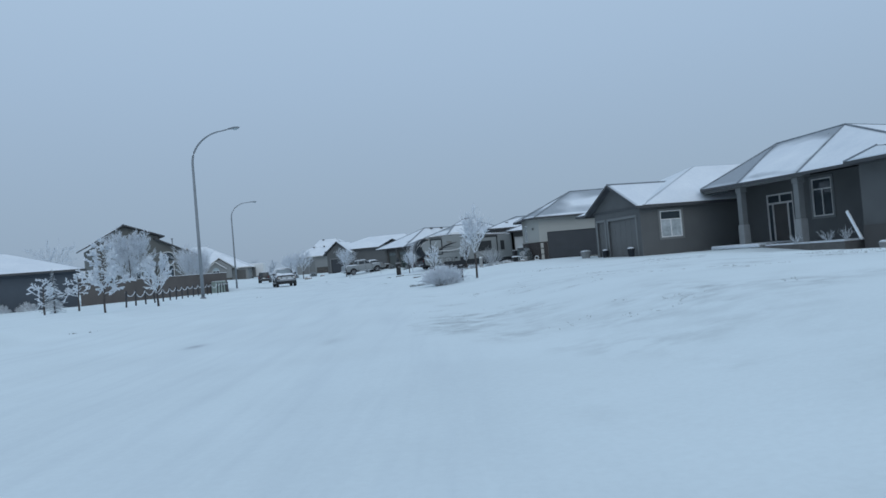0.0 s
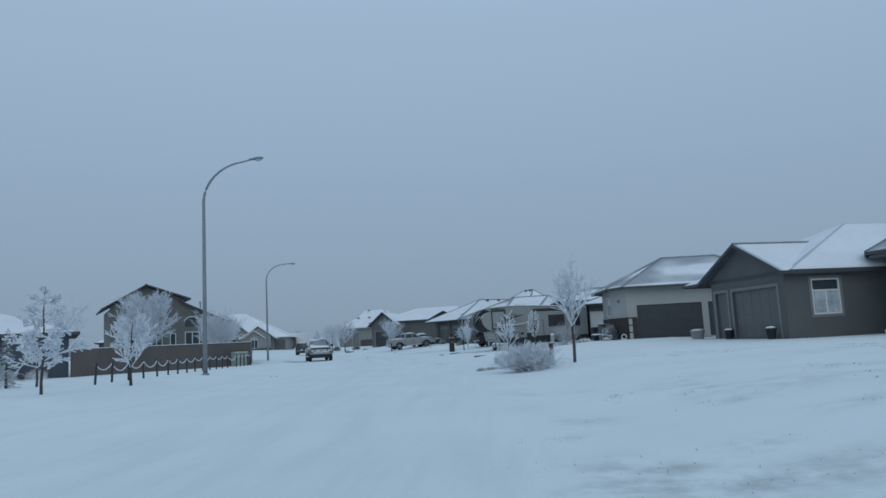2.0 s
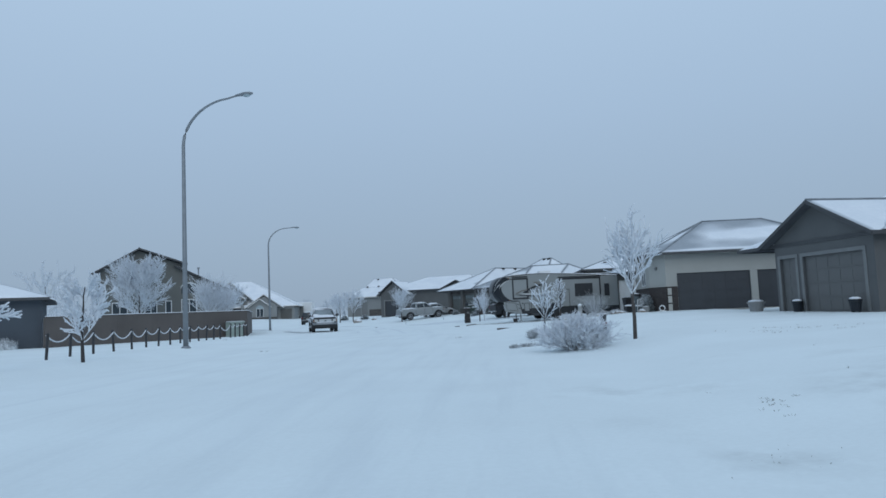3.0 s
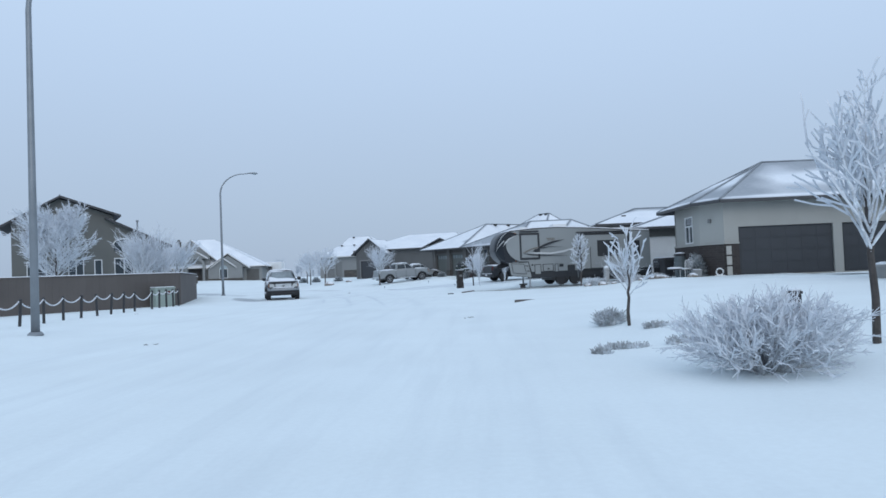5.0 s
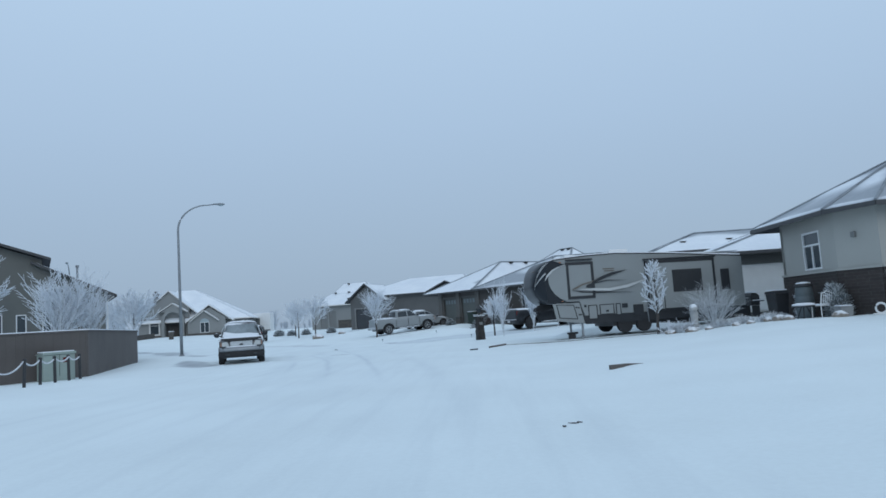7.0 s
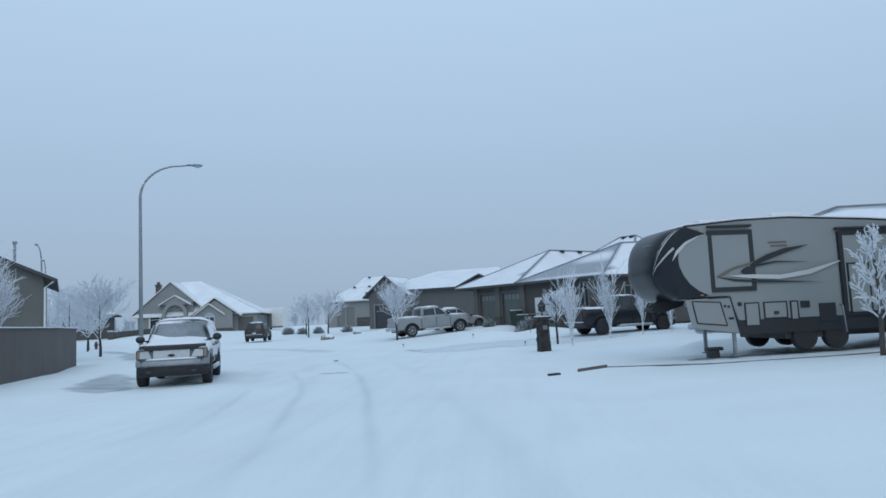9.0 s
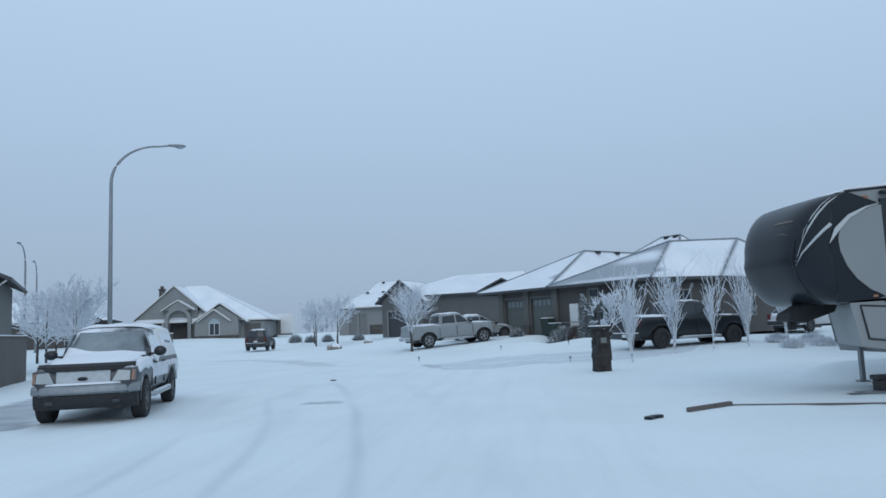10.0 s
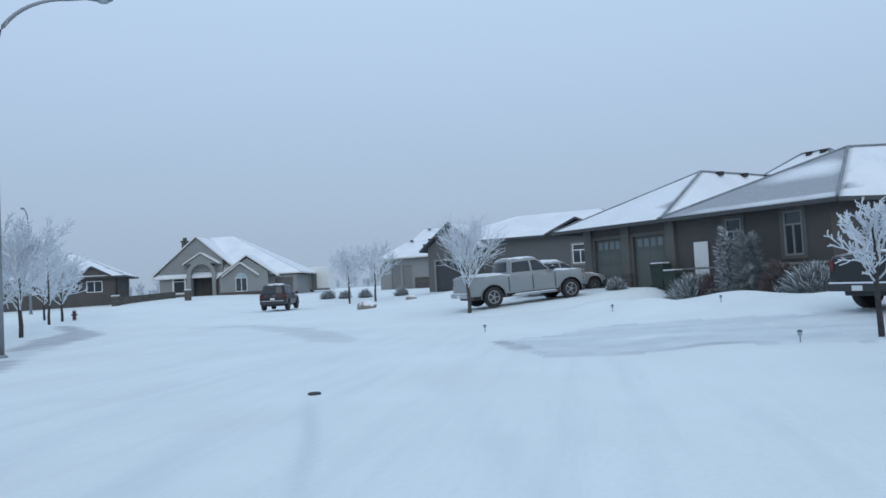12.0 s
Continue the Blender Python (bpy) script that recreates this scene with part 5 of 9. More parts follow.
# ---- vehicles ----
def wheel(v, x, y, r=0.38, w=0.26, rim=ALLOY):
    side = 1 if y > 0 else -1
    m = Matrix.Translation((x, y, r)) @ Matrix.Rotation(radians(-90 * side), 4, "X")
    bm = bmesh.new()
    lathe(bm, [(r * 0.6, -w / 2), (r * 0.93, -w / 2), (r, -w * 0.36), (r, w * 0.36), (r * 0.93, w / 2), (r * 0.66, w / 2), (r * 0.62, w * 0.3)], 24, m)
    t = part("wheel", bm, RUBBER, v, smooth=False)
    bm = bmesh.new()
    lathe(bm, [(r * 0.66, w * 0.32), (r * 0.66, w * 0.45), (r * 0.57, w * 0.46), (r * 0.55, w * 0.26)], 24, m)
    part("rim", bm, rim, t)
    bm = bmesh.new()
    lathe(bm, [(r * 0.56, w * 0.322), (r * 0.1, w * 0.332)], 24, m)
    part("brake_disc", bm, BLACK, t)
    bm = bmesh.new()
    lathe(bm, [(r * 0.15, w * 0.3), (r * 0.15, w * 0.44), (r * 0.05, w * 0.47)], 12, m)
    part("hub_cap", bm, rim, t)
    for i in range(5):
        bm = bmesh.new()
        box(bm, r * 0.12, r * 0.57, -0.02, 0.02, w * 0.34, w * 0.43, m @ Matrix.Rotation(i * math.pi / 2.5, 4, "Z"))
        part("spoke", bm, rim, t)


class Shape:
    """Half width of the upper body by height: straight below the waist, leaning in above."""

    def __init__(self, half, waist, top, lean):
        self.half, self.waist, self.top, self.lean = half, waist, top, lean

    def y(self, z):
        return self.half - self.lean * max(0.0, (z - self.waist) / (self.top - self.waist))


# across the lower body: share of the half width, share of the height above the sill
FLANK = ((0.93, 0.0), (0.965, 0.10), (0.985, 0.28), (0.995, 0.5), (1.0, 0.66), (0.985, 0.78), (0.965, 0.88), (0.93, 0.945), (0.87, 0.98), (0.6, 1.0), (0.3, 1.012), (0.0, 1.018))


def lower_body(v, tail, nose, half, sill, top, wheels, r, material, nose_in=0.17, tail_in=0.05):
    """The body below the windows, drawn from tail to nose, with round wheel openings. top: heights along x."""
    xs = {tail, tail + 0.02, tail + 0.06, tail + 0.14, nose, nose - 0.015, nose - 0.05, nose - 0.11, nose - 0.2, nose - 0.32}
    x = tail + 0.3
    while x < nose - 0.35:
        xs.add(round(x, 3))
        x += 0.22
    for cx in wheels:
        xs = {q for q in xs if abs(q - cx) > r + 0.02}
        xs |= {cx + r * math.cos(math.pi * i / 16) for i in range(17)} | {cx - r - 0.012, cx + r + 0.012}
    bm = bmesh.new()
    rows = []
    for x in sorted(xs):
        w = half * (1 - nose_in * max(0.0, (x - nose + 0.55) / 0.55) ** 2.5 - tail_in * max(0.0, (tail + 0.25 - x) / 0.25) ** 2)
        zt = line(top, x)
        low = sill + 0.05 * max(0.0, (x - nose + 0.3) / 0.3)
        for cx in wheels:
            if abs(x - cx) <= r:
                low = max(low, 0.37 + math.sqrt(max(0.0, r * r - (x - cx) ** 2)))
        ring = [(w * u, max(low, sill + (zt - sill) * q)) for u, q in FLANK]
        rows.append([bm.verts.new((x, y, z)) for y, z in ring] + [bm.verts.new((x, -y, z)) for y, z in ring[-2::-1]])
    n = len(rows[0])
    for p, q in zip(rows, rows[1:]):
        for i in range(n - 1):
            bm.faces.new((p[i], q[i], q[i + 1], p[i + 1]))
    bm.faces.new(rows[0])
    bm.faces.new(rows[-1][::-1])
    body = part("body", bm, material, v, smooth=True)
    for cx in wheels:
        for s in (1, -1):
            bm = bmesh.new()
            tube(bm, [(cx + r * math.cos(t * math.pi / 14), s * half * 0.99, 0.37 + r * math.sin(t * math.pi / 14)) for t in range(0, 15)], 0.014, 6)
            part("wheel_arch", bm, material, body, smooth=True)
            bm = bmesh.new()
            ring = [(cx + 0.012 + r, 0.2)] + [(cx + (r + 0.012) * math.cos(t * math.pi / 12), 0.37 + (r + 0.012) * math.sin(t * math.pi / 12)) for t in range(13)] + [(cx - 0.012 - r, 0.2)]
            out = [bm.verts.new((x, s * (half - 0.05), max(z, sill))) for x, z in ring]
            inn = [bm.verts.new((x, s * (half - 0.3), max(z, sill))) for x, z in ring]
            bm.faces.new(inn)
            for i in range(len(ring) - 1):
                bm.faces.new((out[i], out[i + 1], inn[i + 1], inn[i]))
            part("wheel_well", bm, RUBBER, body)
    return body


class Cab:
    """The glasshouse: raked ends bowed in plan, sides leaning in, a crowned roof."""

    def __init__(self, half, lean, waist, top, front, front_top, back, back_top):
        self.sh = Shape(half, waist, top, lean)
        self.waist, self.top, self.f0, self.f1, self.b0, self.b1 = waist, top, front, front_top, back, back_top

    def end(self, z, t, out):
        """x of the front (out=1) or rear (out=-1) face at height z, at a share t of the half width."""
        k = (z - self.waist) / (self.top - self.waist)
        x = self.f0 + (self.f1 - self.f0) * k if out > 0 else self.b0 + (self.b1 - self.b0) * k
        return x - out * (0.09 * t * t + 0.10 * abs(t) ** 9)

    def build(self, v, material, name="cab"):
        ts = (-1, -0.97, -0.9, -0.75, -0.5, -0.25, 0, 0.25, 0.5, 0.75, 0.9, 0.97, 1)
        bm = bmesh.new()
        rings = []
        h = self.top - self.waist
        for z, ins in [(self.waist - 0.06, 0.0)] + [(self.waist + h * k, 0.0) for k in (0.0, 0.25, 0.5, 0.75, 0.88)] + [(self.top - 0.05, 0.012), (self.top - 0.02, 0.045), (self.top, 0.11), (self.top + 0.02, 0.3)]:
            hw = self.sh.y(z) - ins
            ring = [(self.end(z, t, 1) - ins, t * hw) for t in ts] + [(self.end(z, t, -1) + ins, t * hw) for t in ts[::-1]]
            rings.append([bm.verts.new((x, y, z)) for x, y in ring])
        n = len(rings[0])
        for p, q in zip(rings, rings[1:]):
            for i in range(n):
                bm.faces.new((p[i], p[(i + 1) % n], q[(i + 1) % n], q[i]))
        bm.faces.new(rings[-1])
        return part(name, bm, material, v, smooth=True)

    def glass(self, v, out, material, name, z0, z1, t0=-0.87, t1=0.87, lift=0.008, thick=0.012, edge=None, label=""):
        """A curved pane (or a sheet of snow) that lies on the front or rear face."""
        bm = bmesh.new()
        a, b = [], []
        for i in range(9):
            z = z0 + (z1 - z0) * i / 8
            for j in range(13):
                t = t0 + (t1 - t0) * j / 12
                zz = z if edge is None else z0 + (edge(t) - z0) * i / 8
                x = self.end(zz, t, out)
                a.append(bm.verts.new((x + out * (lift + thick), t * self.sh.y(zz), zz + 0.005)))
                b.append(bm.verts.new((x + out * lift, t * self.sh.y(zz), zz)))
        for i in range(8):
            for j in range(12):
                k = i * 13 + j
                q = (k, k + 1, k + 14, k + 13)
                bm.faces.new([a[m] for m in q])
                bm.faces.new([b[m] for m in q[::-1]])
        rim = [j for j in range(13)] + [13 * i + 12 for i in range(1, 9)] + [8 * 13 + j for j in range(11, -1, -1)] + [13 * i for i in range(7, 0, -1)]
        for p, q in zip(rim, rim[1:] + rim[:1]):
            bm.faces.new((a[p], b[p], b[q], a[q]))
        return part(name, bm, material, v, label, smooth=True)


def side_glass(v, outline, shape, material=AUTO_GLASS, name="side_window", sides=(1, -1), lift=0.008):
    for sgn in sides:
        bm = bmesh.new()
        a = [bm.verts.new((x, sgn * (shape.y(z) + lift), z)) for x, z in outline]
        b = [bm.verts.new((x, sgn * (shape.y(z) - 0.02), z)) for x, z in outline]
        bm.faces.new(a)
        bm.faces.new(b[::-1])
        for i in range(len(a)):
            j = (i + 1) % len(a)
            bm.faces.new((a[i], b[i], b[j], a[j]))
        part(name, bm, material, v)


def slab(v, name, x0, x1, y0, y1, z0, z1, material, bevel=0.03, label=""):
    return part(name, cube(x0, x1, y0, y1, z0, z1), material, v, label, bevel=bevel)


def mirrors(v, x, y, z, material=BLACK_PAINT):
    for s in (1, -1):
        bm = bmesh.new()
        bmesh.ops.create_uvsphere(bm, u_segments=14, v_segments=9, radius=1, matrix=Matrix.Translation((x, s * (y + 0.17), z)) @ Matrix.Diagonal((0.09, 0.13, 0.11, 1)))
        box(bm, x - 0.03, x + 0.03, s * y - 0.06, s * y + 0.1, z - 0.07, z - 0.03)
        part("mirror", bm, material, v, smooth=True)


def bowed(outline, half, bow=0.15, from_x=0.45):
    """An outline drawn across the car, its front bowed back towards the sides."""
    ys = [half * k for k in (-1, -0.97, -0.9, -0.78, -0.6, -0.3, 0, 0.3, 0.6, 0.78, 0.9, 0.97, 1)]
    bm = bmesh.new()
    rows = []
    for y in ys:
        q = (abs(y) / half) ** 3.5 * bow
        rows.append([bm.verts.new((x - (q * min(1.0, (x - from_x) * 2.5) if x > from_x else 0), y, z)) for x, z in outline])
    n = len(outline)
    for a, b in zip(rows, rows[1:]):
        for i in range(n):
            bm.faces.new((a[i], a[(i + 1) % n], b[(i + 1) % n], b[i]))
    bm.faces.new(rows[0][::-1])
    bm.faces.new(rows[-1])
    return bm


def drift(v, name, x0, x1, half, low, thick, label, seed=0.0, nx=14, ny=12):
    """A cushion of snow over a panel: low(x) is the panel's height, thick(x, t) the depth at a share t of the half width."""
    bm = bmesh.new()
    up, dn = [], []
    for i in range(nx + 1):
        x = x0 + (x1 - x0) * i / nx
        for j in range(ny + 1):
            t = -1 + 2 * j / ny
            wob = 0.03 * noise.noise((x * 3 + seed, t * 3, 1)) if 0 < i < nx and 0 < j < ny else 0.0
            z = low(x) - 0.07 * abs(t) ** 4
            dn.append(bm.verts.new((x, t * half, z)))
            up.append(bm.verts.new((x, t * half, z + max(0.006, thick(x, t) * (1 - abs(t) ** 6) * (min(1, i / 2, (nx - i) / 2)) + wob))))
    m = ny + 1
    for i in range(nx):
        for j in range(ny):
            k = i * m + j
            q = (k, k + m, k + m + 1, k + 1)
            bm.faces.new([up[c] for c in q])
            bm.faces.new([dn[c] for c in q[::-1]])
    rim = [j for j in range(m)] + [m * i + ny for i in range(1, nx + 1)] + [nx * m + j for j in range(ny - 1, -1, -1)] + [m * i for i in range(nx - 1, 0, -1)]
    for p, q in zip(rim, rim[1:] + rim[:1]):
        bm.faces.new((up[p], up[q], dn[q], dn[p]))
    return part(name, bm, SNOW, v, label, smooth=True)


def pickup(m, label, paint, canopy=False, snowy=True, crew=True, screen=AUTO_GLASS, modern=True, cab_back=-2.95):
    """x forward from the front axle; the bed at the rear."""
    v = root("pickup_truck", m, label, "pickup truck")
    hw = 0.99 if modern else 0.95
    rear = -3.5 if not modern else -3.68
    tail = rear - (1.03 if modern else 1.2)
    belt, rail, hood, roof_z = (1.3, 1.33, 1.27, 1.93) if modern else (1.2, 1.22, 1.13, 1.84)
    f0, b0 = (-0.7 if modern else -0.72), (cab_back if crew else -2.35)
    nose = 0.9
    top = ((tail, rail - 0.07), (tail + 0.02, rail - 0.015), (tail + 0.06, rail), (b0 - 0.05, rail), (b0 + 0.1, belt), (f0 - 0.3, belt), (f0 + 0.1, belt - 0.005), (0.0, hood + 0.045), (0.55, hood), (nose - 0.12, hood - 0.06), (nose - 0.04, hood - 0.13), (nose, hood - 0.24))
    body = lower_body(v, tail, nose, hw, 0.5, top, (0.0, rear), 0.57 if modern else 0.5, paint)
    slab(v, "underbody", tail + 0.2, 0.7, -hw + 0.26, hw - 0.26, 0.34, 0.98, PLASTIC, 0.02)
    cab = Cab(hw - 0.045, 0.2, belt - 0.01, roof_z, f0, f0 - 0.72, b0, b0 + 0.12)
    cab.build(v, paint)
    sh = cab.sh
    cab.glass(v, 1, MISTED_GLASS if snowy else AUTO_GLASS, "windscreen", belt + 0.05, roof_z - 0.1)
    cab.glass(v, -1, AUTO_GLASS, "rear_window", belt + 0.1, roof_z - 0.12, -0.75, 0.75)
    g0, g1 = belt + 0.05, roof_z - 0.13
    mid = (f0 + b0) / 2 - (0.0 if crew else -0.35)
    lean = 0.72 * (g1 - belt) / (roof_z - belt)
    side_glass(v, [(f0 - 0.32, g0), (mid + 0.05, g0), (mid + 0.05, g1), (f0 - lean - 0.2, g1), (f0 - 0.5, g0 + 0.2)], sh, screen)
    side_glass(v, [(mid - 0.05, g0), (b0 + 0.2, g0), (b0 + 0.3, g1 - 0.03), (mid - 0.05, g1)], sh, screen)
    if canopy:
        cn = Cab(hw - 0.04, 0.17, rail - 0.02, 1.84, b0 - 0.04, b0 - 0.05, tail + 0.06, tail + 0.36)
        cn.build(v, WHITE, "canopy")
        side_glass(v, [(b0 - 0.3, 1.4), (tail + 0.5, 1.4), (tail + 0.6, 1.66), (b0 - 0.3, 1.68)], cn.sh, SNOW, "canopy_window")
        side_glass(v, [(b0 - 0.7, 1.46), (tail + 0.8, 1.44), (tail + 0.85, 1.5), (b0 - 0.7, 1.53)], cn.sh, AUTO_GLASS, "canopy_window_gap", lift=0.014)
        cn.glass(v, -1, AUTO_GLASS, "canopy_rear_window", 1.32, 1.7)
        drift(v, "canopy_snow", tail + 0.5, b0 - 0.16, 0.72, lambda x: 1.862, lambda x, t: 0.07, "", 3.0)
    else:
        drift(v, "bed_snow", tail + 0.1, b0 - 0.12, hw - 0.06, lambda x: rail + 0.03, lambda x, t: 0.04, "snow on the bed cover", 5.0)
    part("front_bumper", bowed([(0.6, 0.57), (0.98, 0.57), (1.03, 0.61), (1.02, 0.7), (0.97, 0.75), (0.6, 0.75)], hw - 0.01, 0.24), DULL_BUMPER if snowy else CHROME, v, bevel=0.02)
    part("front_valance", bowed([(0.6, 0.28), (0.9, 0.31), (0.96, 0.4), (0.975, 0.568), (0.6, 0.568)], hw - 0.03, 0.24), RUBBER if snowy else PLASTIC, v, bevel=0.02)
    zg = hood - 0.1
    part("grille", bowed([(0.7, 0.76), (nose + 0.035, 0.76), (nose + 0.045, 0.8), (nose + 0.02, zg - 0.02), (nose - 0.02, zg), (0.7, zg)], 0.47, 0.03), GRILLE_SNOW if snowy else CHROME, v, "snow-packed grille" if snowy else "chrome grille", bevel=0.012)
    bm = bmesh.new()
    lathe(bm, [(0.06, 0), (0.06, 0.012), (0.03, 0.016)], 16, Matrix.Translation((nose + 0.04, 0, 0.86)) @ Matrix.Rotation(radians(90), 4, "Y") @ Matrix.Diagonal((0.62, 1.5, 1, 1)))
    part("badge", bm, RV_DARK, v)
    for s in (1, -1):
        for nm, y0, y1, mt, px in (("headlight", 0.5, 0.82, LAMP_CLEAR, nose + 0.05), ("indicator", 0.835, 0.89, DULL_AMBER, nose + 0.02)):
            bm = bmesh.new()
            pr = [bm.verts.new((x - (0.05 if q else 0.0) - 0.2 * max(0.0, (yy - 0.55)) ** 1.4, s * yy, z)) for x, q, yy, z in ((px, 0, y0, 0.79), (px, 0, y1, 0.8), (px - 0.01, 1, y1, zg - 0.05), (px - 0.01, 1, y0 + (0.1 if nm == "headlight" else 0.0), zg - 0.03))]
            bk = [bm.verts.new((p.co.x - 0.14, p.co.y, p.co.z)) for p in pr]
            bm.faces.new(pr)
            bm.faces.new(bk[::-1])
            for i in range(4):
                bm.faces.new((pr[i], bk[i], bk[(i + 1) % 4], pr[(i + 1) % 4]))
            bmesh.ops.recalc_face_normals(bm, faces=bm.faces)
            part(nm, bm, mt, v, bevel=0.012)
        slab(v, "headlight_surround", 0.6, nose - 0.2, s * 0.7 - 0.24, s * 0.7 + 0.17, 0.76, zg - 0.015, BLACK, 0.02)
        slab(v, "tail_light", tail - 0.006, tail + 0.09, s * (hw * 0.95 - 0.065) - 0.07, s * (hw * 0.95 - 0.065) + 0.07, 0.95, rail - 0.1, RED_LENS, 0.015)
        bm = bmesh.new()
        tube(bm, [(-2.85, s * 0.9, 0.4), (-2.75, s * 1.0, 0.4), (-0.75, s * 1.0, 0.4), (-0.65, s * 0.9, 0.42)], 0.05, 8)
        part("step_bar", bm, CHROME, v, "snow-dusted step bar", smooth=True)
        part("step_snow", cube(-2.7, -0.8, s * 1.0 - 0.045, s * 1.0 + 0.045, 0.445, 0.475), SNOW, v, bevel=0.012)
        slab(v, "fog_light", 0.9, 0.955, s * 0.58 - 0.07, s * 0.58 + 0.07, 0.39, 0.46, AUTO_GLASS, 0.01)
        for x in (mid + 0.2, b0 + 0.35):
            slab(v, "door_handle", x - 0.1, x + 0.1, s * 0.985 - 0.02, s * 0.985 + 0.025, belt - 0.16, belt - 0.12, PLASTIC if snowy else paint, 0.01)
        for x in (f0 - 0.05, mid, b0):
            slab(v, "door_gap", x - 0.007, x + 0.007, s * hw - 0.03, s * hw + 0.003, 0.58, belt - 0.12, BLACK, 0)
    slab(v, "tailgate", tail - 0.02, tail + 0.02, -0.76, 0.76, 0.66, rail - 0.06, paint, 0.02)
    slab(v, "rear_bumper", tail - 0.16, tail + 0.02, -0.9, 0.9, 0.46, 0.64, PLASTIC if paint is BLACK_PAINT else CHROME, 0.04)
    slab(v, "bumper_snow", tail - 0.15, tail - 0.022, -0.86, 0.86, 0.642, 0.68, SNOW, 0.012)
    slab(v, "number_plate", tail - 0.172, tail - 0.161, -0.15, 0.15, 0.48, 0.6, WHITE, 0.0)
    mirrors(v, f0 - 0.2, hw - 0.04, belt + 0.1)
    if snowy:
        part("bug_deflector", bowed([(0.66, hood - 0.06), (nose - 0.03, hood - 0.13), (nose + 0.05, hood - 0.125), (nose + 0.025, hood - 0.035), (0.74, hood + 0.015)], 0.87, 0.28), RUBBER, v, "dark bonnet deflector", bevel=0.012)
        hoodz = lambda x: line(top, x) + 0.012
        drift(v, "bonnet_snow", f0 + 0.02, 0.66, 0.88, hoodz, lambda x, t: 0.02 + 0.09 * max(0.0, (0.35 - x)) ** 0.7, "thick snow on the bonnet", 1.0)
        part("front_bumper_snow", bowed([(0.8, 0.752), (0.985, 0.752), (0.97, 0.79), (0.8, 0.8)], 0.86, 0.2), SNOW, v, bevel=0.012)
        cab.glass(v, 1, SNOW, "windscreen_snow", belt + 0.02, 1.6, -0.93, 0.9, 0.022, 0.03, lambda t: belt + 0.11 + 0.10 * max(0.0, -t + 0.15) ** 0.8 + 0.025 * math.sin(5 * t), "snow drifted over the foot of the windscreen")
        rs = random.Random(4)
        for s in (1, -1):
            # snow plastered over the fender from the bonnet's edge to the wheel opening
            bm = bmesh.new()
            rows = []
            for i in range(19):
                x = f0 - 0.1 + i * 0.078
                w = hw * (1 - 0.17 * max(0.0, (x - nose + 0.55) / 0.55) ** 2.5)
                hi = line(top, x) - 0.015
                lo = max(0.94 + 0.04 * math.sin(9 * x) + 0.02 * rs.random(), 0.385 + math.sqrt(max(0.0, 0.6 ** 2 - x * x)) if abs(x) < 0.6 else 0.0)
                lo = min(lo, hi - 0.03)
                rows.append([bm.verts.new((x, s * (w + o - 0.03 * q), lo + (hi - lo) * q)) for o, q in ((-0.03, 0.0), (0.012, 0.04), (0.018, 0.4), (0.014, 0.75), (0.006, 1.0), (-0.1, 1.06))])
            for a, b in zip(rows, rows[1:]):
                for k in range(5):
                    bm.faces.new((a[k], a[k + 1], b[k + 1], b[k]))
            for e in (rows[0], rows[-1]):
                bm.faces.new(e)
            bmesh.ops.recalc_face_normals(bm, faces=bm.faces)
            part("fender_snow", bm, SNOW, v, "snow plastered on the fender", smooth=True)
        for s in (1, -1):
            # snow stuck along the flank in ragged stripes
            for i in range(36):
                x = -0.85 - i * 0.107
                z1 = 1.03 + 0.03 * rs.random()
                z0 = (0.76 if abs(x - rear) > 0.56 else 0.93) - 0.05 * rs.random()
                w = rs.uniform(0.026, 0.042)
                slab(v, "snow_streak", x - w, x + w, s * hw * 0.995 - 0.02, s * hw * 0.995 + 0.01, z0, z1, SNOW, 0.0)
            for k, pts in enumerate(([(f0 - 0.02, belt - 0.06), (f0 - 0.25, belt - 0.1), (f0 - 0.55, belt + 0.0), (f0 - 0.85, belt + 0.02), (f0 - 0.95, belt + 0.25), (f0 - 0.75, belt + 0.48), (f0 - 0.5, belt + 0.25), (f0 - 0.3, belt + 0.05)], [(mid + 0.02, belt - 0.1), (mid - 0.2, belt - 0.28), (mid - 0.35, belt - 0.05), (b0 + 0.05, belt - 0.02), (b0 + 0.14, belt + 0.45), (mid + 0.02, belt + 0.42)])):
                bm = bmesh.new()
                vs = prism(bm, pts, 0, 1, "y")
                for q in vs:
                    q.co.y = s * (sh.y(q.co.z) + (0.03 if q.co.y > 0.5 else -0.01) + (0.025 if q.co.z < belt else 0.0))
                bmesh.ops.recalc_face_normals(bm, faces=bm.faces)
                part("door_snow", bm, SNOW, v, "windblown snow on the door and glass", bevel=0.01)
    drift(v, "roof_snow", b0 + 0.25, f0 - 0.8, 0.74, lambda x: roof_z + 0.015, lambda x, t: 0.06 if snowy else 0.035, "", 2.0)
    for x in (0.0, rear):
        for y in (0.86, -0.86):
            wheel(v, x, y, 0.42 if modern else 0.385, rim=BRIGHT_RIM if paint is WHITE_PAINT else BLACK if paint is BLACK_PAINT else ALLOY)
    return v


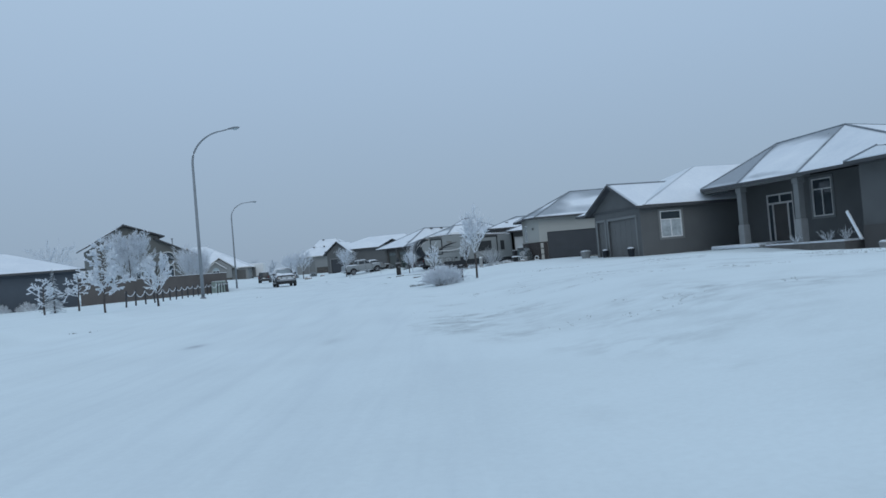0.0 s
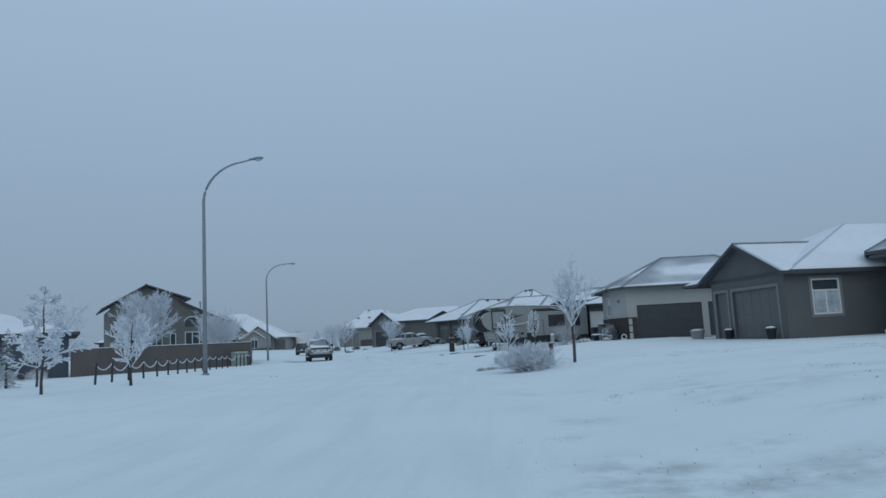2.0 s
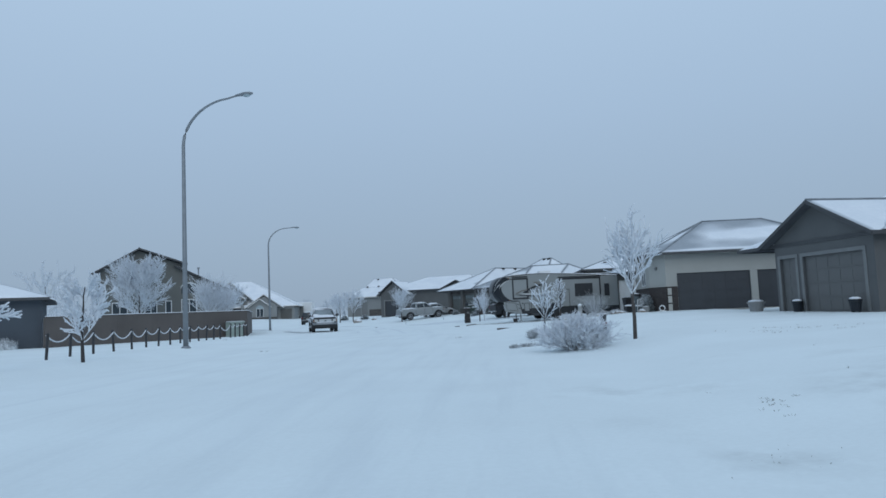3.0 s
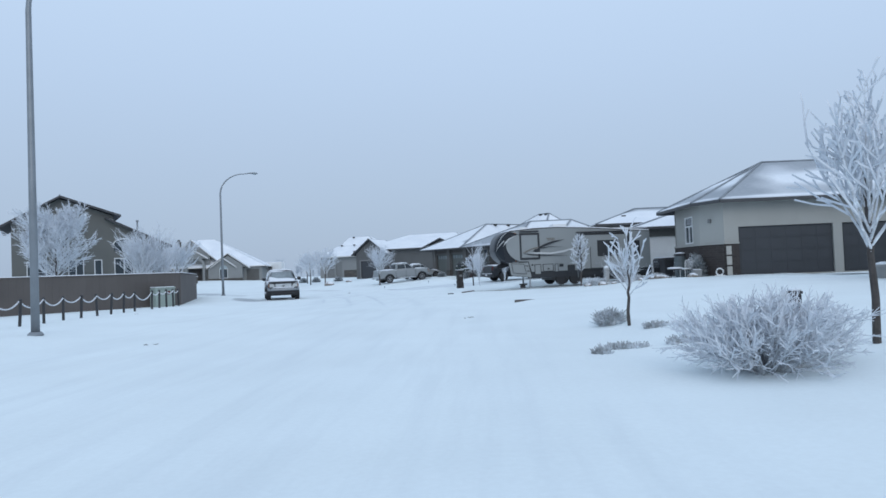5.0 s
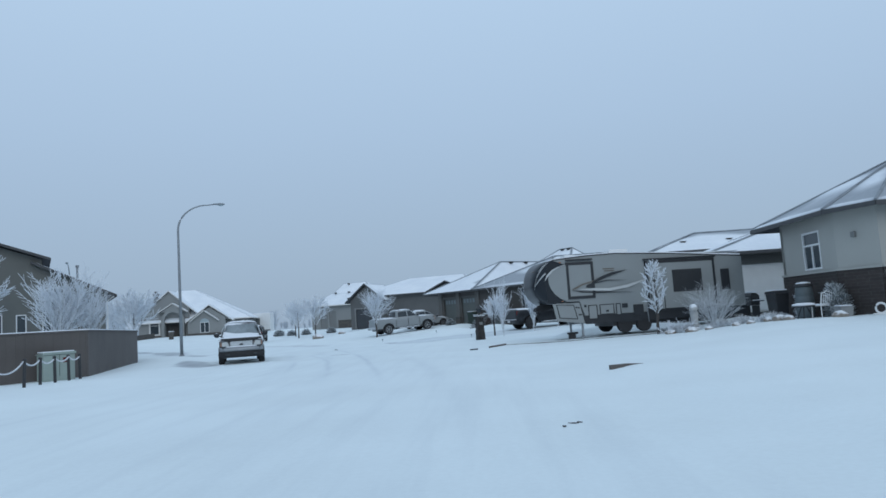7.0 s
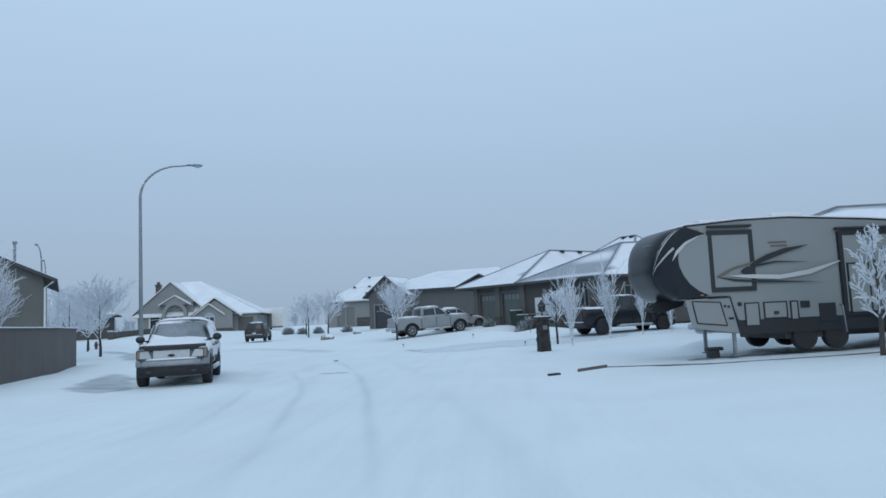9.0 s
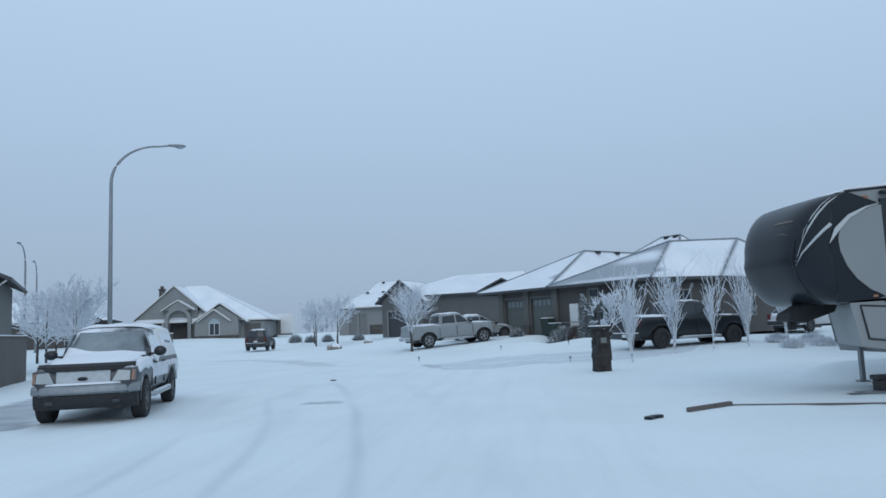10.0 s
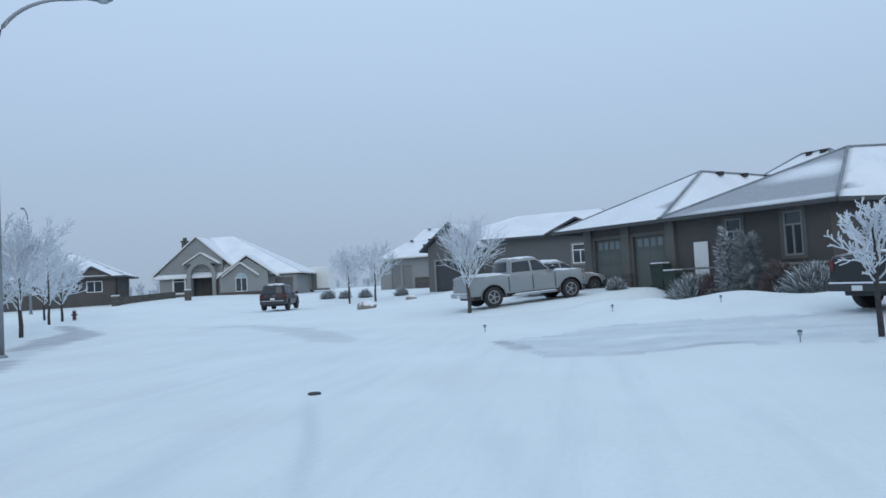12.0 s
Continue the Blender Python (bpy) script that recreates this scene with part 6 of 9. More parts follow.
def suv(m, label, paint, snowy=True, category="car", h=1.75, boxy=True, pane=AUTO_GLASS):
    v = root("suv" if boxy else "car", m, label, category)
    hw, rear, tail, nose = 0.94, -2.75, -3.65, 0.88
    belt = 1.08 if boxy else 0.98
    top = ((tail, belt - 0.28), (tail + 0.03, belt - 0.06), (tail + 0.12, belt), (-0.5, belt), (-0.3, belt - 0.02), (0.3, belt - 0.09), (0.65, belt - 0.17), (nose - 0.1, belt - 0.26), (nose - 0.03, belt - 0.34), (nose, belt - 0.46))
    lower_body(v, tail, nose, hw, 0.4, top, (0.0, rear), 0.44, paint, 0.2, 0.08)
    slab(v, "underbody", tail + 0.2, 0.65, -hw + 0.25, hw - 0.25, 0.28, 0.85, PLASTIC, 0.02)
    cab = Cab(hw - 0.05, 0.19 if boxy else 0.25, belt - 0.01, h, -0.42, -1.25 if boxy else -1.5, tail + 0.05, tail + (0.3 if boxy else 0.95))
    cab.build(v, paint)
    cab.glass(v, 1, AUTO_GLASS, "windscreen", belt + 0.04, h - 0.09)
    cab.glass(v, -1, AUTO_GLASS, "rear_window", belt + 0.06, h - 0.1)
    g0, g1 = belt + 0.05, h - 0.11
    side_glass(v, [(-0.78 if boxy else -0.86, g0), (-1.75, g0), (-1.75, g1), (-1.3 if boxy else -1.54, g1)], cab.sh, pane)
    if boxy:
        side_glass(v, [(-1.83, g0), (-2.7, g0), (-2.7, g1), (-1.83, g1)], cab.sh, pane)
        side_glass(v, [(-2.78, g0), (tail + 0.3, g0), (tail + 0.45, g1 - 0.05), (-2.78, g1)], cab.sh, pane)
    else:
        side_glass(v, [(-1.83, g0), (-2.75, g0), (-2.62, g1), (-1.83, g1)], cab.sh, pane)
        side_glass(v, [(-2.83, g0), (tail + 0.5, g0 + 0.04), (tail + 0.72, g0 + 0.2), (-2.7, g1 - 0.03)], cab.sh, pane)
    for s in (1, -1):
        slab(v, "tail_light", tail - 0.012, tail + 0.12, s * 0.78 - 0.08, s * 0.78 + 0.1, belt - 0.28, belt + 0.02, RED_LENS, 0.015)
        slab(v, "headlight", 0.66, nose - 0.06, s * 0.66 - 0.16, s * 0.66 + 0.15, belt - 0.42, belt - 0.27, LAMP_CLEAR, 0.03)
        if boxy:
            slab(v, "roof_rail", tail + 0.7, -1.5, s * 0.62 - 0.02, s * 0.62 + 0.02, h + 0.0, h + 0.05, BLACK, 0.01)
    slab(v, "rear_bumper", tail - 0.1, tail + 0.1, -0.86, 0.86, 0.42, 0.64, PLASTIC, 0.05)
    slab(v, "bumper_snow", tail - 0.09, tail - 0.014, -0.8, 0.8, 0.642, 0.67, SNOW, 0.01)
    part("front_bumper", bowed([(0.5, 0.34), (0.88, 0.36), (0.92, 0.44), (0.9, 0.56), (0.5, 0.58)], hw - 0.02, 0.22), PLASTIC, v, bevel=0.02)
    slab(v, "number_plate", tail - 0.03, tail - 0.014, -0.15, 0.15, 0.72, 0.84, WHITE, 0)
    mirrors(v, -0.68, hw - 0.06, belt + 0.08)
    drift(v, "roof_snow", tail + (0.5 if boxy else 1.1), -1.35 if boxy else -1.6, 0.62 if boxy else 0.55, lambda x: h + 0.02, lambda x, t: 0.07, "", 4.0)
    if snowy:
        drift(v, "bonnet_snow", -0.38, 0.6, 0.8, lambda x: line(top, x) + 0.012, lambda x, t: 0.05, "", 6.0)
    for x in (0.0, rear):
        for y in (0.82, -0.82):
            wheel(v, x, y, 0.36)
    return v


def heading(x, y, z, fx, fy):
    return rot(x, y, z, math.degrees(math.atan2(fy, fx)))


pickup(heading(-9.37, 73.5, 0.0, 0.32, -0.95), "older silver-grey pickup truck with canopy, caked in snow at the kerb", GREY_PAINT, canopy=True, snowy=True, crew=False, screen=FROST_GLASS, modern=False)
pickup(heading(-3.66, 105.05, 0.55, 0.857, 0.515) @ Matrix.Rotation(radians(-2.6), 4, "Y"), "pearl white crew-cab pickup truck parked on a sloping drive", WHITE_PAINT, snowy=False)
pickup(heading(7.75, 92.88, 0.34, 0.9, 0.436), "black pickup truck behind a row of rimed saplings", BLACK_PAINT, snowy=False, cab_back=-3.05)
suv(heading(-23.9, 122.8, 0.2, -0.165, 0.986), "dark sport utility vehicle with snowy roof, parked nose in", BLACK_PAINT)
suv(heading(-2.5, 109.6, 0.66, 0.857, 0.515), "silver car parked behind the white pickup truck", WHITE_PAINT, category="car", h=1.6, boxy=False)
suv(heading(15.4, 101.2, 0.55, 0.777, 0.63), "white car dusted with snow beyond the rimed saplings", SNOWY_PAINT, category="car", h=1.55, boxy=False, pane=MISTED_GLASS)


# -- fifth-wheel trailer --
def trailer():
    v = root("travel_trailer", rot(5.3, 72.6, 0.27, 12), "tan and charcoal fifth-wheel travel trailer on jacks, unhitched", "travel trailer")
    w = 2.44
    hull = [(-0.62, 1.5), (-0.42, 1.47), (0.5, 1.46), (0.8, 0.5), (8.3, 0.5), (8.3, 3.08), (4.6, 3.36), (2.3, 3.47), (0.9, 3.43), (-0.6, 3.3)]
    bm = bmesh.new()
    prism(bm, hull, 0, w, "y")
    part("body", bm, RV_TAN, v, bevel=0.05)
    # moulded front cap, rounded in plan
    prof = [(-0.6 + 0.86 * math.cos(t) * (1.0 if math.sin(t) < 0 else 0.95), 2.36 + 0.96 * math.sin(t)) for t in [radians(270 - 10 * i) for i in range(19)]] + [(-0.7, 3.1), (-0.72, 2.4), (-0.68, 1.7)]
    arc = 19
    bm = bmesh.new()
    rows = []
    for i in range(21):
        y = -0.03 + (w + 0.06) * (0.5 - 0.5 * math.cos(math.pi * i / 20))
        sq = 1 - 0.5 * abs(2 * y / w - 1) ** 5
        rows.append([bm.verts.new((-0.6 + (x + 0.6) * (sq if k < arc else 1.0), y, 2.36 + (z - 2.36) * (1 if k >= arc else 0.94 + 0.06 * sq))) for k, (x, z) in enumerate(prof)])
    n = len(prof)
    for a, b in zip(rows, rows[1:]):
        for i in range(n):
            bm.faces.new((a[i], a[(i + 1) % n], b[(i + 1) % n], b[i]))
    bm.faces.new(rows[0][::-1])
    bm.faces.new(rows[-1])
    cap = part("front_cap", bm, RV_DARK, v, "dark charcoal moulded front cap", smooth=True)

    def on_cap(deg, y):
        t = radians(deg)
        sq = 1 - 0.5 * abs(2 * y / w - 1) ** 5
        return (-0.6 + 0.86 * math.cos(t) * (1.0 if math.sin(t) < 0 else 0.95) * sq, y, 2.36 + 0.96 * math.sin(t) * (0.94 + 0.06 * sq))

    # painted strokes, a moulded ridge and a lettering bar follow the curve of the cap
    for name, pts, rad, mt in (("stroke", ((192, 0.36), (175, 0.27), (158, 0.19), (142, 0.12), (126, 0.06), (112, 0.0)), (0.004, 0.010, 0.016, 0.018, 0.014, 0.006), SWOOSH),
                               ("stroke", ((176, 0.27), (160, 0.24), (144, 0.18), (128, 0.13), (114, 0.08)), (0.004, 0.008, 0.010, 0.008, 0.004), SWOOSH),
                               ("stroke", ((196, 0.37), (184, 0.24), (172, 0.12), (162, 0.03), (155, -0.03)), (0.004, 0.012, 0.022, 0.028, 0.03), SWOOSH),
                               ("ridge", ((150, 0.3), (170, 0.38), (190, 0.42), (210, 0.44), (230, 0.46), (250, 0.52), (264, 0.62)), (0.008, 0.016, 0.022, 0.024, 0.024, 0.02, 0.01), RV_DARK),
                               ("lettering_bar", ((147, 0.5), (147, 0.65), (147, 0.8), (147, 1.0)), (0.02, 0.024, 0.024, 0.02), TAUPE_DECAL),
                               ("lettering_bar", ((163, 0.55), (160, 0.75), (164, 0.95)), (0.005, 0.009, 0.005), TAUPE_DECAL)):
        bm = bmesh.new()
        tube(bm, [on_cap(a, y) for a, y in pts], rad, 8)
        part(name, bm, mt, cap, smooth=True)
    # dark side sweep of the cap, tan bulge left free
    bm = bmesh.new()
    prism(bm, [(-0.95, 1.43), (-0.2, 1.47), (0.02, 1.56), (-0.3, 1.72), (-0.55, 2.05), (-0.6, 2.45), (-0.5, 2.8), (-0.05, 3.1), (-0.6, 3.3), (-0.85, 3.1), (-0.98, 2.4), (-0.9, 1.7)], -0.036, -0.004, "y")
    part("cap_side", bm, RV_DARK, v)
    bm = bmesh.new()
    prism(bm, [(0.0, 3.06), (-0.12, 3.05), (-0.42, 2.95), (-0.66, 2.8), (-0.79, 2.64), (-0.83, 2.48), (-0.81, 2.28), (-0.72, 2.05), (-0.56, 1.82), (-0.33, 1.63), (-0.07, 1.51), (0.0, 1.5)], -0.05, -0.037, "y")
    part("bulge_panel", bm, RV_TAN, v, "tan panel rounded into the dark cap")
    for pts, mt in (([(-1.0, 2.42), (-0.88, 2.68), (-0.62, 2.9), (-0.3, 3.03), (0.0, 3.1), (-0.3, 3.0), (-0.6, 2.84), (-0.82, 2.62)], SWOOSH),
                    ([(1.14, 2.29), (1.57, 2.5), (2.07, 2.65), (2.8, 2.73), (2.21, 2.56), (1.65, 2.38), (1.24, 2.23)], RV_BLACK), ([(1.16, 2.24), (1.84, 2.33), (2.75, 2.27), (1.84, 2.29), (1.14, 2.18)], RV_BLACK),
                    ([(0.17, 1.98), (0.4, 2.1), (0.66, 2.21), (1.21, 2.34), (1.25, 2.29), (0.7, 2.16), (0.36, 2.0)], TAUPE_DECAL), ([(0.17, 1.97), (0.73, 1.89), (1.4, 1.84), (3.1, 1.74), (1.4, 1.78), (0.63, 1.84)], RV_BLACK),
                    ([(0.82, 2.07), (0.9, 2.15), (1.0, 2.2), (1.33, 2.26), (1.22, 2.15), (1.24, 2.01), (0.98, 2.0)], RV_BLACK), ([(0.45, 1.985), (0.85, 2.0), (1.21, 2.0), (1.91, 1.96), (2.71, 2.07), (3.86, 2.33), (2.75, 1.95), (1.9, 1.85), (1.12, 1.9)], SWOOSH),
                    ([(4.4, 1.42), (5.3, 1.9), (5.5, 1.5)], TAUPE_DECAL), ([(5.3, 1.5), (5.7, 1.8), (5.9, 1.5)], RV_BLACK)):
        bm = bmesh.new()
        prism(bm, pts, -0.058 - 0.0015 * len(pts), -0.052, "y")
        part("decal", bm, mt, v)
    for z, a, b in ((2.79, 1.68, 2.2), (2.7, 1.74, 2.2)):
        slab(v, "lettering_bar", a, b, -0.012, -0.004, z, z + 0.05, TAUPE_DECAL, 0)
    
    def framed(name, x0, x1, z0, z1, t, inner, depth=0.06):
        bm = bmesh.new()
        for a, b, c, d in ((x0, x1, z0, z0 + t), (x0, x1, z1 - t, z1), (x0, x0 + t, z0 + t, z1 - t), (x1 - t, x1, z0 + t, z1 - t)):
            box(bm, a, b, -depth, -0.003, c, d)
        f = part(name, bm, RV_BLACK, v, bevel=0.006)
        part("panel", cube(x0 + t, x1 - t, -depth + 0.012, -0.003, z0 + t, z1 - t), inner, f)
        return f

    framed("slide_out", 0.0, 1.24, 1.58, 3.17, 0.12, RV_TAN, 0.05)
    framed("slide_out", 3.62, 6.9, 0.82, 3.04, 0.11, RV_TAN, 0.09)
    slab(v, "awning", 0.0, 1.2, -0.14, -0.02, 3.24, 3.3, RV_BLACK, 0.02)
    slab(v, "awning", 3.55, 6.95, -0.16, -0.02, 3.08, 3.15, RV_BLACK, 0.02)
    for x0, x1, z0, z1, dep in ((4.85, 6.25, 1.62, 2.6, 0.098), (7.2, 7.6, 1.6, 2.52, 0.05)):
        part("window", cube(x0, x1, -dep, -0.003, z0, z1), RV_BLACK, v, "dark tinted window", bevel=0.02)
    framed("entry_door", 3.78, 4.4, 0.88, 2.2, 0.035, RV_TAN, 0.12)
    for x0, x1, z0, z1 in ((0.88, 1.28, 0.67, 1.28), (1.4, 2.05, 0.84, 1.28), (2.14, 2.36, 0.78, 1.28)):
        framed("hatch", x0, x1, z0, z1, 0.03, RV_TAN, 0.03)
    slab(v, "vent_grille", 2.43, 2.68, -0.035, -0.003, 1.08, 1.26, RV_BLACK, 0.01)
    slab(v, "vent_grille", 2.94, 3.4, -0.035, -0.003, 0.7, 1.18, RV_BLACK, 0.01)
    slab(v, "port", 0.7, 0.8, -0.03, -0.003, 1.2, 1.3, RV_BLACK, 0.01)
    slab(v, "latch", 1.67, 1.79, -0.06, -0.031, 0.95, 1.03, BLACK, 0.01)
    bm = bmesh.new()
    prism(bm, [(0.72, 0.47), (8.31, 0.47), (8.31, 0.84), (0.64, 0.84)], -0.012, -0.004, "y")
    part("skirt_panel", bm, RV_BLACK, v, "dark lower skirt panel")
    # front storage under the overhang
    bm = bmesh.new()
    for p in prism(bm, [(-0.72, 1.42), (0.5, 1.45), (0.7, 0.5), (-0.58, 0.68)], -0.02, w + 0.02, "y"):
        if p.co.y > 1 and p.co.x < 0:
            p.co.x += 1.25
    part("front_locker", bm, RV_TAN, v, bevel=0.03)
    bm = bmesh.new()
    prism(bm, [(-0.52, 1.35), (0.2, 1.3), (0.34, 0.74), (-0.42, 0.83)], -0.034, -0.021, "y")
    hatch = part("locker_hatch", bm, RV_TAN, v, bevel=0.006)
    bm = bmesh.new()
    for a, b in (((-0.54, 1.37), (0.22, 1.32)), ((0.22, 1.32), (0.36, 0.72)), ((0.36, 0.72), (-0.44, 0.81)), ((-0.44, 0.81), (-0.54, 1.37)), ((0.5, 1.44), (0.7, 0.5)), ((0.5, 1.44), (-0.1, 1.43))):
        tube(bm, [(a[0], -0.03, a[1]), (b[0], -0.03, b[1])], 0.014, 6)
    part("hatch_seal", bm, RV_BLACK, hatch)
    for x, z in ((0.34, 1.22), (0.44, 1.2), (0.45, 0.9), (0.52, 0.9)):
        slab(v, "outlet_cover", x - 0.03, x + 0.03, -0.045, -0.021, z - 0.03, z + 0.03, RV_BLACK, 0.01)
    bm = bmesh.new()
    tube(bm, [(-0.6, -0.004, 3.31), (0.9, -0.004, 3.43), (2.3, -0.004, 3.47), (4.6, -0.004, 3.36), (8.3, -0.004, 3.08)], 0.022, 6)
    part("roof_trim", bm, RV_BLACK, v)
    for y in (0.12, w - 0.75):
        slab(v, "landing_leg", 0.56, 0.64, y - 0.04, y + 0.04, -0.03, 0.6, STEEL, 0.01)
        slab(v, "leg_foot", 0.5, 0.7, y - 0.08, y + 0.08, -0.06, -0.03, STEEL, 0.0)
    # hitch under the cap
    bm = bmesh.new()
    prism(bm, [(-1.2, 1.16), (-0.9, 1.1), (-0.3, 1.28), (-0.2, 1.47), (-0.8, 1.46), (-1.16, 1.28)], w / 2 - 0.22, w / 2 + 0.22, "y")
    box(bm, -1.08, -0.96, w / 2 - 0.06, w / 2 + 0.06, 0.98, 1.12)
    part("hitch", bm, RUBBER, v, "black hitch frame under the overhang", bevel=0.02)
    slab(v, "roof_snow", -0.6, 8.2, 0.05, w - 0.05, 3.3, 3.34, SNOW, 0.01)
    bm = bmesh.new()
    prism(bm, [(-0.7, 3.3), (8.28, 3.09), (8.28, 3.18), (4.6, 3.43), (2.3, 3.53), (0.9, 3.5), (-0.5, 3.38)], 0.05, w - 0.05, "y")
    part("roof_snow", bm, SNOW, v, bevel=0.02)
    slab(v, "air_conditioner", 2.4, 3.3, w / 2 - 0.35, w / 2 + 0.35, 3.5, 3.72, WHITE, 0.05)
    slab(v, "roof_hatch", 0.3, 0.8, w / 2 - 0.3, w / 2 + 0.3, 3.44, 3.58, WHITE, 0.04)
    slab(v, "clearance_light", -0.3, -0.2, -0.02, 0.0, 3.16, 3.22, AMBER, 0)
    slab(v, "side_marker", -0.3, -0.22, -0.05, -0.036, 1.5, 1.54, AMBER, 0)
    for x in (2.52, 3.4):
        for y in (0.12, w - 0.12):
            side = 1 if y > 1 else -1
            wheel(v, x, y, 0.345, 0.22)
    bm = bmesh.new()
    tube(bm, [(3.5, -0.06, 1.12), (3.5, -0.16, 1.1), (3.53, -0.2, 0.4)], 0.022, 8)
    part("grab_rail", bm, STEEL, v, "pale folded step rail", smooth=True)
    bm = bmesh.new()
    box(bm, 2.0, 3.6, 0.1, w - 0.1, 0.3, 0.5)
    part("axle_frame", bm, PLASTIC, v)
    part("undercarriage", cube(2.0, 8.0, 0.6, w - 0.3, 0.3, 0.49), PLASTIC, v)


trailer()

# ---- trees and shrubs, all in hoarfrost ----
BROWN_TWIG = mat("brown_twig", (0.115, 0.092, 0.088), 0.9, 0.3, 6, 40, 0.3, 0.01, frost=0.2)


def twig(vs, fs, p0, p1, r0, r1, n=3):
    d = (p1 - p0)
    if d.length < 1e-4:
        return
    d.normalize()
    a = d.cross((0, 0, 1) if abs(d.z) < 0.9 else (1, 0, 0)).normalized()
    b = d.cross(a)
    k = len(vs)
    for p, r in ((p0, r0), (p1, r1)):
        for i in range(n):
            t = 2 * math.pi * i / n
            vs.append(p + r * (math.cos(t) * a + math.sin(t) * b))
    for i in range(n):
        j = (i + 1) % n
        fs.append((k + i, k + j, k + n + j, k + n + i))
    fs.append(tuple(range(k + n, k + 2 * n)))


def limb(pts, rad, n=5):
    """A bent tapering limb with shared rings: its points and faces."""
    vs, fs = [], []
    for i, p in enumerate(pts):
        d = (pts[min(i + 1, len(pts) - 1)] - pts[max(i - 1, 0)]).normalized()
        a = d.cross((0, 0, 1) if abs(d.z) < 0.9 else (1, 0, 0)).normalized()
        b = d.cross(a)
        vs += [p + rad[i] * (math.cos(2 * math.pi * k / n) * a + math.sin(2 * math.pi * k / n) * b) for k in range(n)]
    for i in range(len(pts) - 1):
        for k in range(n):
            j = (k + 1) % n
            fs.append((i * n + k, i * n + j, i * n + n + j, i * n + n + k))
    fs.append(tuple(range(len(vs) - n, len(vs))))
    return vs, fs


class Grower:
    def __init__(self, seed):
        self.r = random.Random(seed)
        self.trunk, self.limbs, self.crown = ([], []), [], ([], [])

    def turn(self, d, lean, around=None):
        r = self.r
        a = d.cross((0, 0, 1) if abs(d.z) < 0.95 else (1, 0, 0)).normalized()
        b = d.cross(a)
        t = r.uniform(0, 2 * math.pi) if around is None else around
        return (d * math.cos(lean) + (a * math.cos(t) + b * math.sin(t)) * math.sin(lean)).normalized()

    def branch(self, p, d, length, radius, level, up, kids, spread, frost, segs=4):
        """One branch and its offspring; up: pull to the light; frost: thickness of the rime."""
        r = self.r
        out = self.crown
        step = length / segs
        pts = [p]
        for i in range(segs):
            d = (d + Vector((r.uniform(-1, 1), r.uniform(-1, 1), r.uniform(-0.6, 0.6))) * 0.14 + Vector((0, 0, up))).normalized()
            pts.append(pts[-1] + d * step)
        if level <= 1:
            self.limbs.append(limb(pts, [radius * (1 - 0.7 * i / segs) for i in range(segs + 1)]))
        for i in range(segs):
            a, b = radius * (1 - 0.7 * i / segs), radius * (1 - 0.7 * (i + 1) / segs)
            if level >= 2:
                a, b = a * 0.6 + frost, b * 0.6 + frost
            if level >= 2:
                twig(out[0], out[1], pts[i], pts[i + 1], a, b, 3)
            else:
                off = Vector((0, 0, a * 0.7))
                twig(self.crown[0], self.crown[1], pts[i] + off, pts[i + 1] + off, a * 0.62 + frost * 0.4, b * 0.62 + frost * 0.4, 3)
        if level < 3:
            n = kids[min(level, len(kids) - 1)]
            for k in range(n):
                t = 0.25 + 0.75 * (k + r.random()) / n
                i = min(segs - 1, int(t * segs))
                q = pts[i].lerp(pts[i + 1], t * segs - i)
                dd = self.turn((pts[i + 1] - pts[i]).normalized(), radians(r.uniform(*spread)))
                self.branch(q, dd, length * r.uniform(0.32, 0.55) * (1.15 - 0.5 * t), max(radius * 0.5, 0.004), level + 1, up, kids, spread, frost, 3 if level == 0 else 2)

    def made(self, name, m, label, category, group, bark=BARK, crown=RIME):
        ob = root(name, m, label, category, group)
        if self.trunk[0]:
            listed("trunk", self.trunk[0], self.trunk[1], bark, ob)
        if len(self.limbs) <= 40:
            for vs, fs in self.limbs:
                listed("limb", vs, fs, RIME_DARK, ob)
        else:
            vs, fs = [], []
            for a, b in self.limbs:
                k = len(vs)
                vs += a
                fs += [tuple(i + k for i in f) for f in b]
            tagged(listed("stem_clump", vs, fs, RIME_DARK, ob), kind="stuff")
        if self.crown[0]:
            listed("crown", self.crown[0], self.crown[1], crown, ob)
        return ob


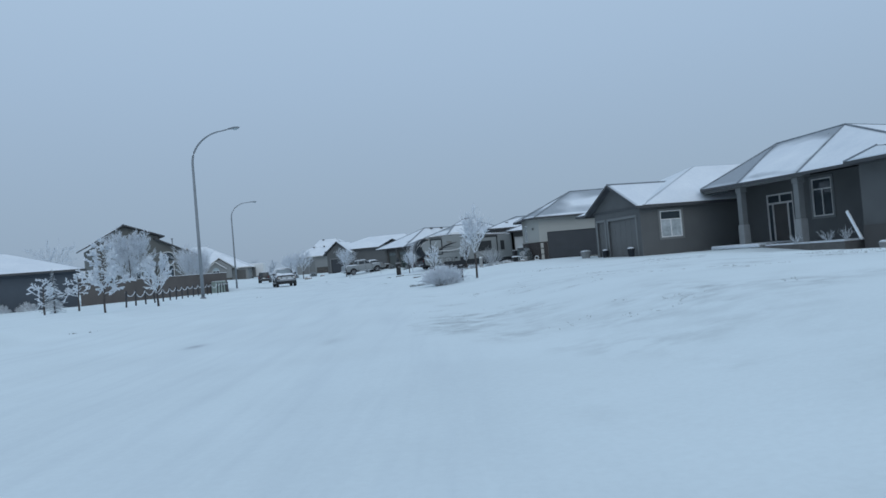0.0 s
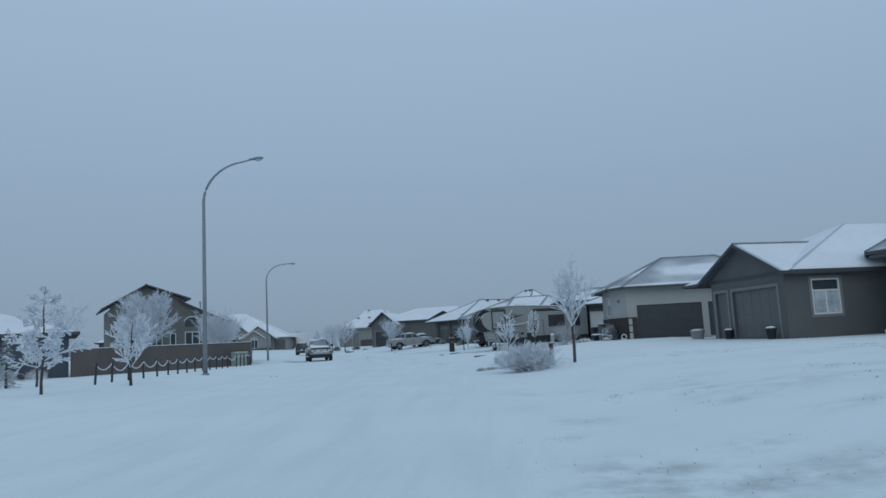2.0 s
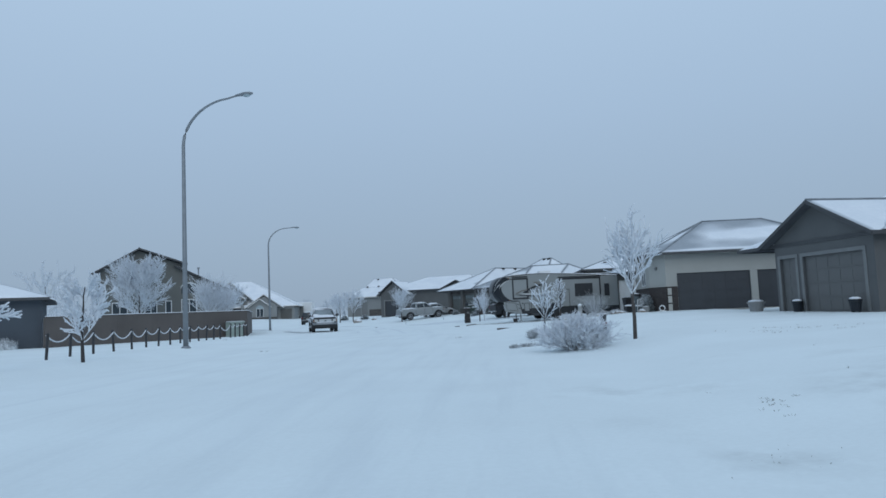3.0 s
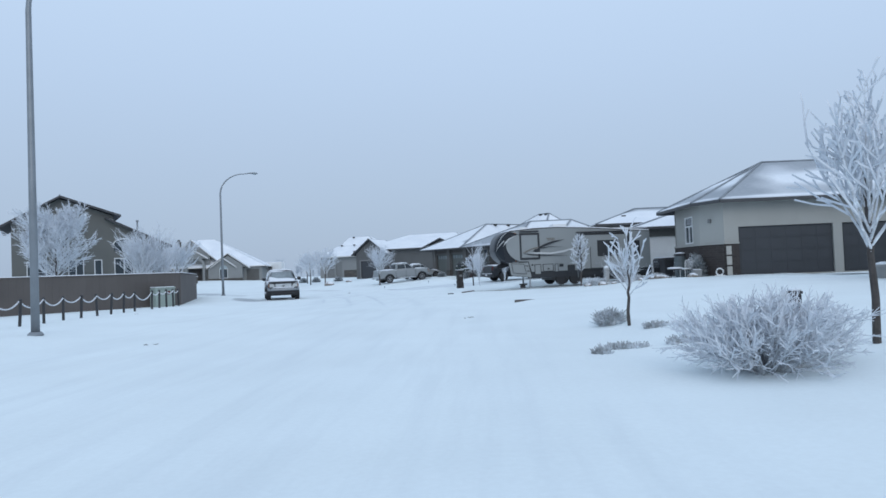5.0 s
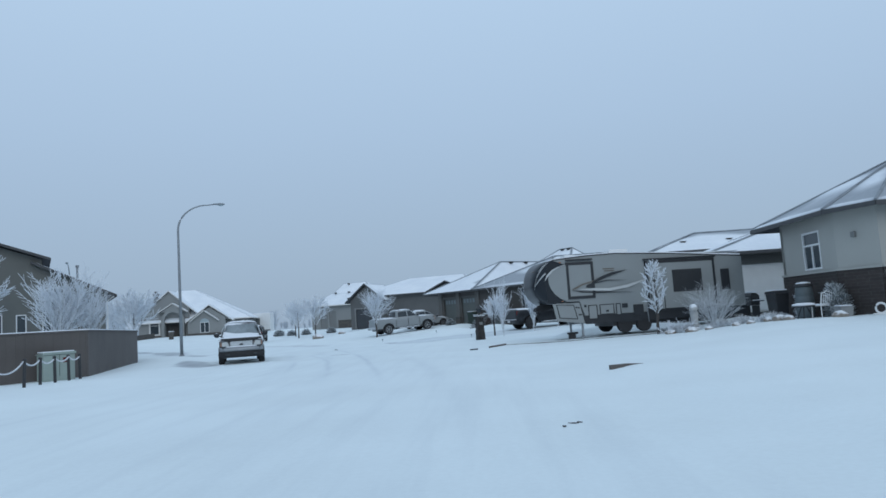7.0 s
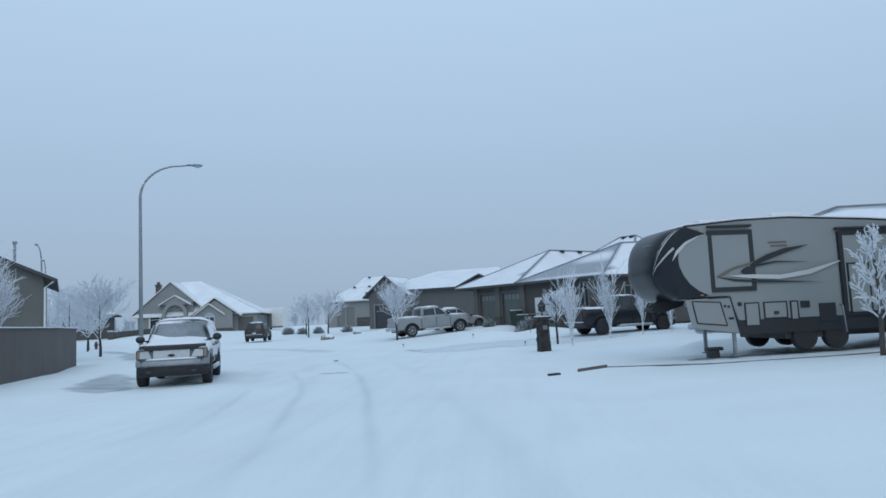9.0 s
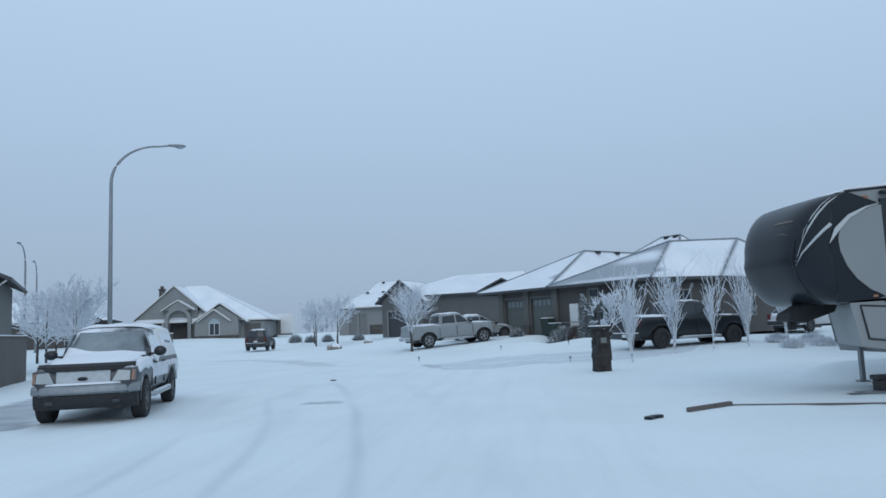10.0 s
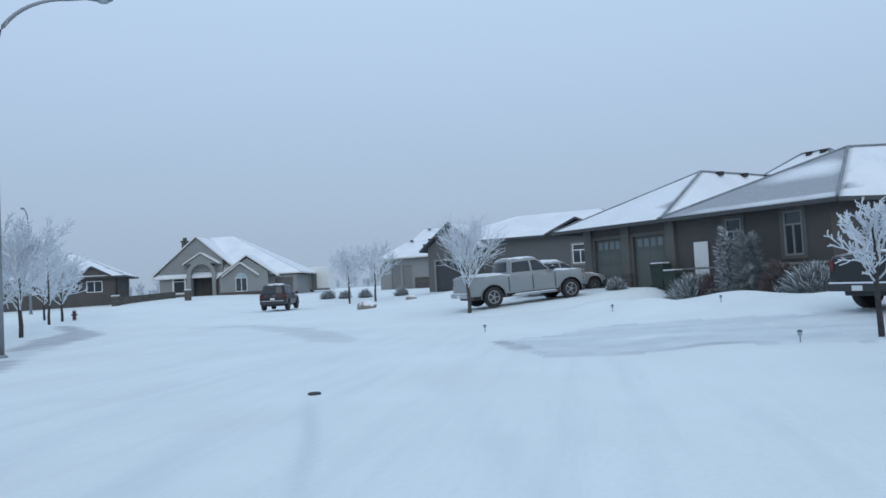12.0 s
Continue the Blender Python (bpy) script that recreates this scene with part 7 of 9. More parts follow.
def tree(x, y, height, clear, width, limbs, seed, label, style="vase", frost=0.010, kids=(0, 6, 5), group="street trees", bark=BARK, z=None, crown=RIME, stem=None):
    """A young tree: a bare stem up to clear, then limbs that fill a crown of the given width."""
    g = Grower(seed)
    r = g.r
    base = Vector((0, 0, -0.1))
    rad = stem or (0.022 + 0.011 * height)
    top = Vector((r.uniform(-0.1, 0.1), r.uniform(-0.1, 0.1), height * {"vase": 0.62, "column": 0.5, "layered": 0.84, "leader": 0.6, "spire": 0.34}.get(style, 0.85)))
    pts = [base, Vector((0.02, 0, clear * 0.5)), Vector((0.0, 0.03, clear))]
    n = 6
    for i in range(1, n + 1):
        pts.append(pts[2].lerp(top, i / n) + Vector((r.uniform(-1, 1), r.uniform(-1, 1), 0)) * 0.03)
    g.trunk = limb(pts, [rad * (1.15 - 0.9 * i / (len(pts) - 1)) for i in range(len(pts))], 8)
    crown_h = height - clear
    for k in range(limbs):
        t = (k + 0.5 * r.random()) / limbs
        if style == "vase":
            q = Vector((0, 0, clear)).lerp(top, t * 0.75)
            lean = radians(r.uniform(12, 30) + 26 * (1 - t))
            ln = crown_h * (0.8 - 0.38 * t) * r.uniform(0.8, 1.05)
            up = 0.10
        elif style == "column":
            q = Vector((0, 0, clear)).lerp(top, t * 0.6)
            lean = radians(r.uniform(10, 30))
            ln = crown_h * (0.85 - 0.4 * t) * r.uniform(0.75, 1.05)
            up = 0.13
        elif style == "leader":
            q = Vector((0, 0, clear)).lerp(top, t * 0.85)
            lean = radians(r.uniform(9, 24) + 20 * (1 - t))
            ln = crown_h * (0.62 - 0.2 * t) * r.uniform(0.72, 1.05)
            if k >= limbs - 2:
                q, lean, ln = top * 0.96, radians(r.uniform(1, 7)), crown_h * r.uniform(0.36, 0.5)
            up = 0.12
        elif style == "spire":
            q = Vector((0, 0, clear)).lerp(top, t * 0.7)
            lean = radians(r.uniform(3, 12))
            ln = crown_h * (0.9 - 0.35 * t) * r.uniform(0.55, 0.95)
            if k % 4 == 0:
                q, lean, ln = Vector((0, 0, clear * r.uniform(0.5, 1.5))), radians(r.uniform(1, 7)), crown_h * r.uniform(0.8, 1.0)
            up = 0.12
        elif style == "oval":
            q = Vector((0, 0, clear)).lerp(top, t * 0.95)
            lean = radians(r.uniform(35, 60))
            ln = width * 0.62 * (0.55 + 0.75 * math.sin(math.pi * min(1, t * 0.85 + 0.18))) * r.uniform(0.8, 1.1)
            up = 0.10
        else:  # layered
            q = Vector((0, 0, clear)).lerp(top, t * 0.97)
            lean = radians(r.uniform(60, 95))
            ln = width * 0.55 * (1.05 - 0.85 * t) * r.uniform(0.7, 1.15)
            up = 0.03
        lim = width * 0.62
        d = g.turn(Vector((0, 0, 1)), lean, 2.4 * k + r.uniform(-0.5, 0.5))
        flat = Vector((d.x, d.y, 0)).length * ln
        if flat > lim:
            ln *= lim / flat
        g.branch(q, d, ln, rad * (0.42 - 0.22 * t), 1, up, kids, {"layered": (25, 65), "spire": (14, 34)}.get(style, (22, 52)), frost, 5)
    return g.made("tree", rot(x, y, ground_z(x, y) if z is None else z, r.uniform(0, 360)), label, "tree", group, bark, crown)


def shrub(x, y, width, height, stems, seed, label, frost=0.008, kids=(0, 5, 3), lean=(10, 62), category="shrub", group="", crown=RIME, z=None, name="shrub", bare=RIME_DARK):
    """Many stems from the ground that fan out into a rounded thicket."""
    g = Grower(seed)
    r = g.r
    for k in range(stems):
        a = radians(r.uniform(*lean))
        d = g.turn(Vector((0, 0, 1)), a, 2.4 * k + r.uniform(-0.4, 0.4))
        s = math.sin(a) / math.sin(radians(max(lean[1], 1)))
        q = Vector((d.x, d.y, 0)) * width * 0.22 * r.random()
        ln = math.hypot(width * 0.5 * s, height * math.cos(a) ** 0.6) * r.uniform(0.75, 1.0)
        g.branch(q, d, ln, 0.011, 1, 0.03, kids, (18, 45), frost, 4)
    return g.made(name, rot(x, y, (ground_z(x, y) if z is None else z) - 0.03, 0), label, category, group, bare, crown)


def conifer(x, y, height, width, seed, label, columnar=False, crown=EVERGREEN, group="evergreens", z=None):
    """Layered boughs of short needled twigs round a stem."""
    r = random.Random(seed)
    vs, fs, ts, tf = [], [], [], []
    twig(ts, tf, Vector((0, 0, -0.1)), Vector((0, 0, height * 0.95)), 0.03 + 0.012 * height, 0.01, 7)
    n = int((26 if not columnar else 34) * height)
    for k in range(n):
        t = (k + r.random()) / n
        a = 2.4 * k + r.uniform(-0.4, 0.4)
        ln = width * 0.5 * ((1.02 - t) if not columnar else (0.55 + 0.5 * math.sin(math.pi * min(1, 0.15 + t * 0.8)))) * r.uniform(0.7, 1.15)
        tilt = -0.25 if not columnar else 0.9
        d = Vector((math.cos(a), math.sin(a), tilt)).normalized()
        p = Vector((0, 0, 0.12 + t * (height - 0.15)))
        for i in range(9):
            q = p + d * ln * (i + 0.4) / 9
            for sgn in (-1, 1):
                side = Vector((-math.sin(a) * sgn, math.cos(a) * sgn, r.uniform(-0.3, 0.3))) + d * 0.8
                twig(vs, fs, q, q + side.normalized() * ln * r.uniform(0.18, 0.32) * (1.1 - i / 11), 0.016, 0.006)
        twig(vs, fs, p, p + d * ln, 0.02, 0.008)
    ob = root("conifer", rot(x, y, ground_z(x, y) if z is None else z, 0), label, "evergreen tree", group)
    listed("trunk", ts, tf, BARK_DARK, ob)
    listed("crown", vs, fs, crown, ob)
    return ob


def mound(x, y, rx, ry, rz, seed, name, label, category, material, group="", z=None, n=900, tips=0.0):
    """A clipped or low spreading shrub: a dense cushion of short twigs, some tips white with rime."""
    r = random.Random(seed)
    vs, fs, ws, wf = [], [], [], []
    for k in range(n):
        u, a = r.uniform(0.0, 1.0), r.uniform(0, 2 * math.pi)
        s = math.sqrt(1 - u * u)
        d = Vector((s * math.cos(a) * rx, s * math.sin(a) * ry, u * rz))
        f = 0.72 + 0.28 * noise.noise((d.x * 3 + seed, d.y * 3, d.z * 3))
        p = d * f * 0.86
        out = Vector((d.x / rx**2, d.y / ry**2, d.z / rz**2 + 0.25 / rz)).normalized()
        reach = (0.3 * min(rx, ry, rz) + 0.05) * r.uniform(0.5, 1.15)
        q = p + (out + Vector((r.uniform(-1, 1), r.uniform(-1, 1), r.uniform(-0.2, 0.9))) * 0.55) * reach
        rimed = u > 0.2 and r.random() < tips
        twig(ws if rimed else vs, wf if rimed else fs, p, q, 0.02 * max(0.6, min(rx, 1.0)), 0.008)
    ob = root(name, rot(x, y, (ground_z(x, y) if z is None else z) - 0.02, 0), label, category, group)
    listed("foliage", vs, fs, material, ob)
    if ws:
        tagged(listed("rimed_tips", ws, wf, RIME, ob), kind="stuff")
    bm = bmesh.new()
    bmesh.ops.create_icosphere(bm, subdivisions=3, radius=1)
    for v in bm.verts:
        k = 0.66 + 0.1 * noise.noise(v.co * 2 + Vector((seed, 0, 0)))
        v.co = Vector((v.co.x * rx * k, v.co.y * ry * k, max(v.co.z, -0.05) * rz * k))
    part("core", bm, CEDAR if material is CEDAR else RIME_DARK, ob, smooth=True)
    return ob


tree(8.42, 39.6, 4.2, 1.25, 2.3, 24, 11, "young street tree with upright limbs, white with hoarfrost", "leader", 0.014, (0, 6, 2), bark=BARK, stem=0.052)
tree(6.1, 45.0, 2.35, 0.6, 1.05, 13, 12, "small sapling with few upright rimed limbs", "leader", 0.016, (0, 3, 1), stem=0.034)
tree(-9.3, 35.2, 4.2, 0.85, 2.3, 24, 13, "slender tree with spreading snow-laden branches", "layered", 0.026, (0, 8, 5), bark=BARK, stem=0.045)
tree(-8.55, 39.6, 2.75, 0.55, 1.55, 16, 14, "small tree thick with hoarfrost beside the rope fence", "oval", 0.020, (0, 8, 5), bark=BARK_DARK)
tree(-14.5, 42.9, 2.6, 0.7, 2.0, 12, 15, "small snow-laden tree by the fence", "layered", 0.024, (0, 5, 4))
tree(-15.2, 40.6, 2.4, 0.6, 1.8, 12, 16, "small snow-laden tree on the verge", "layered", 0.024, (0, 5, 4))
conifer(-15.9, 42.9, 2.6, 1.9, 17, "small spruce tree coated in frost", crown=EVERGREEN)
tree(-27.7, 80.0, 6.9, 1.4, 4.4, 42, 18, "broad rounded tree dense with hoarfrost before the house", "oval", 0.013, (0, 12, 8), group="yard trees")
tree(-20.7, 78.4, 5.6, 0.35, 2.6, 34, 19, "multi-stemmed upright bare tree, pale with rime, behind the fence", "column", 0.009, (0, 8, 4), group="yard trees")
tree(-20.0, 80.0, 5.2, 0.35, 2.0, 26, 23, "multi-stemmed upright bare tree, grey-brown with rime, behind the fence", "column", 0.005, (0, 8, 4), group="yard trees")
tree(-35.0, 77.5, 5.6, 1.0, 4.6, 16, 20, "tall pale frosted tree beside the house", "oval", 0.018, (0, 6, 4), group="yard trees")
tree(8.68, 71.2, 3.3, 0.75, 1.15, 20, 21, "slim oval tree in hoarfrost before the trailer", "oval", 0.010, (0, 6, 4))
shrub(9.3, 70.75, 1.5, 0.4, 22, 24, "low rimed twiggy shrub at the foot of the slim tree", 0.005, (0, 5, 3), (20, 78))
shrub(11.2, 72.0, 1.55, 1.7, 56, 22, "bare rounded shrub, grey-brown with rime", 0.001, (0, 6, 3), (8, 55), crown=RIME_DARK, bare=BROWN_TWIG)
for k, (x, y, hgt, wid, lmb, cl) in enumerate(((2.3, 86.8, 2.5, 1.2, 22, 0.95), (2.8, 84.9, 3.2, 0.95, 26, 0.08), (4.85, 88.0, 3.4, 1.5, 28, 0.12), (6.5, 89.0, 3.1, 1.1, 16, 0.2), (8.0, 89.6, 3.4, 1.6, 26, 0.12), (9.75, 90.4, 3.3, 1.4, 20, 0.15))):
    tree(x, y, hgt, cl, wid, lmb, 30 + k, "upright rimed sapling in a row along the drive" if k else "short leafy sapling heavy with frost", "spire" if k else "oval", 0.0065 if k else 0.011, (0, 5, 1) if k else (0, 6, 3), group="row of saplings", bark=RIME_DARK if k else BARK_DARK, stem=0.034 if k else None)
tree(-7.26, 101.5, 4.5, 0.95, 2.3, 26, 41, "bare young tree in rime beside the white pickup", "vase", 0.0035, (0, 9, 6))
for k, (x, y, hgt, wid) in enumerate(((-20.6, 128.0, 5.0, 2.8), (-18.9, 129.6, 5.6, 2.9), (-22.5, 134.0, 4.6, 2.8))):
    tree(x, y, hgt, 1.2, wid, 16, 50 + k, "bare tree thick with frost near the far houses", "vase", 0.016, (0, 8, 5), group="far trees", crown=RIME)
for k, (x, y, hgt, wid) in enumerate(((-28.2, 102.0, 6.2, 3.4), (-36.4, 114.1, 5.2, 2.9), (-39.4, 119.2, 5.6, 2.9), (-36.5, 110.0, 5.6, 3.2), (-43.5, 122.5, 5.8, 3.6), (-33.0, 106.0, 5.0, 3.0))):
    tree(x, y, hgt, 1.1, wid, 18, 60 + k, "bare young tree heavy with frost beside the side street", "oval" if k % 2 else "vase", 0.017, (0, 9, 6), group="side street trees", bark=BARK_DARK)
# big rimed shrub on the verge and the low ones near it
shrub(6.6, 38.75, 2.0, 0.9, 190, 70, "low dense fountain of rimed stems on the verge", 0.0045, (0, 7, 4), (8, 76))
mound(5.8, 45.7, 0.4, 0.34, 0.34, 71, "shrub", "small evergreen shrub clotted with frost", "shrub", EVERGREEN, n=500)
for k, (x, y, a, b) in enumerate(((6.5, 44.2, 0.5, 0.25), (7.0, 43.6, 0.35, 0.3), (5.4, 42.0, 0.8, 0.3), (6.5, 41.9, 0.7, 0.35), (7.6, 42.5, 0.5, 0.3), (4.9, 41.4, 0.25, 0.15))):
    mound(x, y, a * 0.85, b * 0.75, 0.08, 72 + k, "ground_cover", "low creeping evergreen poking through the snow", "shrub", EVERGREEN, "creeping evergreens", n=260)
# planting along the brown house
mound(2.85, 101.9, 0.5, 0.5, 4.0, 80, "cedar", "tall narrow cedar, frosted down one side", "evergreen tree", CEDAR, "evergreens", n=4200, tips=0.25)
mound(3.4, 101.3, 0.6, 0.6, 3.8, 86, "cedar", "tall dark cedar beside the frosted one", "evergreen tree", CEDAR, "evergreens", n=4600)
for k, (x, y, rx, rz, lb) in enumerate(((1.6, 103.0, 1.0, 1.3, "rounded evergreen shrub with rime on its tips"), (2.35, 102.4, 0.7, 1.5, "round brown twiggy shrub by the wall"), (4.3, 100.3, 0.9, 1.9, "round brown twiggy shrub by the wall"), (5.15, 99.2, 1.15, 0.95, "spreading evergreen shrub with rime on its tips"), (-1.2, 105.5, 0.4, 0.62, "small frosted clump at the garage pier"))):
    mound(x, y, rx, rx, rz, 82 + k, "shrub", lb, "shrub", BROWN_TWIG if "brown" in lb else CEDAR, "foundation shrubs", n=2600, tips=0.0 if "brown" in lb else 0.2)
for k, (x, y, a) in enumerate(((9.7, 91.3, 0.55), (9.2, 88.3, 0.5), (10.9, 90.9, 0.6), (10.4, 88.6, 0.6))):
    mound(x, y, a, a * 0.7, 0.36, 140 + k, "shrub", "low spreading shrub bent under snow by the saplings", "shrub", RIME, "bushes by the drive", n=420)
# clipped balls and boulders far down the street
for k, (x, y, rr) in enumerate(((-25.8, 137.8, 0.72), (-23.9, 137.2, 0.6), (-21.9, 137.0, 0.66), (-18.6, 137.5, 0.66))):
    mound(x, y, rr, rr, rr * 1.25, 90 + k, "clipped_shrub", "ball-clipped shrub with a cap of snow", "shrub", CEDAR, "clipped shrubs", n=1100, tips=0.4)
# planting by the cream house
mound(14.25, 67.75, 0.48, 0.45, 1.6, 96, "shrub", "upright rounded shrub against the brick", "shrub", CEDAR, n=1500, tips=0.25)
mound(14.0, 70.2, 0.2, 0.2, 1.45, 97, "cedar", "slim frosted cedar by the wall", "evergreen tree", EVERGREEN, "evergreens", n=500)
for k, (x, y, a) in enumerate(((10.0, 71.0, 0.5), (11.6, 69.9, 0.7), (12.4, 69.0, 0.8), (9.2, 70.5, 0.4), (10.9, 70.3, 0.5))):
    mound(x, y, a, a * 0.7, 0.3, 100 + k, "shrub", "low frosted perennial clump on the rock edge", "shrub", RIME_DARK, "edge planting", n=420)
for k in range(5):
    mound(-23.6 - 1.5 * k, 56.8 - 0.95 * k, 0.95, 0.6, 0.6 + 0.1 * (k % 2), 120 + k, "shrub", "low frosted shrub along the dark house", "shrub", RIME_DARK, "shrubs along the house", n=420)
# bed before the pillared entrance
for k, (x, y, a) in enumerate(((26.0, 41.0, 0.26), (26.75, 39.0, 0.32), (27.1, 37.9, 0.34))):
    shrub(x, y, a * 2.2, a * 2.0, 16, 110 + k, "frosted ornamental grass in the raised bed", 0.004, (0, 2, 1), (8, 50), group="bed planting", z=0.5, crown=RIME_DARK)


def far_woods():
    """A belt of leafless woods at the edge of sight, mist put into its colour."""
    r = random.Random(5)
    vs, fs = [], []
    for k in range(520):
        a = radians(r.uniform(-70, 62))
        d = r.uniform(230, 330)
        x, y = d * math.sin(-a) - 20, 60 + d * math.cos(a)
        if -60 < x < -38 and y < 200:
            continue
        h = r.uniform(5, 9.5) * (0.7 + 0.5 * noise.noise((x * 0.02, y * 0.02, 0)))
        base = Vector((x, y, 0.8))
        twig(vs, fs, base, base + Vector((0, 0, h * 0.5)), 0.22, 0.1, 4)
        for i in range(26):
            t = r.uniform(0.2, 0.8)
            q = base + Vector((0, 0, h * t))
            dr = Vector((r.uniform(-1, 1), r.uniform(-1, 1), r.uniform(0.3, 1.4))).normalized()
            twig(vs, fs, q, q + dr * h * r.uniform(0.22, 0.42), 0.14, 0.05)
    # frosted twigs, paled and blued further: distance haze is in the base colour
    ob = listed("far_woods", vs, fs, mat("haze_toned_wood", (0.40, 0.44, 0.49), 0.95, 0.15, 0.1, 2, 0.0))
    tagged(ob, "belt of frosted woods at the edge of sight, paled with distance haze in their colour", "woods", kind="stuff")


far_woods()

# ---- street furniture and small things ----
def street_lamp(x, y, ax, ay, height, label):
    """A steel pole that bends over into a long arm with a cobra head; (ax, ay): where the head hangs."""
    z = ground_z(x, y)
    v = root("street_lamp", rot(x, y, z, math.degrees(math.atan2(ay - y, ax - x))), label, "street lamp", "street lamps")
    reach = math.hypot(ax - x, ay - y)
    straight = height - 1.95
    pts, rad = [(0, 0, -0.1), (0, 0, straight * 0.5), (0, 0, straight)], [0.115, 0.095, 0.075]
    n = 12
    for i in range(1, n + 1):
        t = i / n * math.pi / 2
        pts.append((reach * 0.72 * (1 - math.cos(t)), 0, straight + 1.85 * math.sin(t)))
        rad.append(0.072 - 0.03 * i / n)
    pts.append((reach * 0.9, 0, straight + 1.93))
    rad.append(0.04)
    bm = bmesh.new()
    tube(bm, pts, rad, 12)
    part("pole", bm, STEEL, v, smooth=True)
    bm = bmesh.new()
    lathe(bm, [(0.2, 0), (0.2, 0.04), (0.14, 0.1)], 14)
    part("base_plate", bm, STEEL, v)
    hx, hz = reach * 0.86, straight + 1.93
    bm = bmesh.new()
    sec = [(0.0, 0.05, 0.05), (0.18, 0.09, 0.06), (0.42, 0.15, 0.085), (0.68, 0.14, 0.07), (0.8, 0.07, 0.03)]
    rings = []
    for dx, wy, hh in sec:
        rings.append([bm.verts.new((hx + dx, wy * math.cos(2 * math.pi * k / 12), hz + hh * math.sin(2 * math.pi * k / 12))) for k in range(12)])
    for a, b in zip(rings, rings[1:]):
        for k in range(12):
            bm.faces.new((a[k], a[(k + 1) % 12], b[(k + 1) % 12], b[k]))
    bm.faces.new(rings[0][::-1])
    bm.faces.new(rings[-1])
    head = part("head", bm, STEEL, v, "grey cobra-head luminaire", smooth=True)
    bm = bmesh.new()
    bmesh.ops.create_uvsphere(bm, u_segments=12, v_segments=6, radius=1, matrix=Matrix.Translation((hx + 0.53, 0, hz - 0.05)) @ Matrix.Diagonal((0.19, 0.12, 0.09, 1)))
    part("lens", bm, FROST_GLASS, head, smooth=True)
    return v


street_lamp(-9.05, 48.05, -5.95, 47.3, 10.75, "tall curved galvanised street lamp on the snowy verge")
street_lamp(-19.43, 90.85, -16.9, 92.2, 10.75, "tall curved galvanised street lamp behind the parked pickup")


street_lamp(-41.9, 115.9, -41.0, 113.9, 9.6, "street lamp with rime on its pole along the side street")
street_lamp(-50.9, 130.0, -50.0, 128.3, 9.3, "distant frosted street lamp on the side street")


def rope_fence():
    v = root("rope_fence", rot(0, 0, 0, 0), "low row of black posts linked by rimed rope swags", "rope fence")
    pts = []
    for y in (42.0, 43.7, 45.6, 47.5, 49.4, 51.1, 52.7, 54.3, 55.6, 56.9, 58.2, 59.4, 60.6, 61.7, 63.6, 64.5, 65.4, 66.3, 67.2):
        x = line(((42, -11.35), (54, -12.7), (60, -12.95), (66.5, -13.2), (68, -13.4)), y)
        pts.append(Vector((x, y, ground_z(x, y))))
    rr = random.Random(8)
    for p in pts:
        bm = bmesh.new()
        lean = Matrix.Translation(p) @ Matrix.Rotation(radians(rr.uniform(-3, 3)), 4, "X") @ Matrix.Rotation(radians(rr.uniform(-3, 3)), 4, "Y")
        lathe(bm, [(0.05, -0.1), (0.05, 0.84), (0.058, 0.85), (0.058, 0.89), (0.03, 0.92)], 10, lean)
        part("post", bm, BLACK, v)
    for a, b in zip(pts, pts[1:]):
        bm = bmesh.new()
        sag = rr.uniform(0.19, 0.27) * min(1.3, (b - a).length / 1.4)
        tube(bm, [a.lerp(b, t / 10) + Vector((0, 0, 0.84 - sag * 4 * (t / 10) * (1 - t / 10))) for t in range(11)], 0.026, 6)
        part("rope", bm, ROPE, v, smooth=True)


rope_fence()


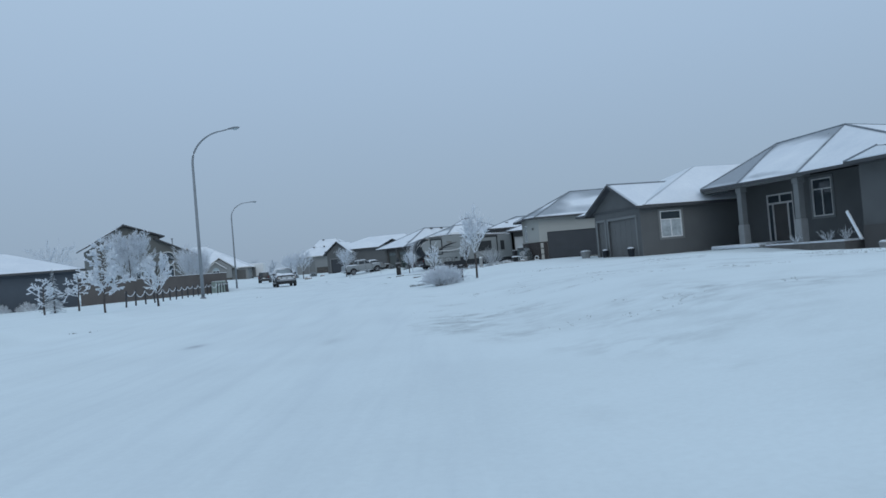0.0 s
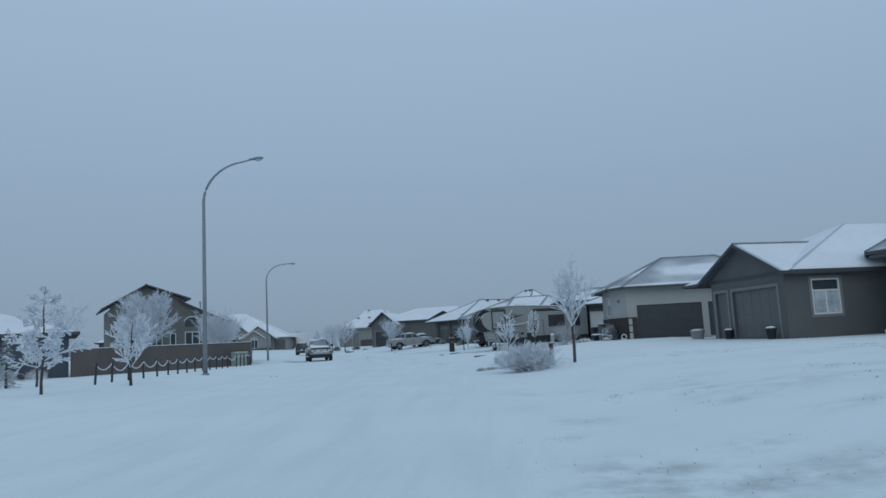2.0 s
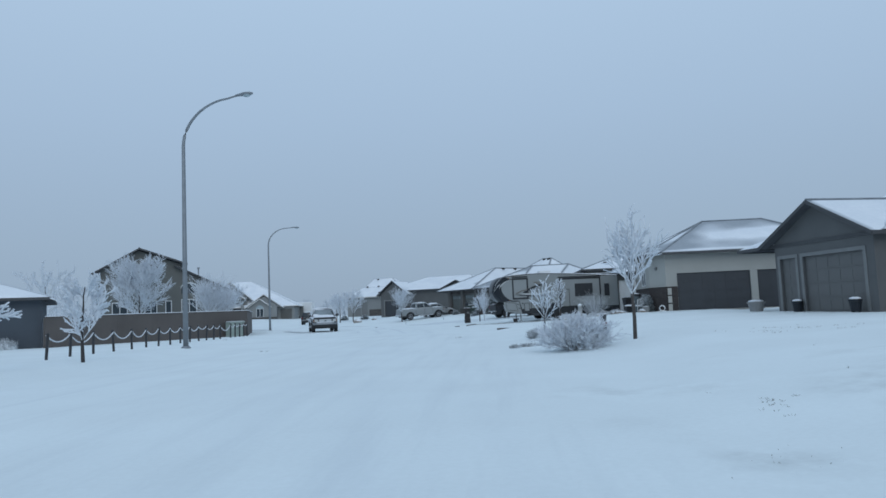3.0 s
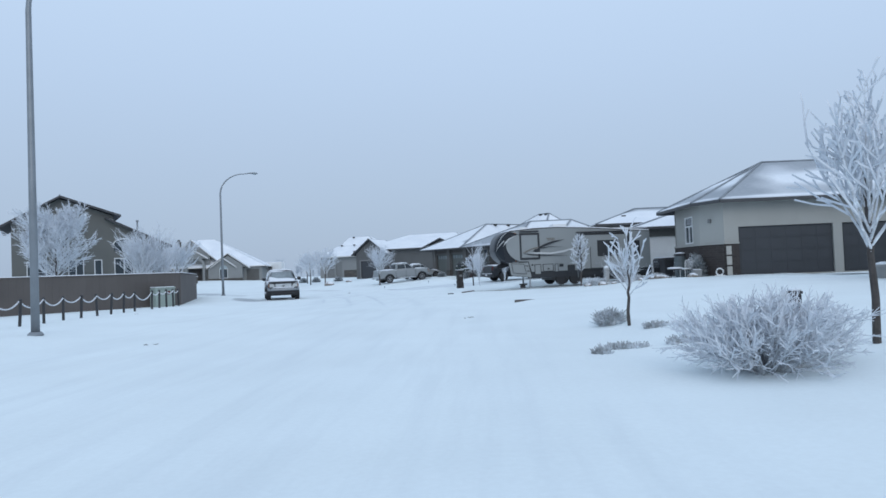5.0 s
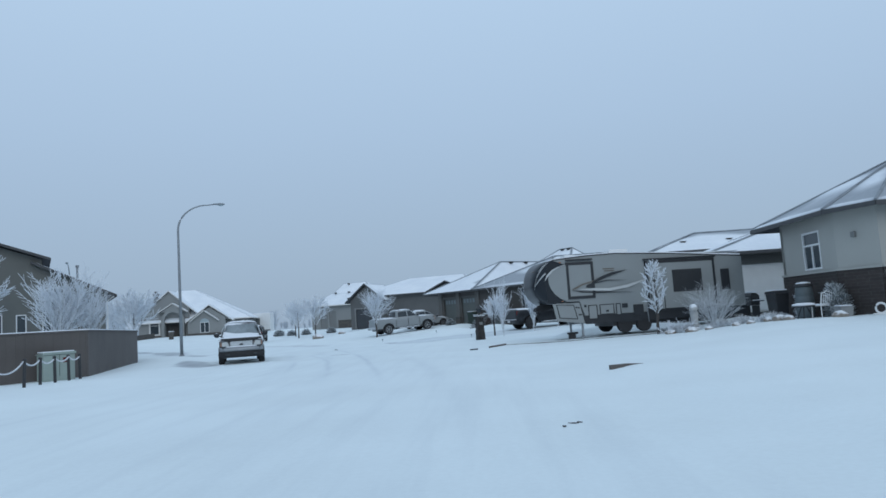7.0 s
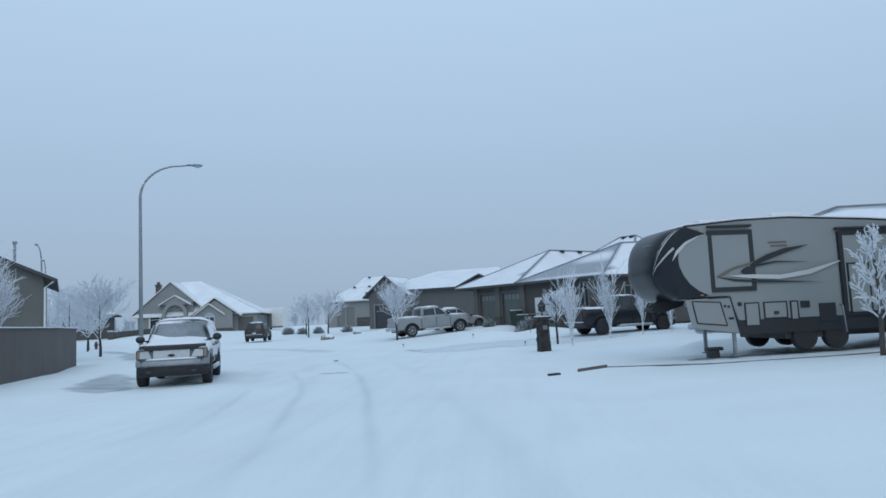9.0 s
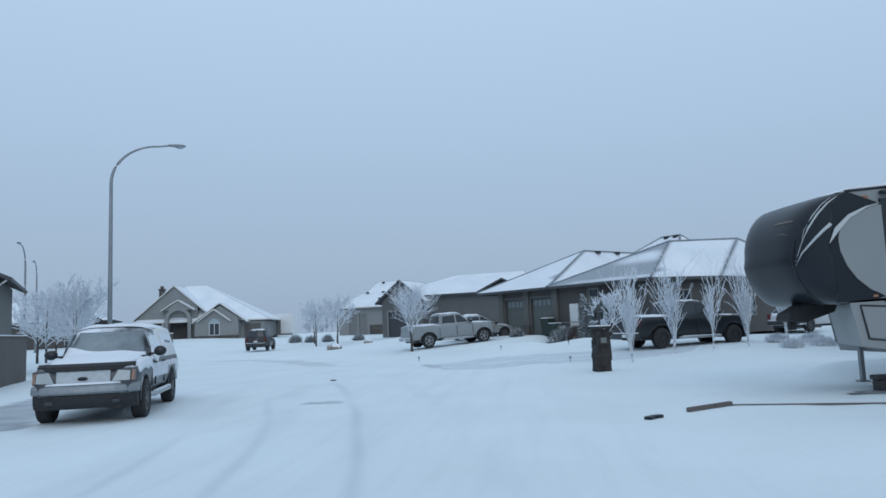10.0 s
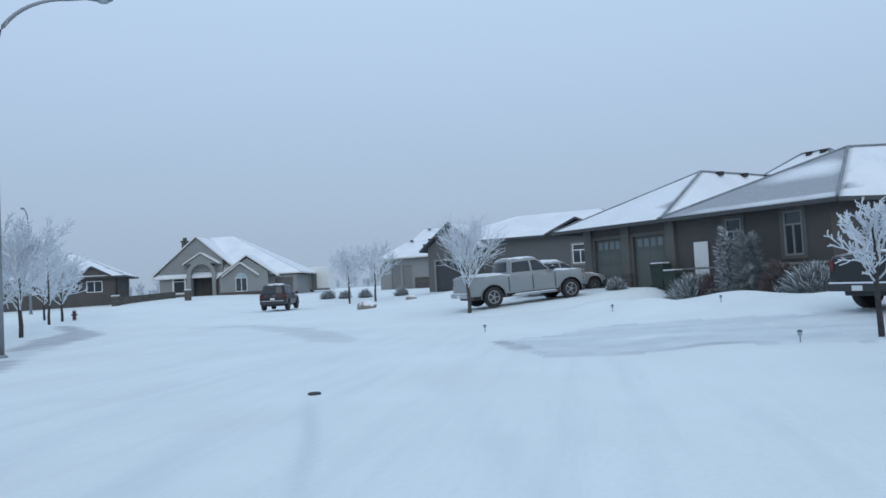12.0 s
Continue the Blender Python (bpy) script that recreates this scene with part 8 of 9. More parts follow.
def board_fence():
    v = root("board_fence", rot(0, 0, 0, 0), "tall brown board fence round a back yard", "fence", kind="")
    line_pts = [Vector((-21.85, 57.78, 0)), Vector((-13.75, 68.6, 0)), Vector((-17.9, 81.2, 0)), Vector((-20.8, 87.2, 0))]
    count = 0
    for a, b in zip(line_pts, line_pts[1:]):
        d = (b - a)
        n = int(d.length / 0.32)
        u = d.normalized()
        side = Vector((-u.y, u.x, 0))
        for i in range(n):
            p, q = a + d * (i / n) + u * 0.0015, a + d * ((i + 1) / n) - u * 0.0015
            z = ground_z(p.x, p.y)
            bm = bmesh.new()
            vs = []
            for c in (p, q):
                for o, h in ((0, -0.2), (0.022, -0.2), (0.022, 1.74), (0, 1.74)):
                    vs.append(bm.verts.new((c.x + side.x * o, c.y + side.y * o, z + h)))
            for f in ((0, 1, 2, 3), (7, 6, 5, 4), (0, 4, 5, 1), (1, 5, 6, 2), (2, 6, 7, 3), (3, 7, 4, 0)):
                bm.faces.new([vs[k] for k in f])
            part("board", bm, FENCE, v)
        for k in range(int(d.length / 2.4) + 1):
            p = a + u * min(d.length, 2.4 * k) + side * 0.09
            part("post", cube(p.x - 0.05, p.x + 0.05, p.y - 0.05, p.y + 0.05, -0.1, ground_z(p.x, p.y) + 1.7), FENCE, v)
        bm = bmesh.new()
        mid = (a + b) / 2 + side * 0.011
        box(bm, -d.length / 2, d.length / 2, -0.055, 0.055, 0, 0.045, Matrix.Translation((mid.x, mid.y, ground_z(mid.x, mid.y) + 1.742)) @ Matrix.Rotation(math.atan2(d.y, d.x), 4, "Z"))
        part("cap_rail", bm, FENCE, v)
        bm = bmesh.new()
        box(bm, -d.length / 2, d.length / 2, -0.05, 0.05, 0, 0.035, Matrix.Translation((mid.x, mid.y, ground_z(mid.x, mid.y) + 1.788)) @ Matrix.Rotation(math.atan2(d.y, d.x), 4, "Z"))
        part("cap_snow", bm, SNOW, v)


board_fence()


def transformer():
    z = 0.22
    v = root("transformer_box", rot(-14.05, 66.95, z, 53), "pale green utility transformer cabinet in front of the fence", "utility box")
    part("cabinet", cube(-0.55, 0.55, -0.3, 0.3, -0.3, 0.8), GREEN_BOX, v, bevel=0.03)
    bm = bmesh.new()
    prism(bm, [(-0.34, 0.8), (0.34, 0.8), (0.34, 0.83), (-0.34, 0.89)], -0.58, 0.58, "x")
    part("lid", bm, GREEN_BOX, v, bevel=0.02)
    part("lid_snow", cube(-0.54, 0.54, -0.28, 0.28, 0.88, 0.92), SNOW, v, bevel=0.02)
    part("door_seam", cube(-0.008, 0.008, -0.306, -0.298, 0.02, 0.78), BLACK, v)
    part("warning_plate", cube(0.12, 0.27, -0.308, -0.301, 0.5, 0.68), RED_LENS, v, "faded red warning plate")


transformer()


def stone_post():
    """A squat lamp pillar: courses of split stone on a core, a slab cap and a lantern."""
    x, y = 1.4, 81.35
    v = root("stone_pillar", rot(x, y, ground_z(x, y) - 0.02, 20) @ Matrix.Diagonal((0.87, 0.87, 1, 1)), "dark split-stone lamp pillar with snow-dusted cap and lantern", "lamp pillar")
    part("core", cube(-0.18, 0.18, -0.18, 0.18, 0, 1.24), STONE, v)
    rr = random.Random(3)
    z = 0.0
    while z < 1.21:
        h = min(rr.uniform(0.05, 0.15), 1.24 - z)
        taper = 0.235 - 0.03 * z
        for side in range(4):
            m = Matrix.Rotation(side * math.pi / 2, 4, "Z")
            s = -taper
            while s < taper - 0.03:
                e = min(taper, s + rr.uniform(0.1, 0.42))
                if e > taper - 0.08:
                    e = taper
                o = taper + rr.uniform(-0.02, 0.025)
                bm = bmesh.new()
                for p in box(bm, s + 0.002, e - 0.002, -o, -0.16, z + 0.002, z + h - 0.001):
                    if p.co.y < -0.17:
                        p.co += Vector((rr.uniform(-0.006, 0.006), rr.uniform(-0.012, 0.012), rr.uniform(-0.004, 0.004)))
                part("stone", placed(bm, m), STONE, v, bevel=0.008)
                s = e
        z += h
    part("cap", cube(-0.3, 0.3, -0.3, 0.3, 1.25, 1.32), STONE, v, bevel=0.02)
    part("cap_snow", cube(-0.28, 0.28, -0.28, 0.28, 1.322, 1.36), SNOW, v, bevel=0.015)
    bm = bmesh.new()
    lathe(bm, [(0.07, 1.37), (0.04, 1.4), (0.035, 1.5), (0.08, 1.52)], 12)
    stem = part("lantern_stem", bm, BLACK, v)
    bm = bmesh.new()
    lathe(bm, [(0.1, 1.52), (0.14, 1.56), (0.15, 1.74)], 8)
    part("lantern_glass", bm, AUTO_GLASS, v)
    for i in range(4):
        a = math.pi / 4 + i * math.pi / 2
        bm = bmesh.new()
        tube(bm, [(0.14 * math.cos(a), 0.14 * math.sin(a), 1.54), (0.16 * math.cos(a), 0.16 * math.sin(a), 1.75)], 0.016, 6)
        part("lantern_bar", bm, BLACK, v)
    bm = bmesh.new()
    lathe(bm, [(0.21, 1.75), (0.16, 1.8), (0.06, 1.9), (0.02, 1.97)], 12)
    part("lantern_roof", bm, BLACK, v)
    part("number_plate", cube(-0.1, 0.1, -0.265, -0.252, 0.85, 1.0), TRIM_TAUPE, v)


stone_post()


def pedestal(x, y, h, label):
    z = ground_z(x, y)
    v = root("driveway_pillar", rot(x, y, z, 15), label, "pillar", "driveway pillars")
    part("shaft", cube(-0.28, 0.28, -0.28, 0.28, -0.1, h), STONE_BAND, v, bevel=0.02)
    part("cap", cube(-0.34, 0.34, -0.34, 0.34, h, h + 0.08), CONCRETE, v, bevel=0.02)
    part("cap_snow", cube(-0.32, 0.32, -0.32, 0.32, h + 0.082, h + 0.16), SNOW, v, bevel=0.03)


pedestal(-42.4, 142.0, 1.0, "low stone driveway pillar with a snow cap")
pedestal(-47.1, 136.7, 0.9, "low stone driveway pillar with a snow cap")


def boulder(x, y, r, seed, label="rounded brown boulder half buried in snow"):
    bm = bmesh.new()
    bmesh.ops.create_icosphere(bm, subdivisions=3, radius=1)
    for v in bm.verts:
        k = 1 + 0.25 * noise.noise(v.co * 1.3 + Vector((seed, 0, 0))) + 0.08 * noise.noise(v.co * 4 + Vector((0, seed, 0)))
        v.co = Vector((v.co.x * r * 1.25 * k, v.co.y * r * k, v.co.z * r * 0.75 * k))
    ob = link("boulder", bm, BOULDER, smooth=True)
    ob.location = (x, y, ground_z(x, y) + r * 0.3)
    return tagged(ob, label, "boulder", "boulders")


boulder(-14.8, 112.6, 0.46, 1)
boulder(-14.0, 121.0, 0.3, 2)
for k, (x, y) in enumerate(((12.9, 68.6), (12.2, 68.8), (9.7, 70.1), (11.2, 69.4), (8.9, 70.2), (13.6, 66.3), (10.3, 69.8), (12.55, 67.9), (12.4, 68.3), (11.6, 69.0))):
    boulder(x, y, 0.13 + 0.035 * (k % 3), 10 + k, "landscape rock dusted with snow")


def bin_cart(x, y, deg, label, material=GREEN_BIN):
    v = root("waste_bin", rot(x, y, ground_z(x, y, True), deg), label, "waste bin", "wheeled bins")
    bm = bmesh.new()
    vs = box(bm, -0.3, 0.3, -0.36, 0.36, 0.06, 1.0)
    for p in vs:
        if p.co.z < 0.5:
            p.co.x *= 0.82
            p.co.y *= 0.8
    part("tub", bm, material, v, bevel=0.03)
    bm = bmesh.new()
    prism(bm, [(-0.39, 1.0), (0.4, 1.0), (0.36, 1.1), (-0.3, 1.12)], -0.32, 0.32, "x")
    part("lid", bm, material, v, bevel=0.02)
    part("lid_snow", cube(-0.28, 0.28, -0.28, 0.33, 1.115, 1.17), SNOW, v, bevel=0.02)
    for s in (-1, 1):
        bm = bmesh.new()
        lathe(bm, [(0.1, -0.03), (0.1, 0.03)], 14, Matrix.Translation((0.22 * s, 0.3, 0.1)) @ Matrix.Rotation(radians(90), 4, "Y"))
        part("wheel", bm, RUBBER, v)


bin_cart(13.6, 71.3, 10, "tall black wheeled bin by the cream house", PLASTIC)
bin_cart(1.2, 104.95, 43, "dark green wheeled bin by the garage")
bin_cart(0.75, 105.55, 43, "dark green wheeled bin by the garage")


def barbecue(x, y, deg):
    v = root("barbecue", rot(x, y, ground_z(x, y, True) - 0.02, deg), "black gas barbecue with snow on its hood", "barbecue")
    bm = bmesh.new()
    prism(bm, [(-0.26, 0.85), (0.26, 0.85), (0.24, 1.08), (0.1, 1.2), (-0.16, 1.22), (-0.26, 1.1)], -0.36, 0.36, "x")
    hood = part("hood", bm, BLACK, v, bevel=0.03)
    part("handle", cube(-0.26, 0.26, -0.33, -0.29, 0.98, 1.01), CHROME, hood, bevel=0.008)
    part("hood_snow", cube(-0.34, 0.34, -0.15, 0.1, 1.215, 1.29), SNOW, v, bevel=0.03)
    part("firebox", cube(-0.35, 0.35, -0.25, 0.25, 0.62, 0.845), BLACK, v, bevel=0.02)
    for s in (-1, 1):
        part("side_shelf", cube(s * 0.53 - 0.16, s * 0.53 + 0.16, -0.22, 0.22, 0.8, 0.84), PLASTIC, v, bevel=0.012)
        part("shelf_snow", cube(s * 0.53 - 0.14, s * 0.53 + 0.14, -0.2, 0.2, 0.842, 0.89), SNOW, v, bevel=0.015)
        part("cart_side", cube(s * 0.33 - 0.02, s * 0.33 + 0.02, -0.22, 0.22, 0, 0.615), BLACK, v, bevel=0.01)
    part("bottom_shelf", cube(-0.305, 0.305, -0.2, 0.2, 0.12, 0.16), BLACK, v, bevel=0.01)


barbecue(14.55, 76.9, -70)


def barrel(x, y):
    v = root("rain_barrel", rot(x, y, ground_z(x, y, True), 0) @ Matrix.Diagonal((1.15, 1.15, 1.22, 1)), "blue-grey ribbed rain barrel by the brick base", "barrel")
    bm = bmesh.new()
    lathe(bm, [(0.24, 0.0), (0.27, 0.1), (0.285, 0.32), (0.27, 0.34), (0.29, 0.38), (0.29, 0.66), (0.27, 0.68), (0.285, 0.72), (0.26, 0.95), (0.23, 0.98)], 20)
    part("drum", bm, BARREL_GREY, v, smooth=True)
    bm = bmesh.new()
    lathe(bm, [(0.27, 0.985), (0.29, 0.99), (0.29, 1.04), (0.2, 1.07), (0.05, 1.08)], 20)
    part("lid", bm, PLASTIC, v)
    bm = bmesh.new()
    lathe(bm, [(0.24, 1.075), (0.2, 1.11), (0.06, 1.13)], 16)
    part("lid_snow", bm, SNOW, v, smooth=True)


barrel(13.85, 69.4)


def stone_ornament(x, y):
    """A slim pale garden post with a rounded head."""
    v = root("garden_ornament", rot(x, y, ground_z(x, y, True) - 0.02, 0) @ Matrix.Scale(1.2, 4), "pale concrete garden post with rounded top", "garden ornament")
    bm = bmesh.new()
    lathe(bm, [(0.17, 0), (0.17, 0.08), (0.12, 0.12), (0.13, 0.55), (0.16, 0.62)], 12)
    part("shaft", bm, CAST_STONE, v)
    bm = bmesh.new()
    lathe(bm, [(0.1, 0.625), (0.14, 0.72), (0.12, 0.84), (0.04, 0.9)], 12)
    part("head", bm, CAST_STONE, v, smooth=True)


stone_ornament(10.1, 70.95)


def chair(x, y, deg):
    v = root("garden_chair", rot(x, y, ground_z(x, y, True), deg), "white metal garden chair with snow on its seat", "chair")
    for a, b in ((-0.22, -0.22), (0.22, -0.22), (-0.22, 0.22), (0.22, 0.22)):
        bm = bmesh.new()
        tube(bm, [(a, b, 0), (a * 0.95, b * 0.95, 0.42)], 0.018, 8)
        part("leg", bm, WHITE, v)
    part("seat", cube(-0.25, 0.25, -0.25, 0.25, 0.42, 0.45), WHITE, v, bevel=0.01)
    part("seat_snow", cube(-0.22, 0.22, -0.22, 0.22, 0.452, 0.5), SNOW, v, bevel=0.02)
    for i in range(6):
        bm = bmesh.new()
        xx = -0.22 + 0.088 * i
        tube(bm, [(xx, 0.23, 0.45), (xx, 0.3, 0.85)], 0.012, 6)
        part("back_bar", bm, WHITE, v)
    bm = bmesh.new()
    tube(bm, [(-0.24, 0.23, 0.45), (-0.24, 0.31, 0.86), (0, 0.33, 0.94), (0.24, 0.31, 0.86), (0.24, 0.23, 0.45)], 0.018, 8)
    part("back_frame", bm, WHITE, v)


chair(13.7, 67.8, 200)


def garden_table(x, y):
    v = root("garden_table", rot(x, y, ground_z(x, y, True), 0), "small round garden table capped with snow", "table")
    bm = bmesh.new()
    lathe(bm, [(0.4, 0.42), (0.42, 0.44), (0.42, 0.47)], 20)
    part("top", bm, BLACK, v)
    bm = bmesh.new()
    lathe(bm, [(0.4, 0.472), (0.38, 0.54), (0.2, 0.57)], 20)
    part("top_snow", bm, SNOW, v, smooth=True)
    for i in range(3):
        a = i * 2.1
        bm = bmesh.new()
        tube(bm, [(0.1 * math.cos(a), 0.1 * math.sin(a), 0.42), (0.3 * math.cos(a), 0.3 * math.sin(a), 0)], 0.02, 6)
        part("leg", bm, BLACK, v)


garden_table(13.2, 68.05)


def planter(x, y, r, h, label, material=CONCRETE):
    v = root("plant_pot", rot(x, y, ground_z(x, y, True) - 0.02, 0), label, "plant pot", "pots")
    bm = bmesh.new()
    lathe(bm, [(r * 0.7, 0), (r * 0.95, h * 0.85), (r * 1.05, h * 0.86), (r * 1.05, h), (r * 0.9, h)], 16)
    part("pot", bm, material, v)
    bm = bmesh.new()
    lathe(bm, [(r * 0.88, h + 0.002), (r * 0.8, h + 0.06), (r * 0.4, h + 0.1)], 16)
    part("snow_cap", bm, SNOW, v, smooth=True)


planter(17.3, 55.6, 0.42, 0.5, "wide grey planter capped with snow by the drive")
planter(19.0, 48.9, 0.26, 0.55, "dark pot beside the garage door", RV_DARK)
planter(18.1, 52.5, 0.24, 0.5, "dark pot beside the garage door", RV_DARK)
planter(27.6, 35.6, 0.25, 0.36, "round pot on the snow below the bay")


def wreath(x, y, deg):
    z = ground_z(x, y, True)
    v = root("garden_ornament", rot(x, y, z, deg), "white hoop ornament leaning by the pier", "garden ornament")
    bm = bmesh.new()
    tube(bm, [(0.17 * math.cos(t * math.pi / 10), 0, 0.22 + 0.17 * math.sin(t * math.pi / 10)) for t in range(-5, 16)], 0.035, 8)
    part("hoop", bm, WHITE, v, smooth=True)
    part("foot", cube(-0.25, 0.25, -0.08, 0.08, 0, 0.06), WHITE, v, bevel=0.02)


wreath(14.9, 66.15, -6)


def marker_post(x, y):
    v = root("utility_marker", rot(x, y, ground_z(x, y, True) - 0.03, 15), "short dark utility post with a red stripe behind the shrub", "utility post")
    part("shaft", cube(-0.07, 0.07, -0.07, 0.07, 0, 0.78), PLASTIC, v, bevel=0.012)
    part("stripe", cube(-0.074, 0.074, -0.074, 0.074, 0.52, 0.6), RED_LENS, v)
    part("cap", cube(-0.085, 0.085, -0.085, 0.085, 0.782, 0.83), PLASTIC, v, bevel=0.015)
    part("cap_snow", cube(-0.075, 0.075, -0.075, 0.075, 0.832, 0.86), SNOW, v, bevel=0.012)


marker_post(7.63, 40.3)


def planter_box(x, y, deg):
    v = root("planter_box", rot(x, y, ground_z(x, y, True) - 0.03, deg) @ Matrix.Diagonal((1, 1, 0.75, 1)), "rectangular pale concrete planter by the brick base", "planter")
    bm = bmesh.new()
    for p in box(bm, -0.45, 0.45, -0.2, 0.2, 0, 0.46):
        if p.co.z < 0.2:
            p.co.x *= 0.92
            p.co.y *= 0.88
    part("trough", bm, CONCRETE, v, bevel=0.02)
    part("rim", cube(-0.48, 0.48, -0.23, 0.23, 0.462, 0.51), CONCRETE, v, bevel=0.012)
    part("soil_snow", cube(-0.42, 0.42, -0.17, 0.17, 0.512, 0.56), SNOW, v, bevel=0.02)


planter_box(13.95, 66.75, 80)


def battery_box():
    z = ground_z(5.6, 72.3)
    v = root("jack_stand", rot(5.45, 73.4, z, 12), "black kingpin jack stand under the trailer nose", "jack stand")
    part("block", cube(-0.14, 0.14, -0.12, 0.12, 0, 0.2), BLACK, v, bevel=0.03)
    part("saddle", cube(-0.2, 0.26, -0.1, 0.1, 0.2, 0.29), BLACK, v, bevel=0.03)


battery_box()


def edging(name, pts, w, h, label, material=FENCE, lift=0.0, sink=0.0):
    """A low border along a line of points, laid on the ground."""
    v = root(name, rot(0, 0, 0, 0), label, "edging", "drive edging")
    for k, ((x0, y0), (x1, y1)) in enumerate(zip(pts, pts[1:])):
        d = Vector((x1 - x0, y1 - y0, 0))
        bm = bmesh.new()
        z0, z1 = ground_z(x0, y0, True) - sink * k, ground_z(x1, y1, True) - sink * (k + 1)
        u = d.normalized()
        s = Vector((-u.y, u.x, 0)) * w / 2
        vs = []
        for p, z in ((Vector((x0, y0, 0)) + u * 0.005, z0), (Vector((x1, y1, 0)) - u * 0.005, z1)):
            for o, hh in ((-s, -0.15), (s, -0.15), (s, h), (-s, h)):
                q = p + o
                vs.append(bm.verts.new((q.x, q.y, z + hh + lift)))
        for f in ((0, 1, 2, 3), (7, 6, 5, 4), (0, 4, 5, 1), (1, 5, 6, 2), (2, 6, 7, 3), (3, 7, 4, 0)):
            bm.faces.new([vs[k] for k in f])
        part("edging_piece", bm, material, v, bevel=0.015)


edging("drive_edging", [(4.2, 57.02), (4.6, 57.17), (5.0, 57.32)], 0.1, 0.1, "short brown landscape timber end showing from the snow", sink=0.05)
edging("drive_edging", [(1.75, 72.0), (2.2, 72.1), (2.5, 72.15)], 0.1, 0.07, "brown landscape timber end showing from the snow")
edging("drive_edging", [(2.5, 72.15), (5.0, 71.7), (8.0, 72.0), (9.6, 72.2)], 0.06, 0.02, "thin dark edge of the trailer pad")
edging("drive_edging", [(1.0, 71.3), (1.1, 71.45), (1.26, 71.6)], 0.12, 0.05, "dark clod of ice and soil by the drive", RV_DARK)


def solar_light(x, y):
    z = ground_z(x, y, True)
    v = root("path_light", rot(x, y, z, 0) @ Matrix.Scale(0.6, 4), "small solar path light poking from the snow", "path light", "path lights")
    bm = bmesh.new()
    lathe(bm, [(0.02, -0.1), (0.02, 0.2)], 8)
    part("stake", bm, STEEL, v)
    bm = bmesh.new()
    lathe(bm, [(0.06, 0.2), (0.07, 0.31), (0.075, 0.32)], 10)
    part("shade", bm, FROST_GLASS, v)
    bm = bmesh.new()
    lathe(bm, [(0.09, 0.322), (0.06, 0.36), (0.02, 0.38)], 10)
    part("cap", bm, BLACK, v)


for x, y in ((-5.72, 93.55), (-1.94, 95.9), (1.4, 96.3), (0.83, 86.5)):
    solar_light(x, y)


def manhole(x, y):
    bm = bmesh.new()
    lathe(bm, [(0.095, -0.05), (0.095, 0.03), (0.08, 0.035), (0.075, 0.028), (0.02, 0.028)], 20)
    ob = link("valve_cover", bm, RV_DARK)
    ob.location = (x, y, ground_z(x, y, True) - 0.005)
    tagged(ob, "round iron valve cover bare of snow on the road", "valve cover")


manhole(-6.9, 82.5)


def hydrant(x, y):
    v = root("fire_hydrant", rot(x, y, ground_z(x, y), 0), "small red fire hydrant far down the side street", "hydrant")
    bm = bmesh.new()
    lathe(bm, [(0.16, 0), (0.13, 0.05), (0.12, 0.55), (0.15, 0.6), (0.1, 0.72), (0.04, 0.78)], 12)
    part("barrel", bm, DULL_RED, v)
    for a in (0, math.pi):
        bm = bmesh.new()
        lathe(bm, [(0.07, 0), (0.07, 0.12)], 10, Matrix.Translation((0.1 * math.cos(a), 0.1 * math.sin(a), 0.42)) @ Matrix.Rotation(a, 4, "Z") @ Matrix.Rotation(radians(90), 4, "Y"))
        part("outlet", bm, DULL_RED, v)


hydrant(-39.4, 120.5)
edging("low_wall", [(-47.3, 137.2), (-48.4, 141.0), (-48.6, 150.0)], 0.3, 0.75, "low brown retaining wall beside the dark house", STONE_BAND)


def far_trailer():
    v = root("cargo_trailer", rot(-38.4, 166.0, 0.8, 0), "white enclosed trailer far down the street", "trailer")
    part("box", cube(-3.2, 3.2, 0, 2.4, 0.5, 3.6), WHITE, v, bevel=0.1)
    part("roof_snow", cube(-3.1, 3.1, 0.1, 2.3, 3.602, 3.7), SNOW, v, bevel=0.03)
    part("side_door", cube(0.6, 1.4, -0.03, -0.004, 0.8, 2.9), TRIM_TAUPE, v, bevel=0.02)
    part("side_window", cube(-1.9, -1.2, -0.03, -0.004, 1.9, 2.6), GLASS, v)
    part("skirt", cube(-3.2, 3.2, -0.025, -0.004, 0.55, 0.8), TRIM_TAUPE, v)
    for x in (-0.6, 0.4):
        wheel(v, x, -0.02, 0.36)


far_trailer()


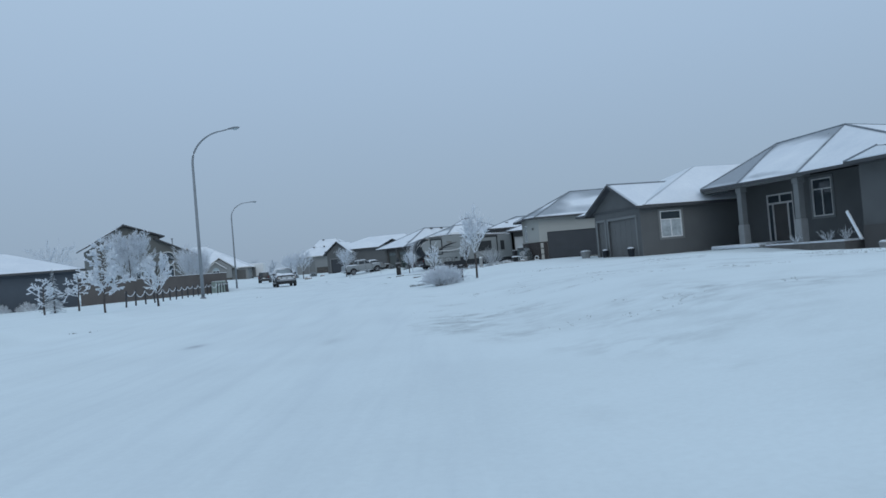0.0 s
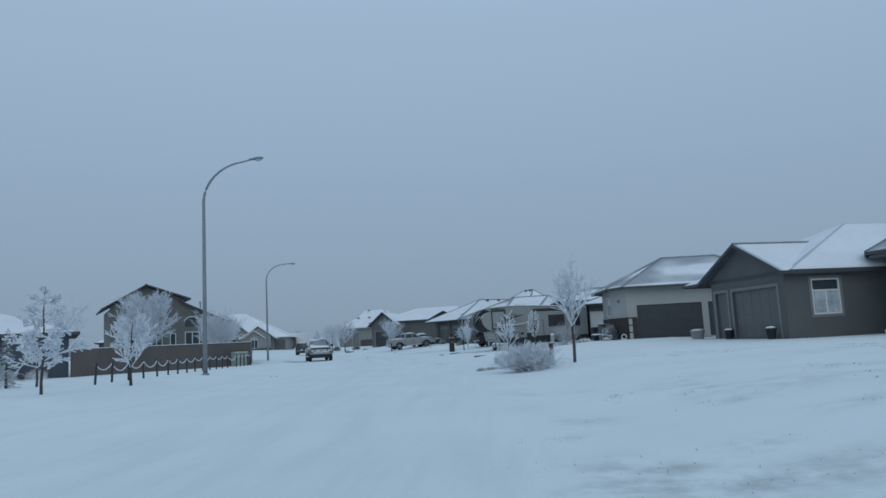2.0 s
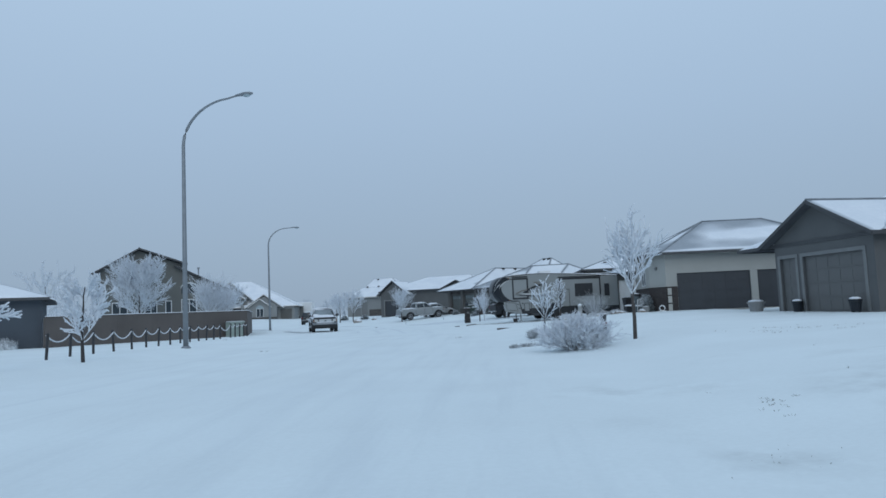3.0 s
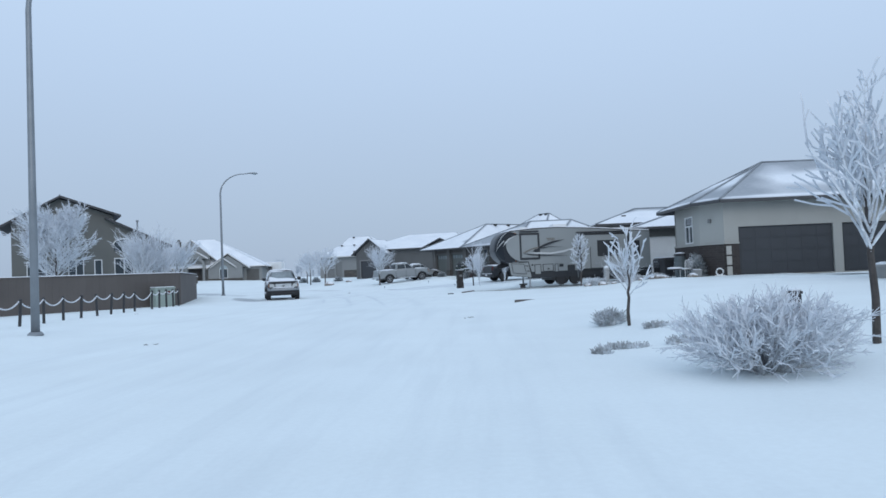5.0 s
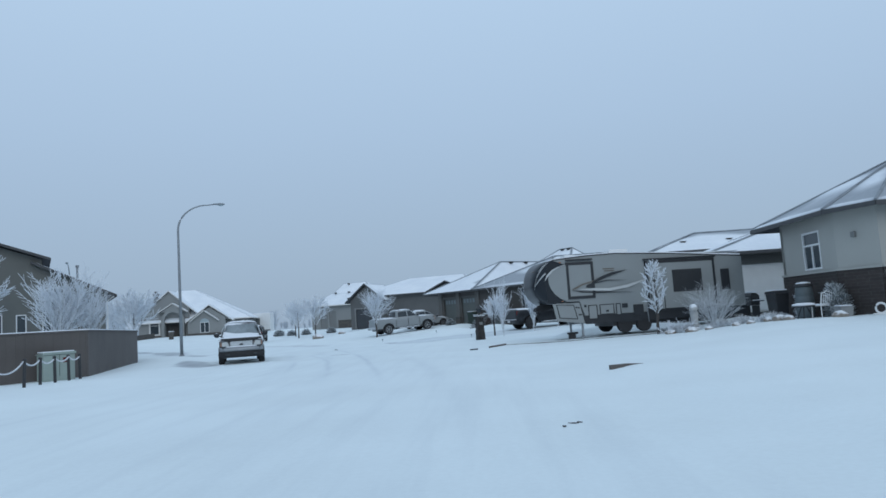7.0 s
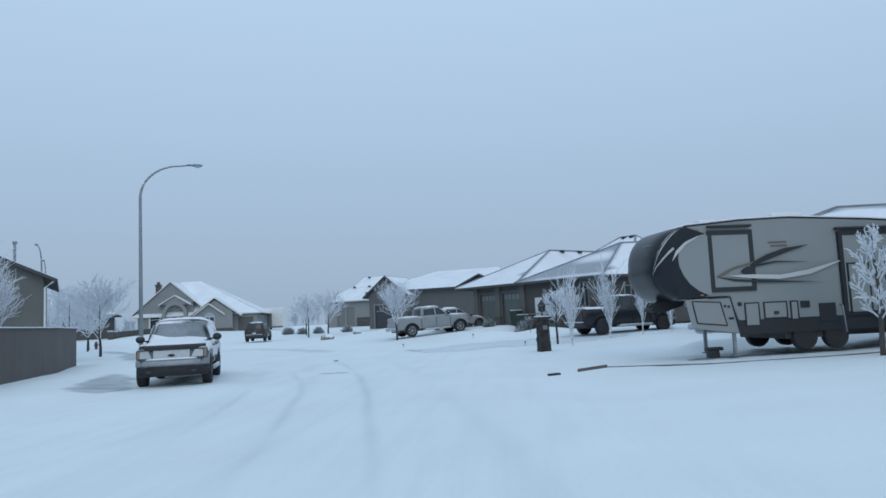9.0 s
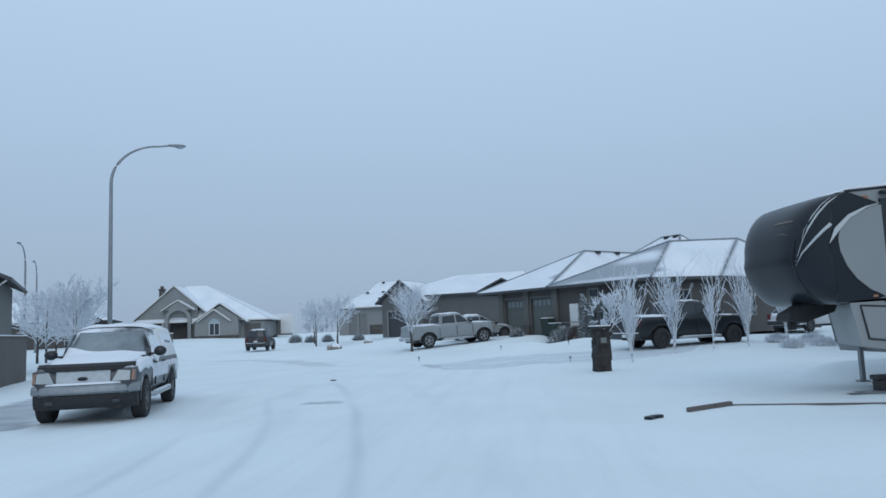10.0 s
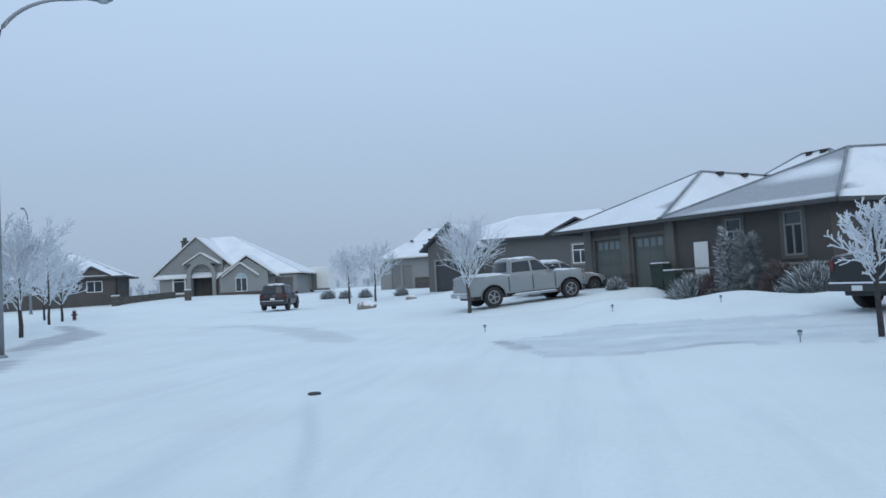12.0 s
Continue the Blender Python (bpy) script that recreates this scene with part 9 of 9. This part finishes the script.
def tufts():
    """Dead grass stalks that show where the lawn's snow is thin."""
    r = random.Random(77)
    vs, fs = [], []
    for k in range(7000):
        x, y = r.uniform(6.5, 22), r.uniform(14, 40)
        m = noise.noise((x * 0.28, y * 0.16, 3)) + 0.5 * noise.noise((x * 1.1, y * 0.9, 6))
        if m < 0.34 or x < line(RIGHT_KERB, y) + 1.0:
            continue
        z = ground_z(x, y, True)
        p = Vector((x, y, z - 0.02))
        for i in range(3):
            q = p + Vector((r.uniform(-0.05, 0.05), r.uniform(-0.05, 0.05), r.uniform(0.025, 0.05)))
            twig(vs, fs, p, q, 0.005, 0.002)
    for a, b in BARE_SPOTS:
        for k in range(26):
            x, y = r.gauss(a, 0.45), r.gauss(b, 0.22)
            p = Vector((x, y, ground_z(x, y, True) - 0.012))
            d = Vector((r.uniform(-1, 1), r.uniform(-1, 1), r.uniform(0.1, 0.6))).normalized() * r.uniform(0.015, 0.05)
            twig(vs, fs, p, p + d, r.uniform(0.003, 0.009), 0.002, 4)
    ob = listed("grass_stalks", vs, fs, DRYGRASS)
    tagged(ob, "dead grass stalks poking through thin lawn snow", "grass", kind="stuff")


tufts()


def debris():
    r = random.Random(9)
    vs, fs = [], []
    spots = [(-6.0, 26.0), (-5.4, 26.2), (-3.9, 17.5), (-4.8, 46.0), (2.6, 50.2), (-11.5, 58.8)]
    for x, y in spots:
        for k in range(4):
            p = Vector((x + r.uniform(-0.2, 0.2), y + r.uniform(-0.2, 0.2), 0))
            p.z = ground_z(p.x, p.y, True)
            twig(vs, fs, p, p + Vector((r.uniform(-0.12, 0.12), r.uniform(-0.12, 0.12), 0.012)), 0.012, 0.006, 4)
    ob = listed("snow_debris", vs, fs, BARK_DARK)
    tagged(ob, "scattered dark clods and twigs on the snow", "debris", kind="stuff")


debris()
# bare ground in a strip, the shade under the trailer put into its colour
drape("road", [(4.7, 72.95), (6.5, 73.1), (9.0, 73.6), (13.5, 74.6), (13.4, 75.3), (9.0, 74.25), (6.5, 73.75), (5.0, 73.5)], SHADED_GROUND, "bare ground beneath the trailer, darkened with the trailer's shade")


def leaning_board():
    lean = Matrix.Rotation(radians(-28), 4, "Y")
    v = root("leaning_board", rot(27.25, 36.8, 0.48, 106), "white snow-plastered board leaning in the raised bed", "board")
    part("plank", placed(cube(-0.08, 0.08, -0.03, 0.03, 0, 1.65), lean.inverted()), WHITE, v, bevel=0.02)
    part("snow_crust", placed(cube(-0.07, 0.06, 0.031, 0.05, 0.1, 1.6), lean.inverted()), SNOW, v, bevel=0.01)


leaning_board()
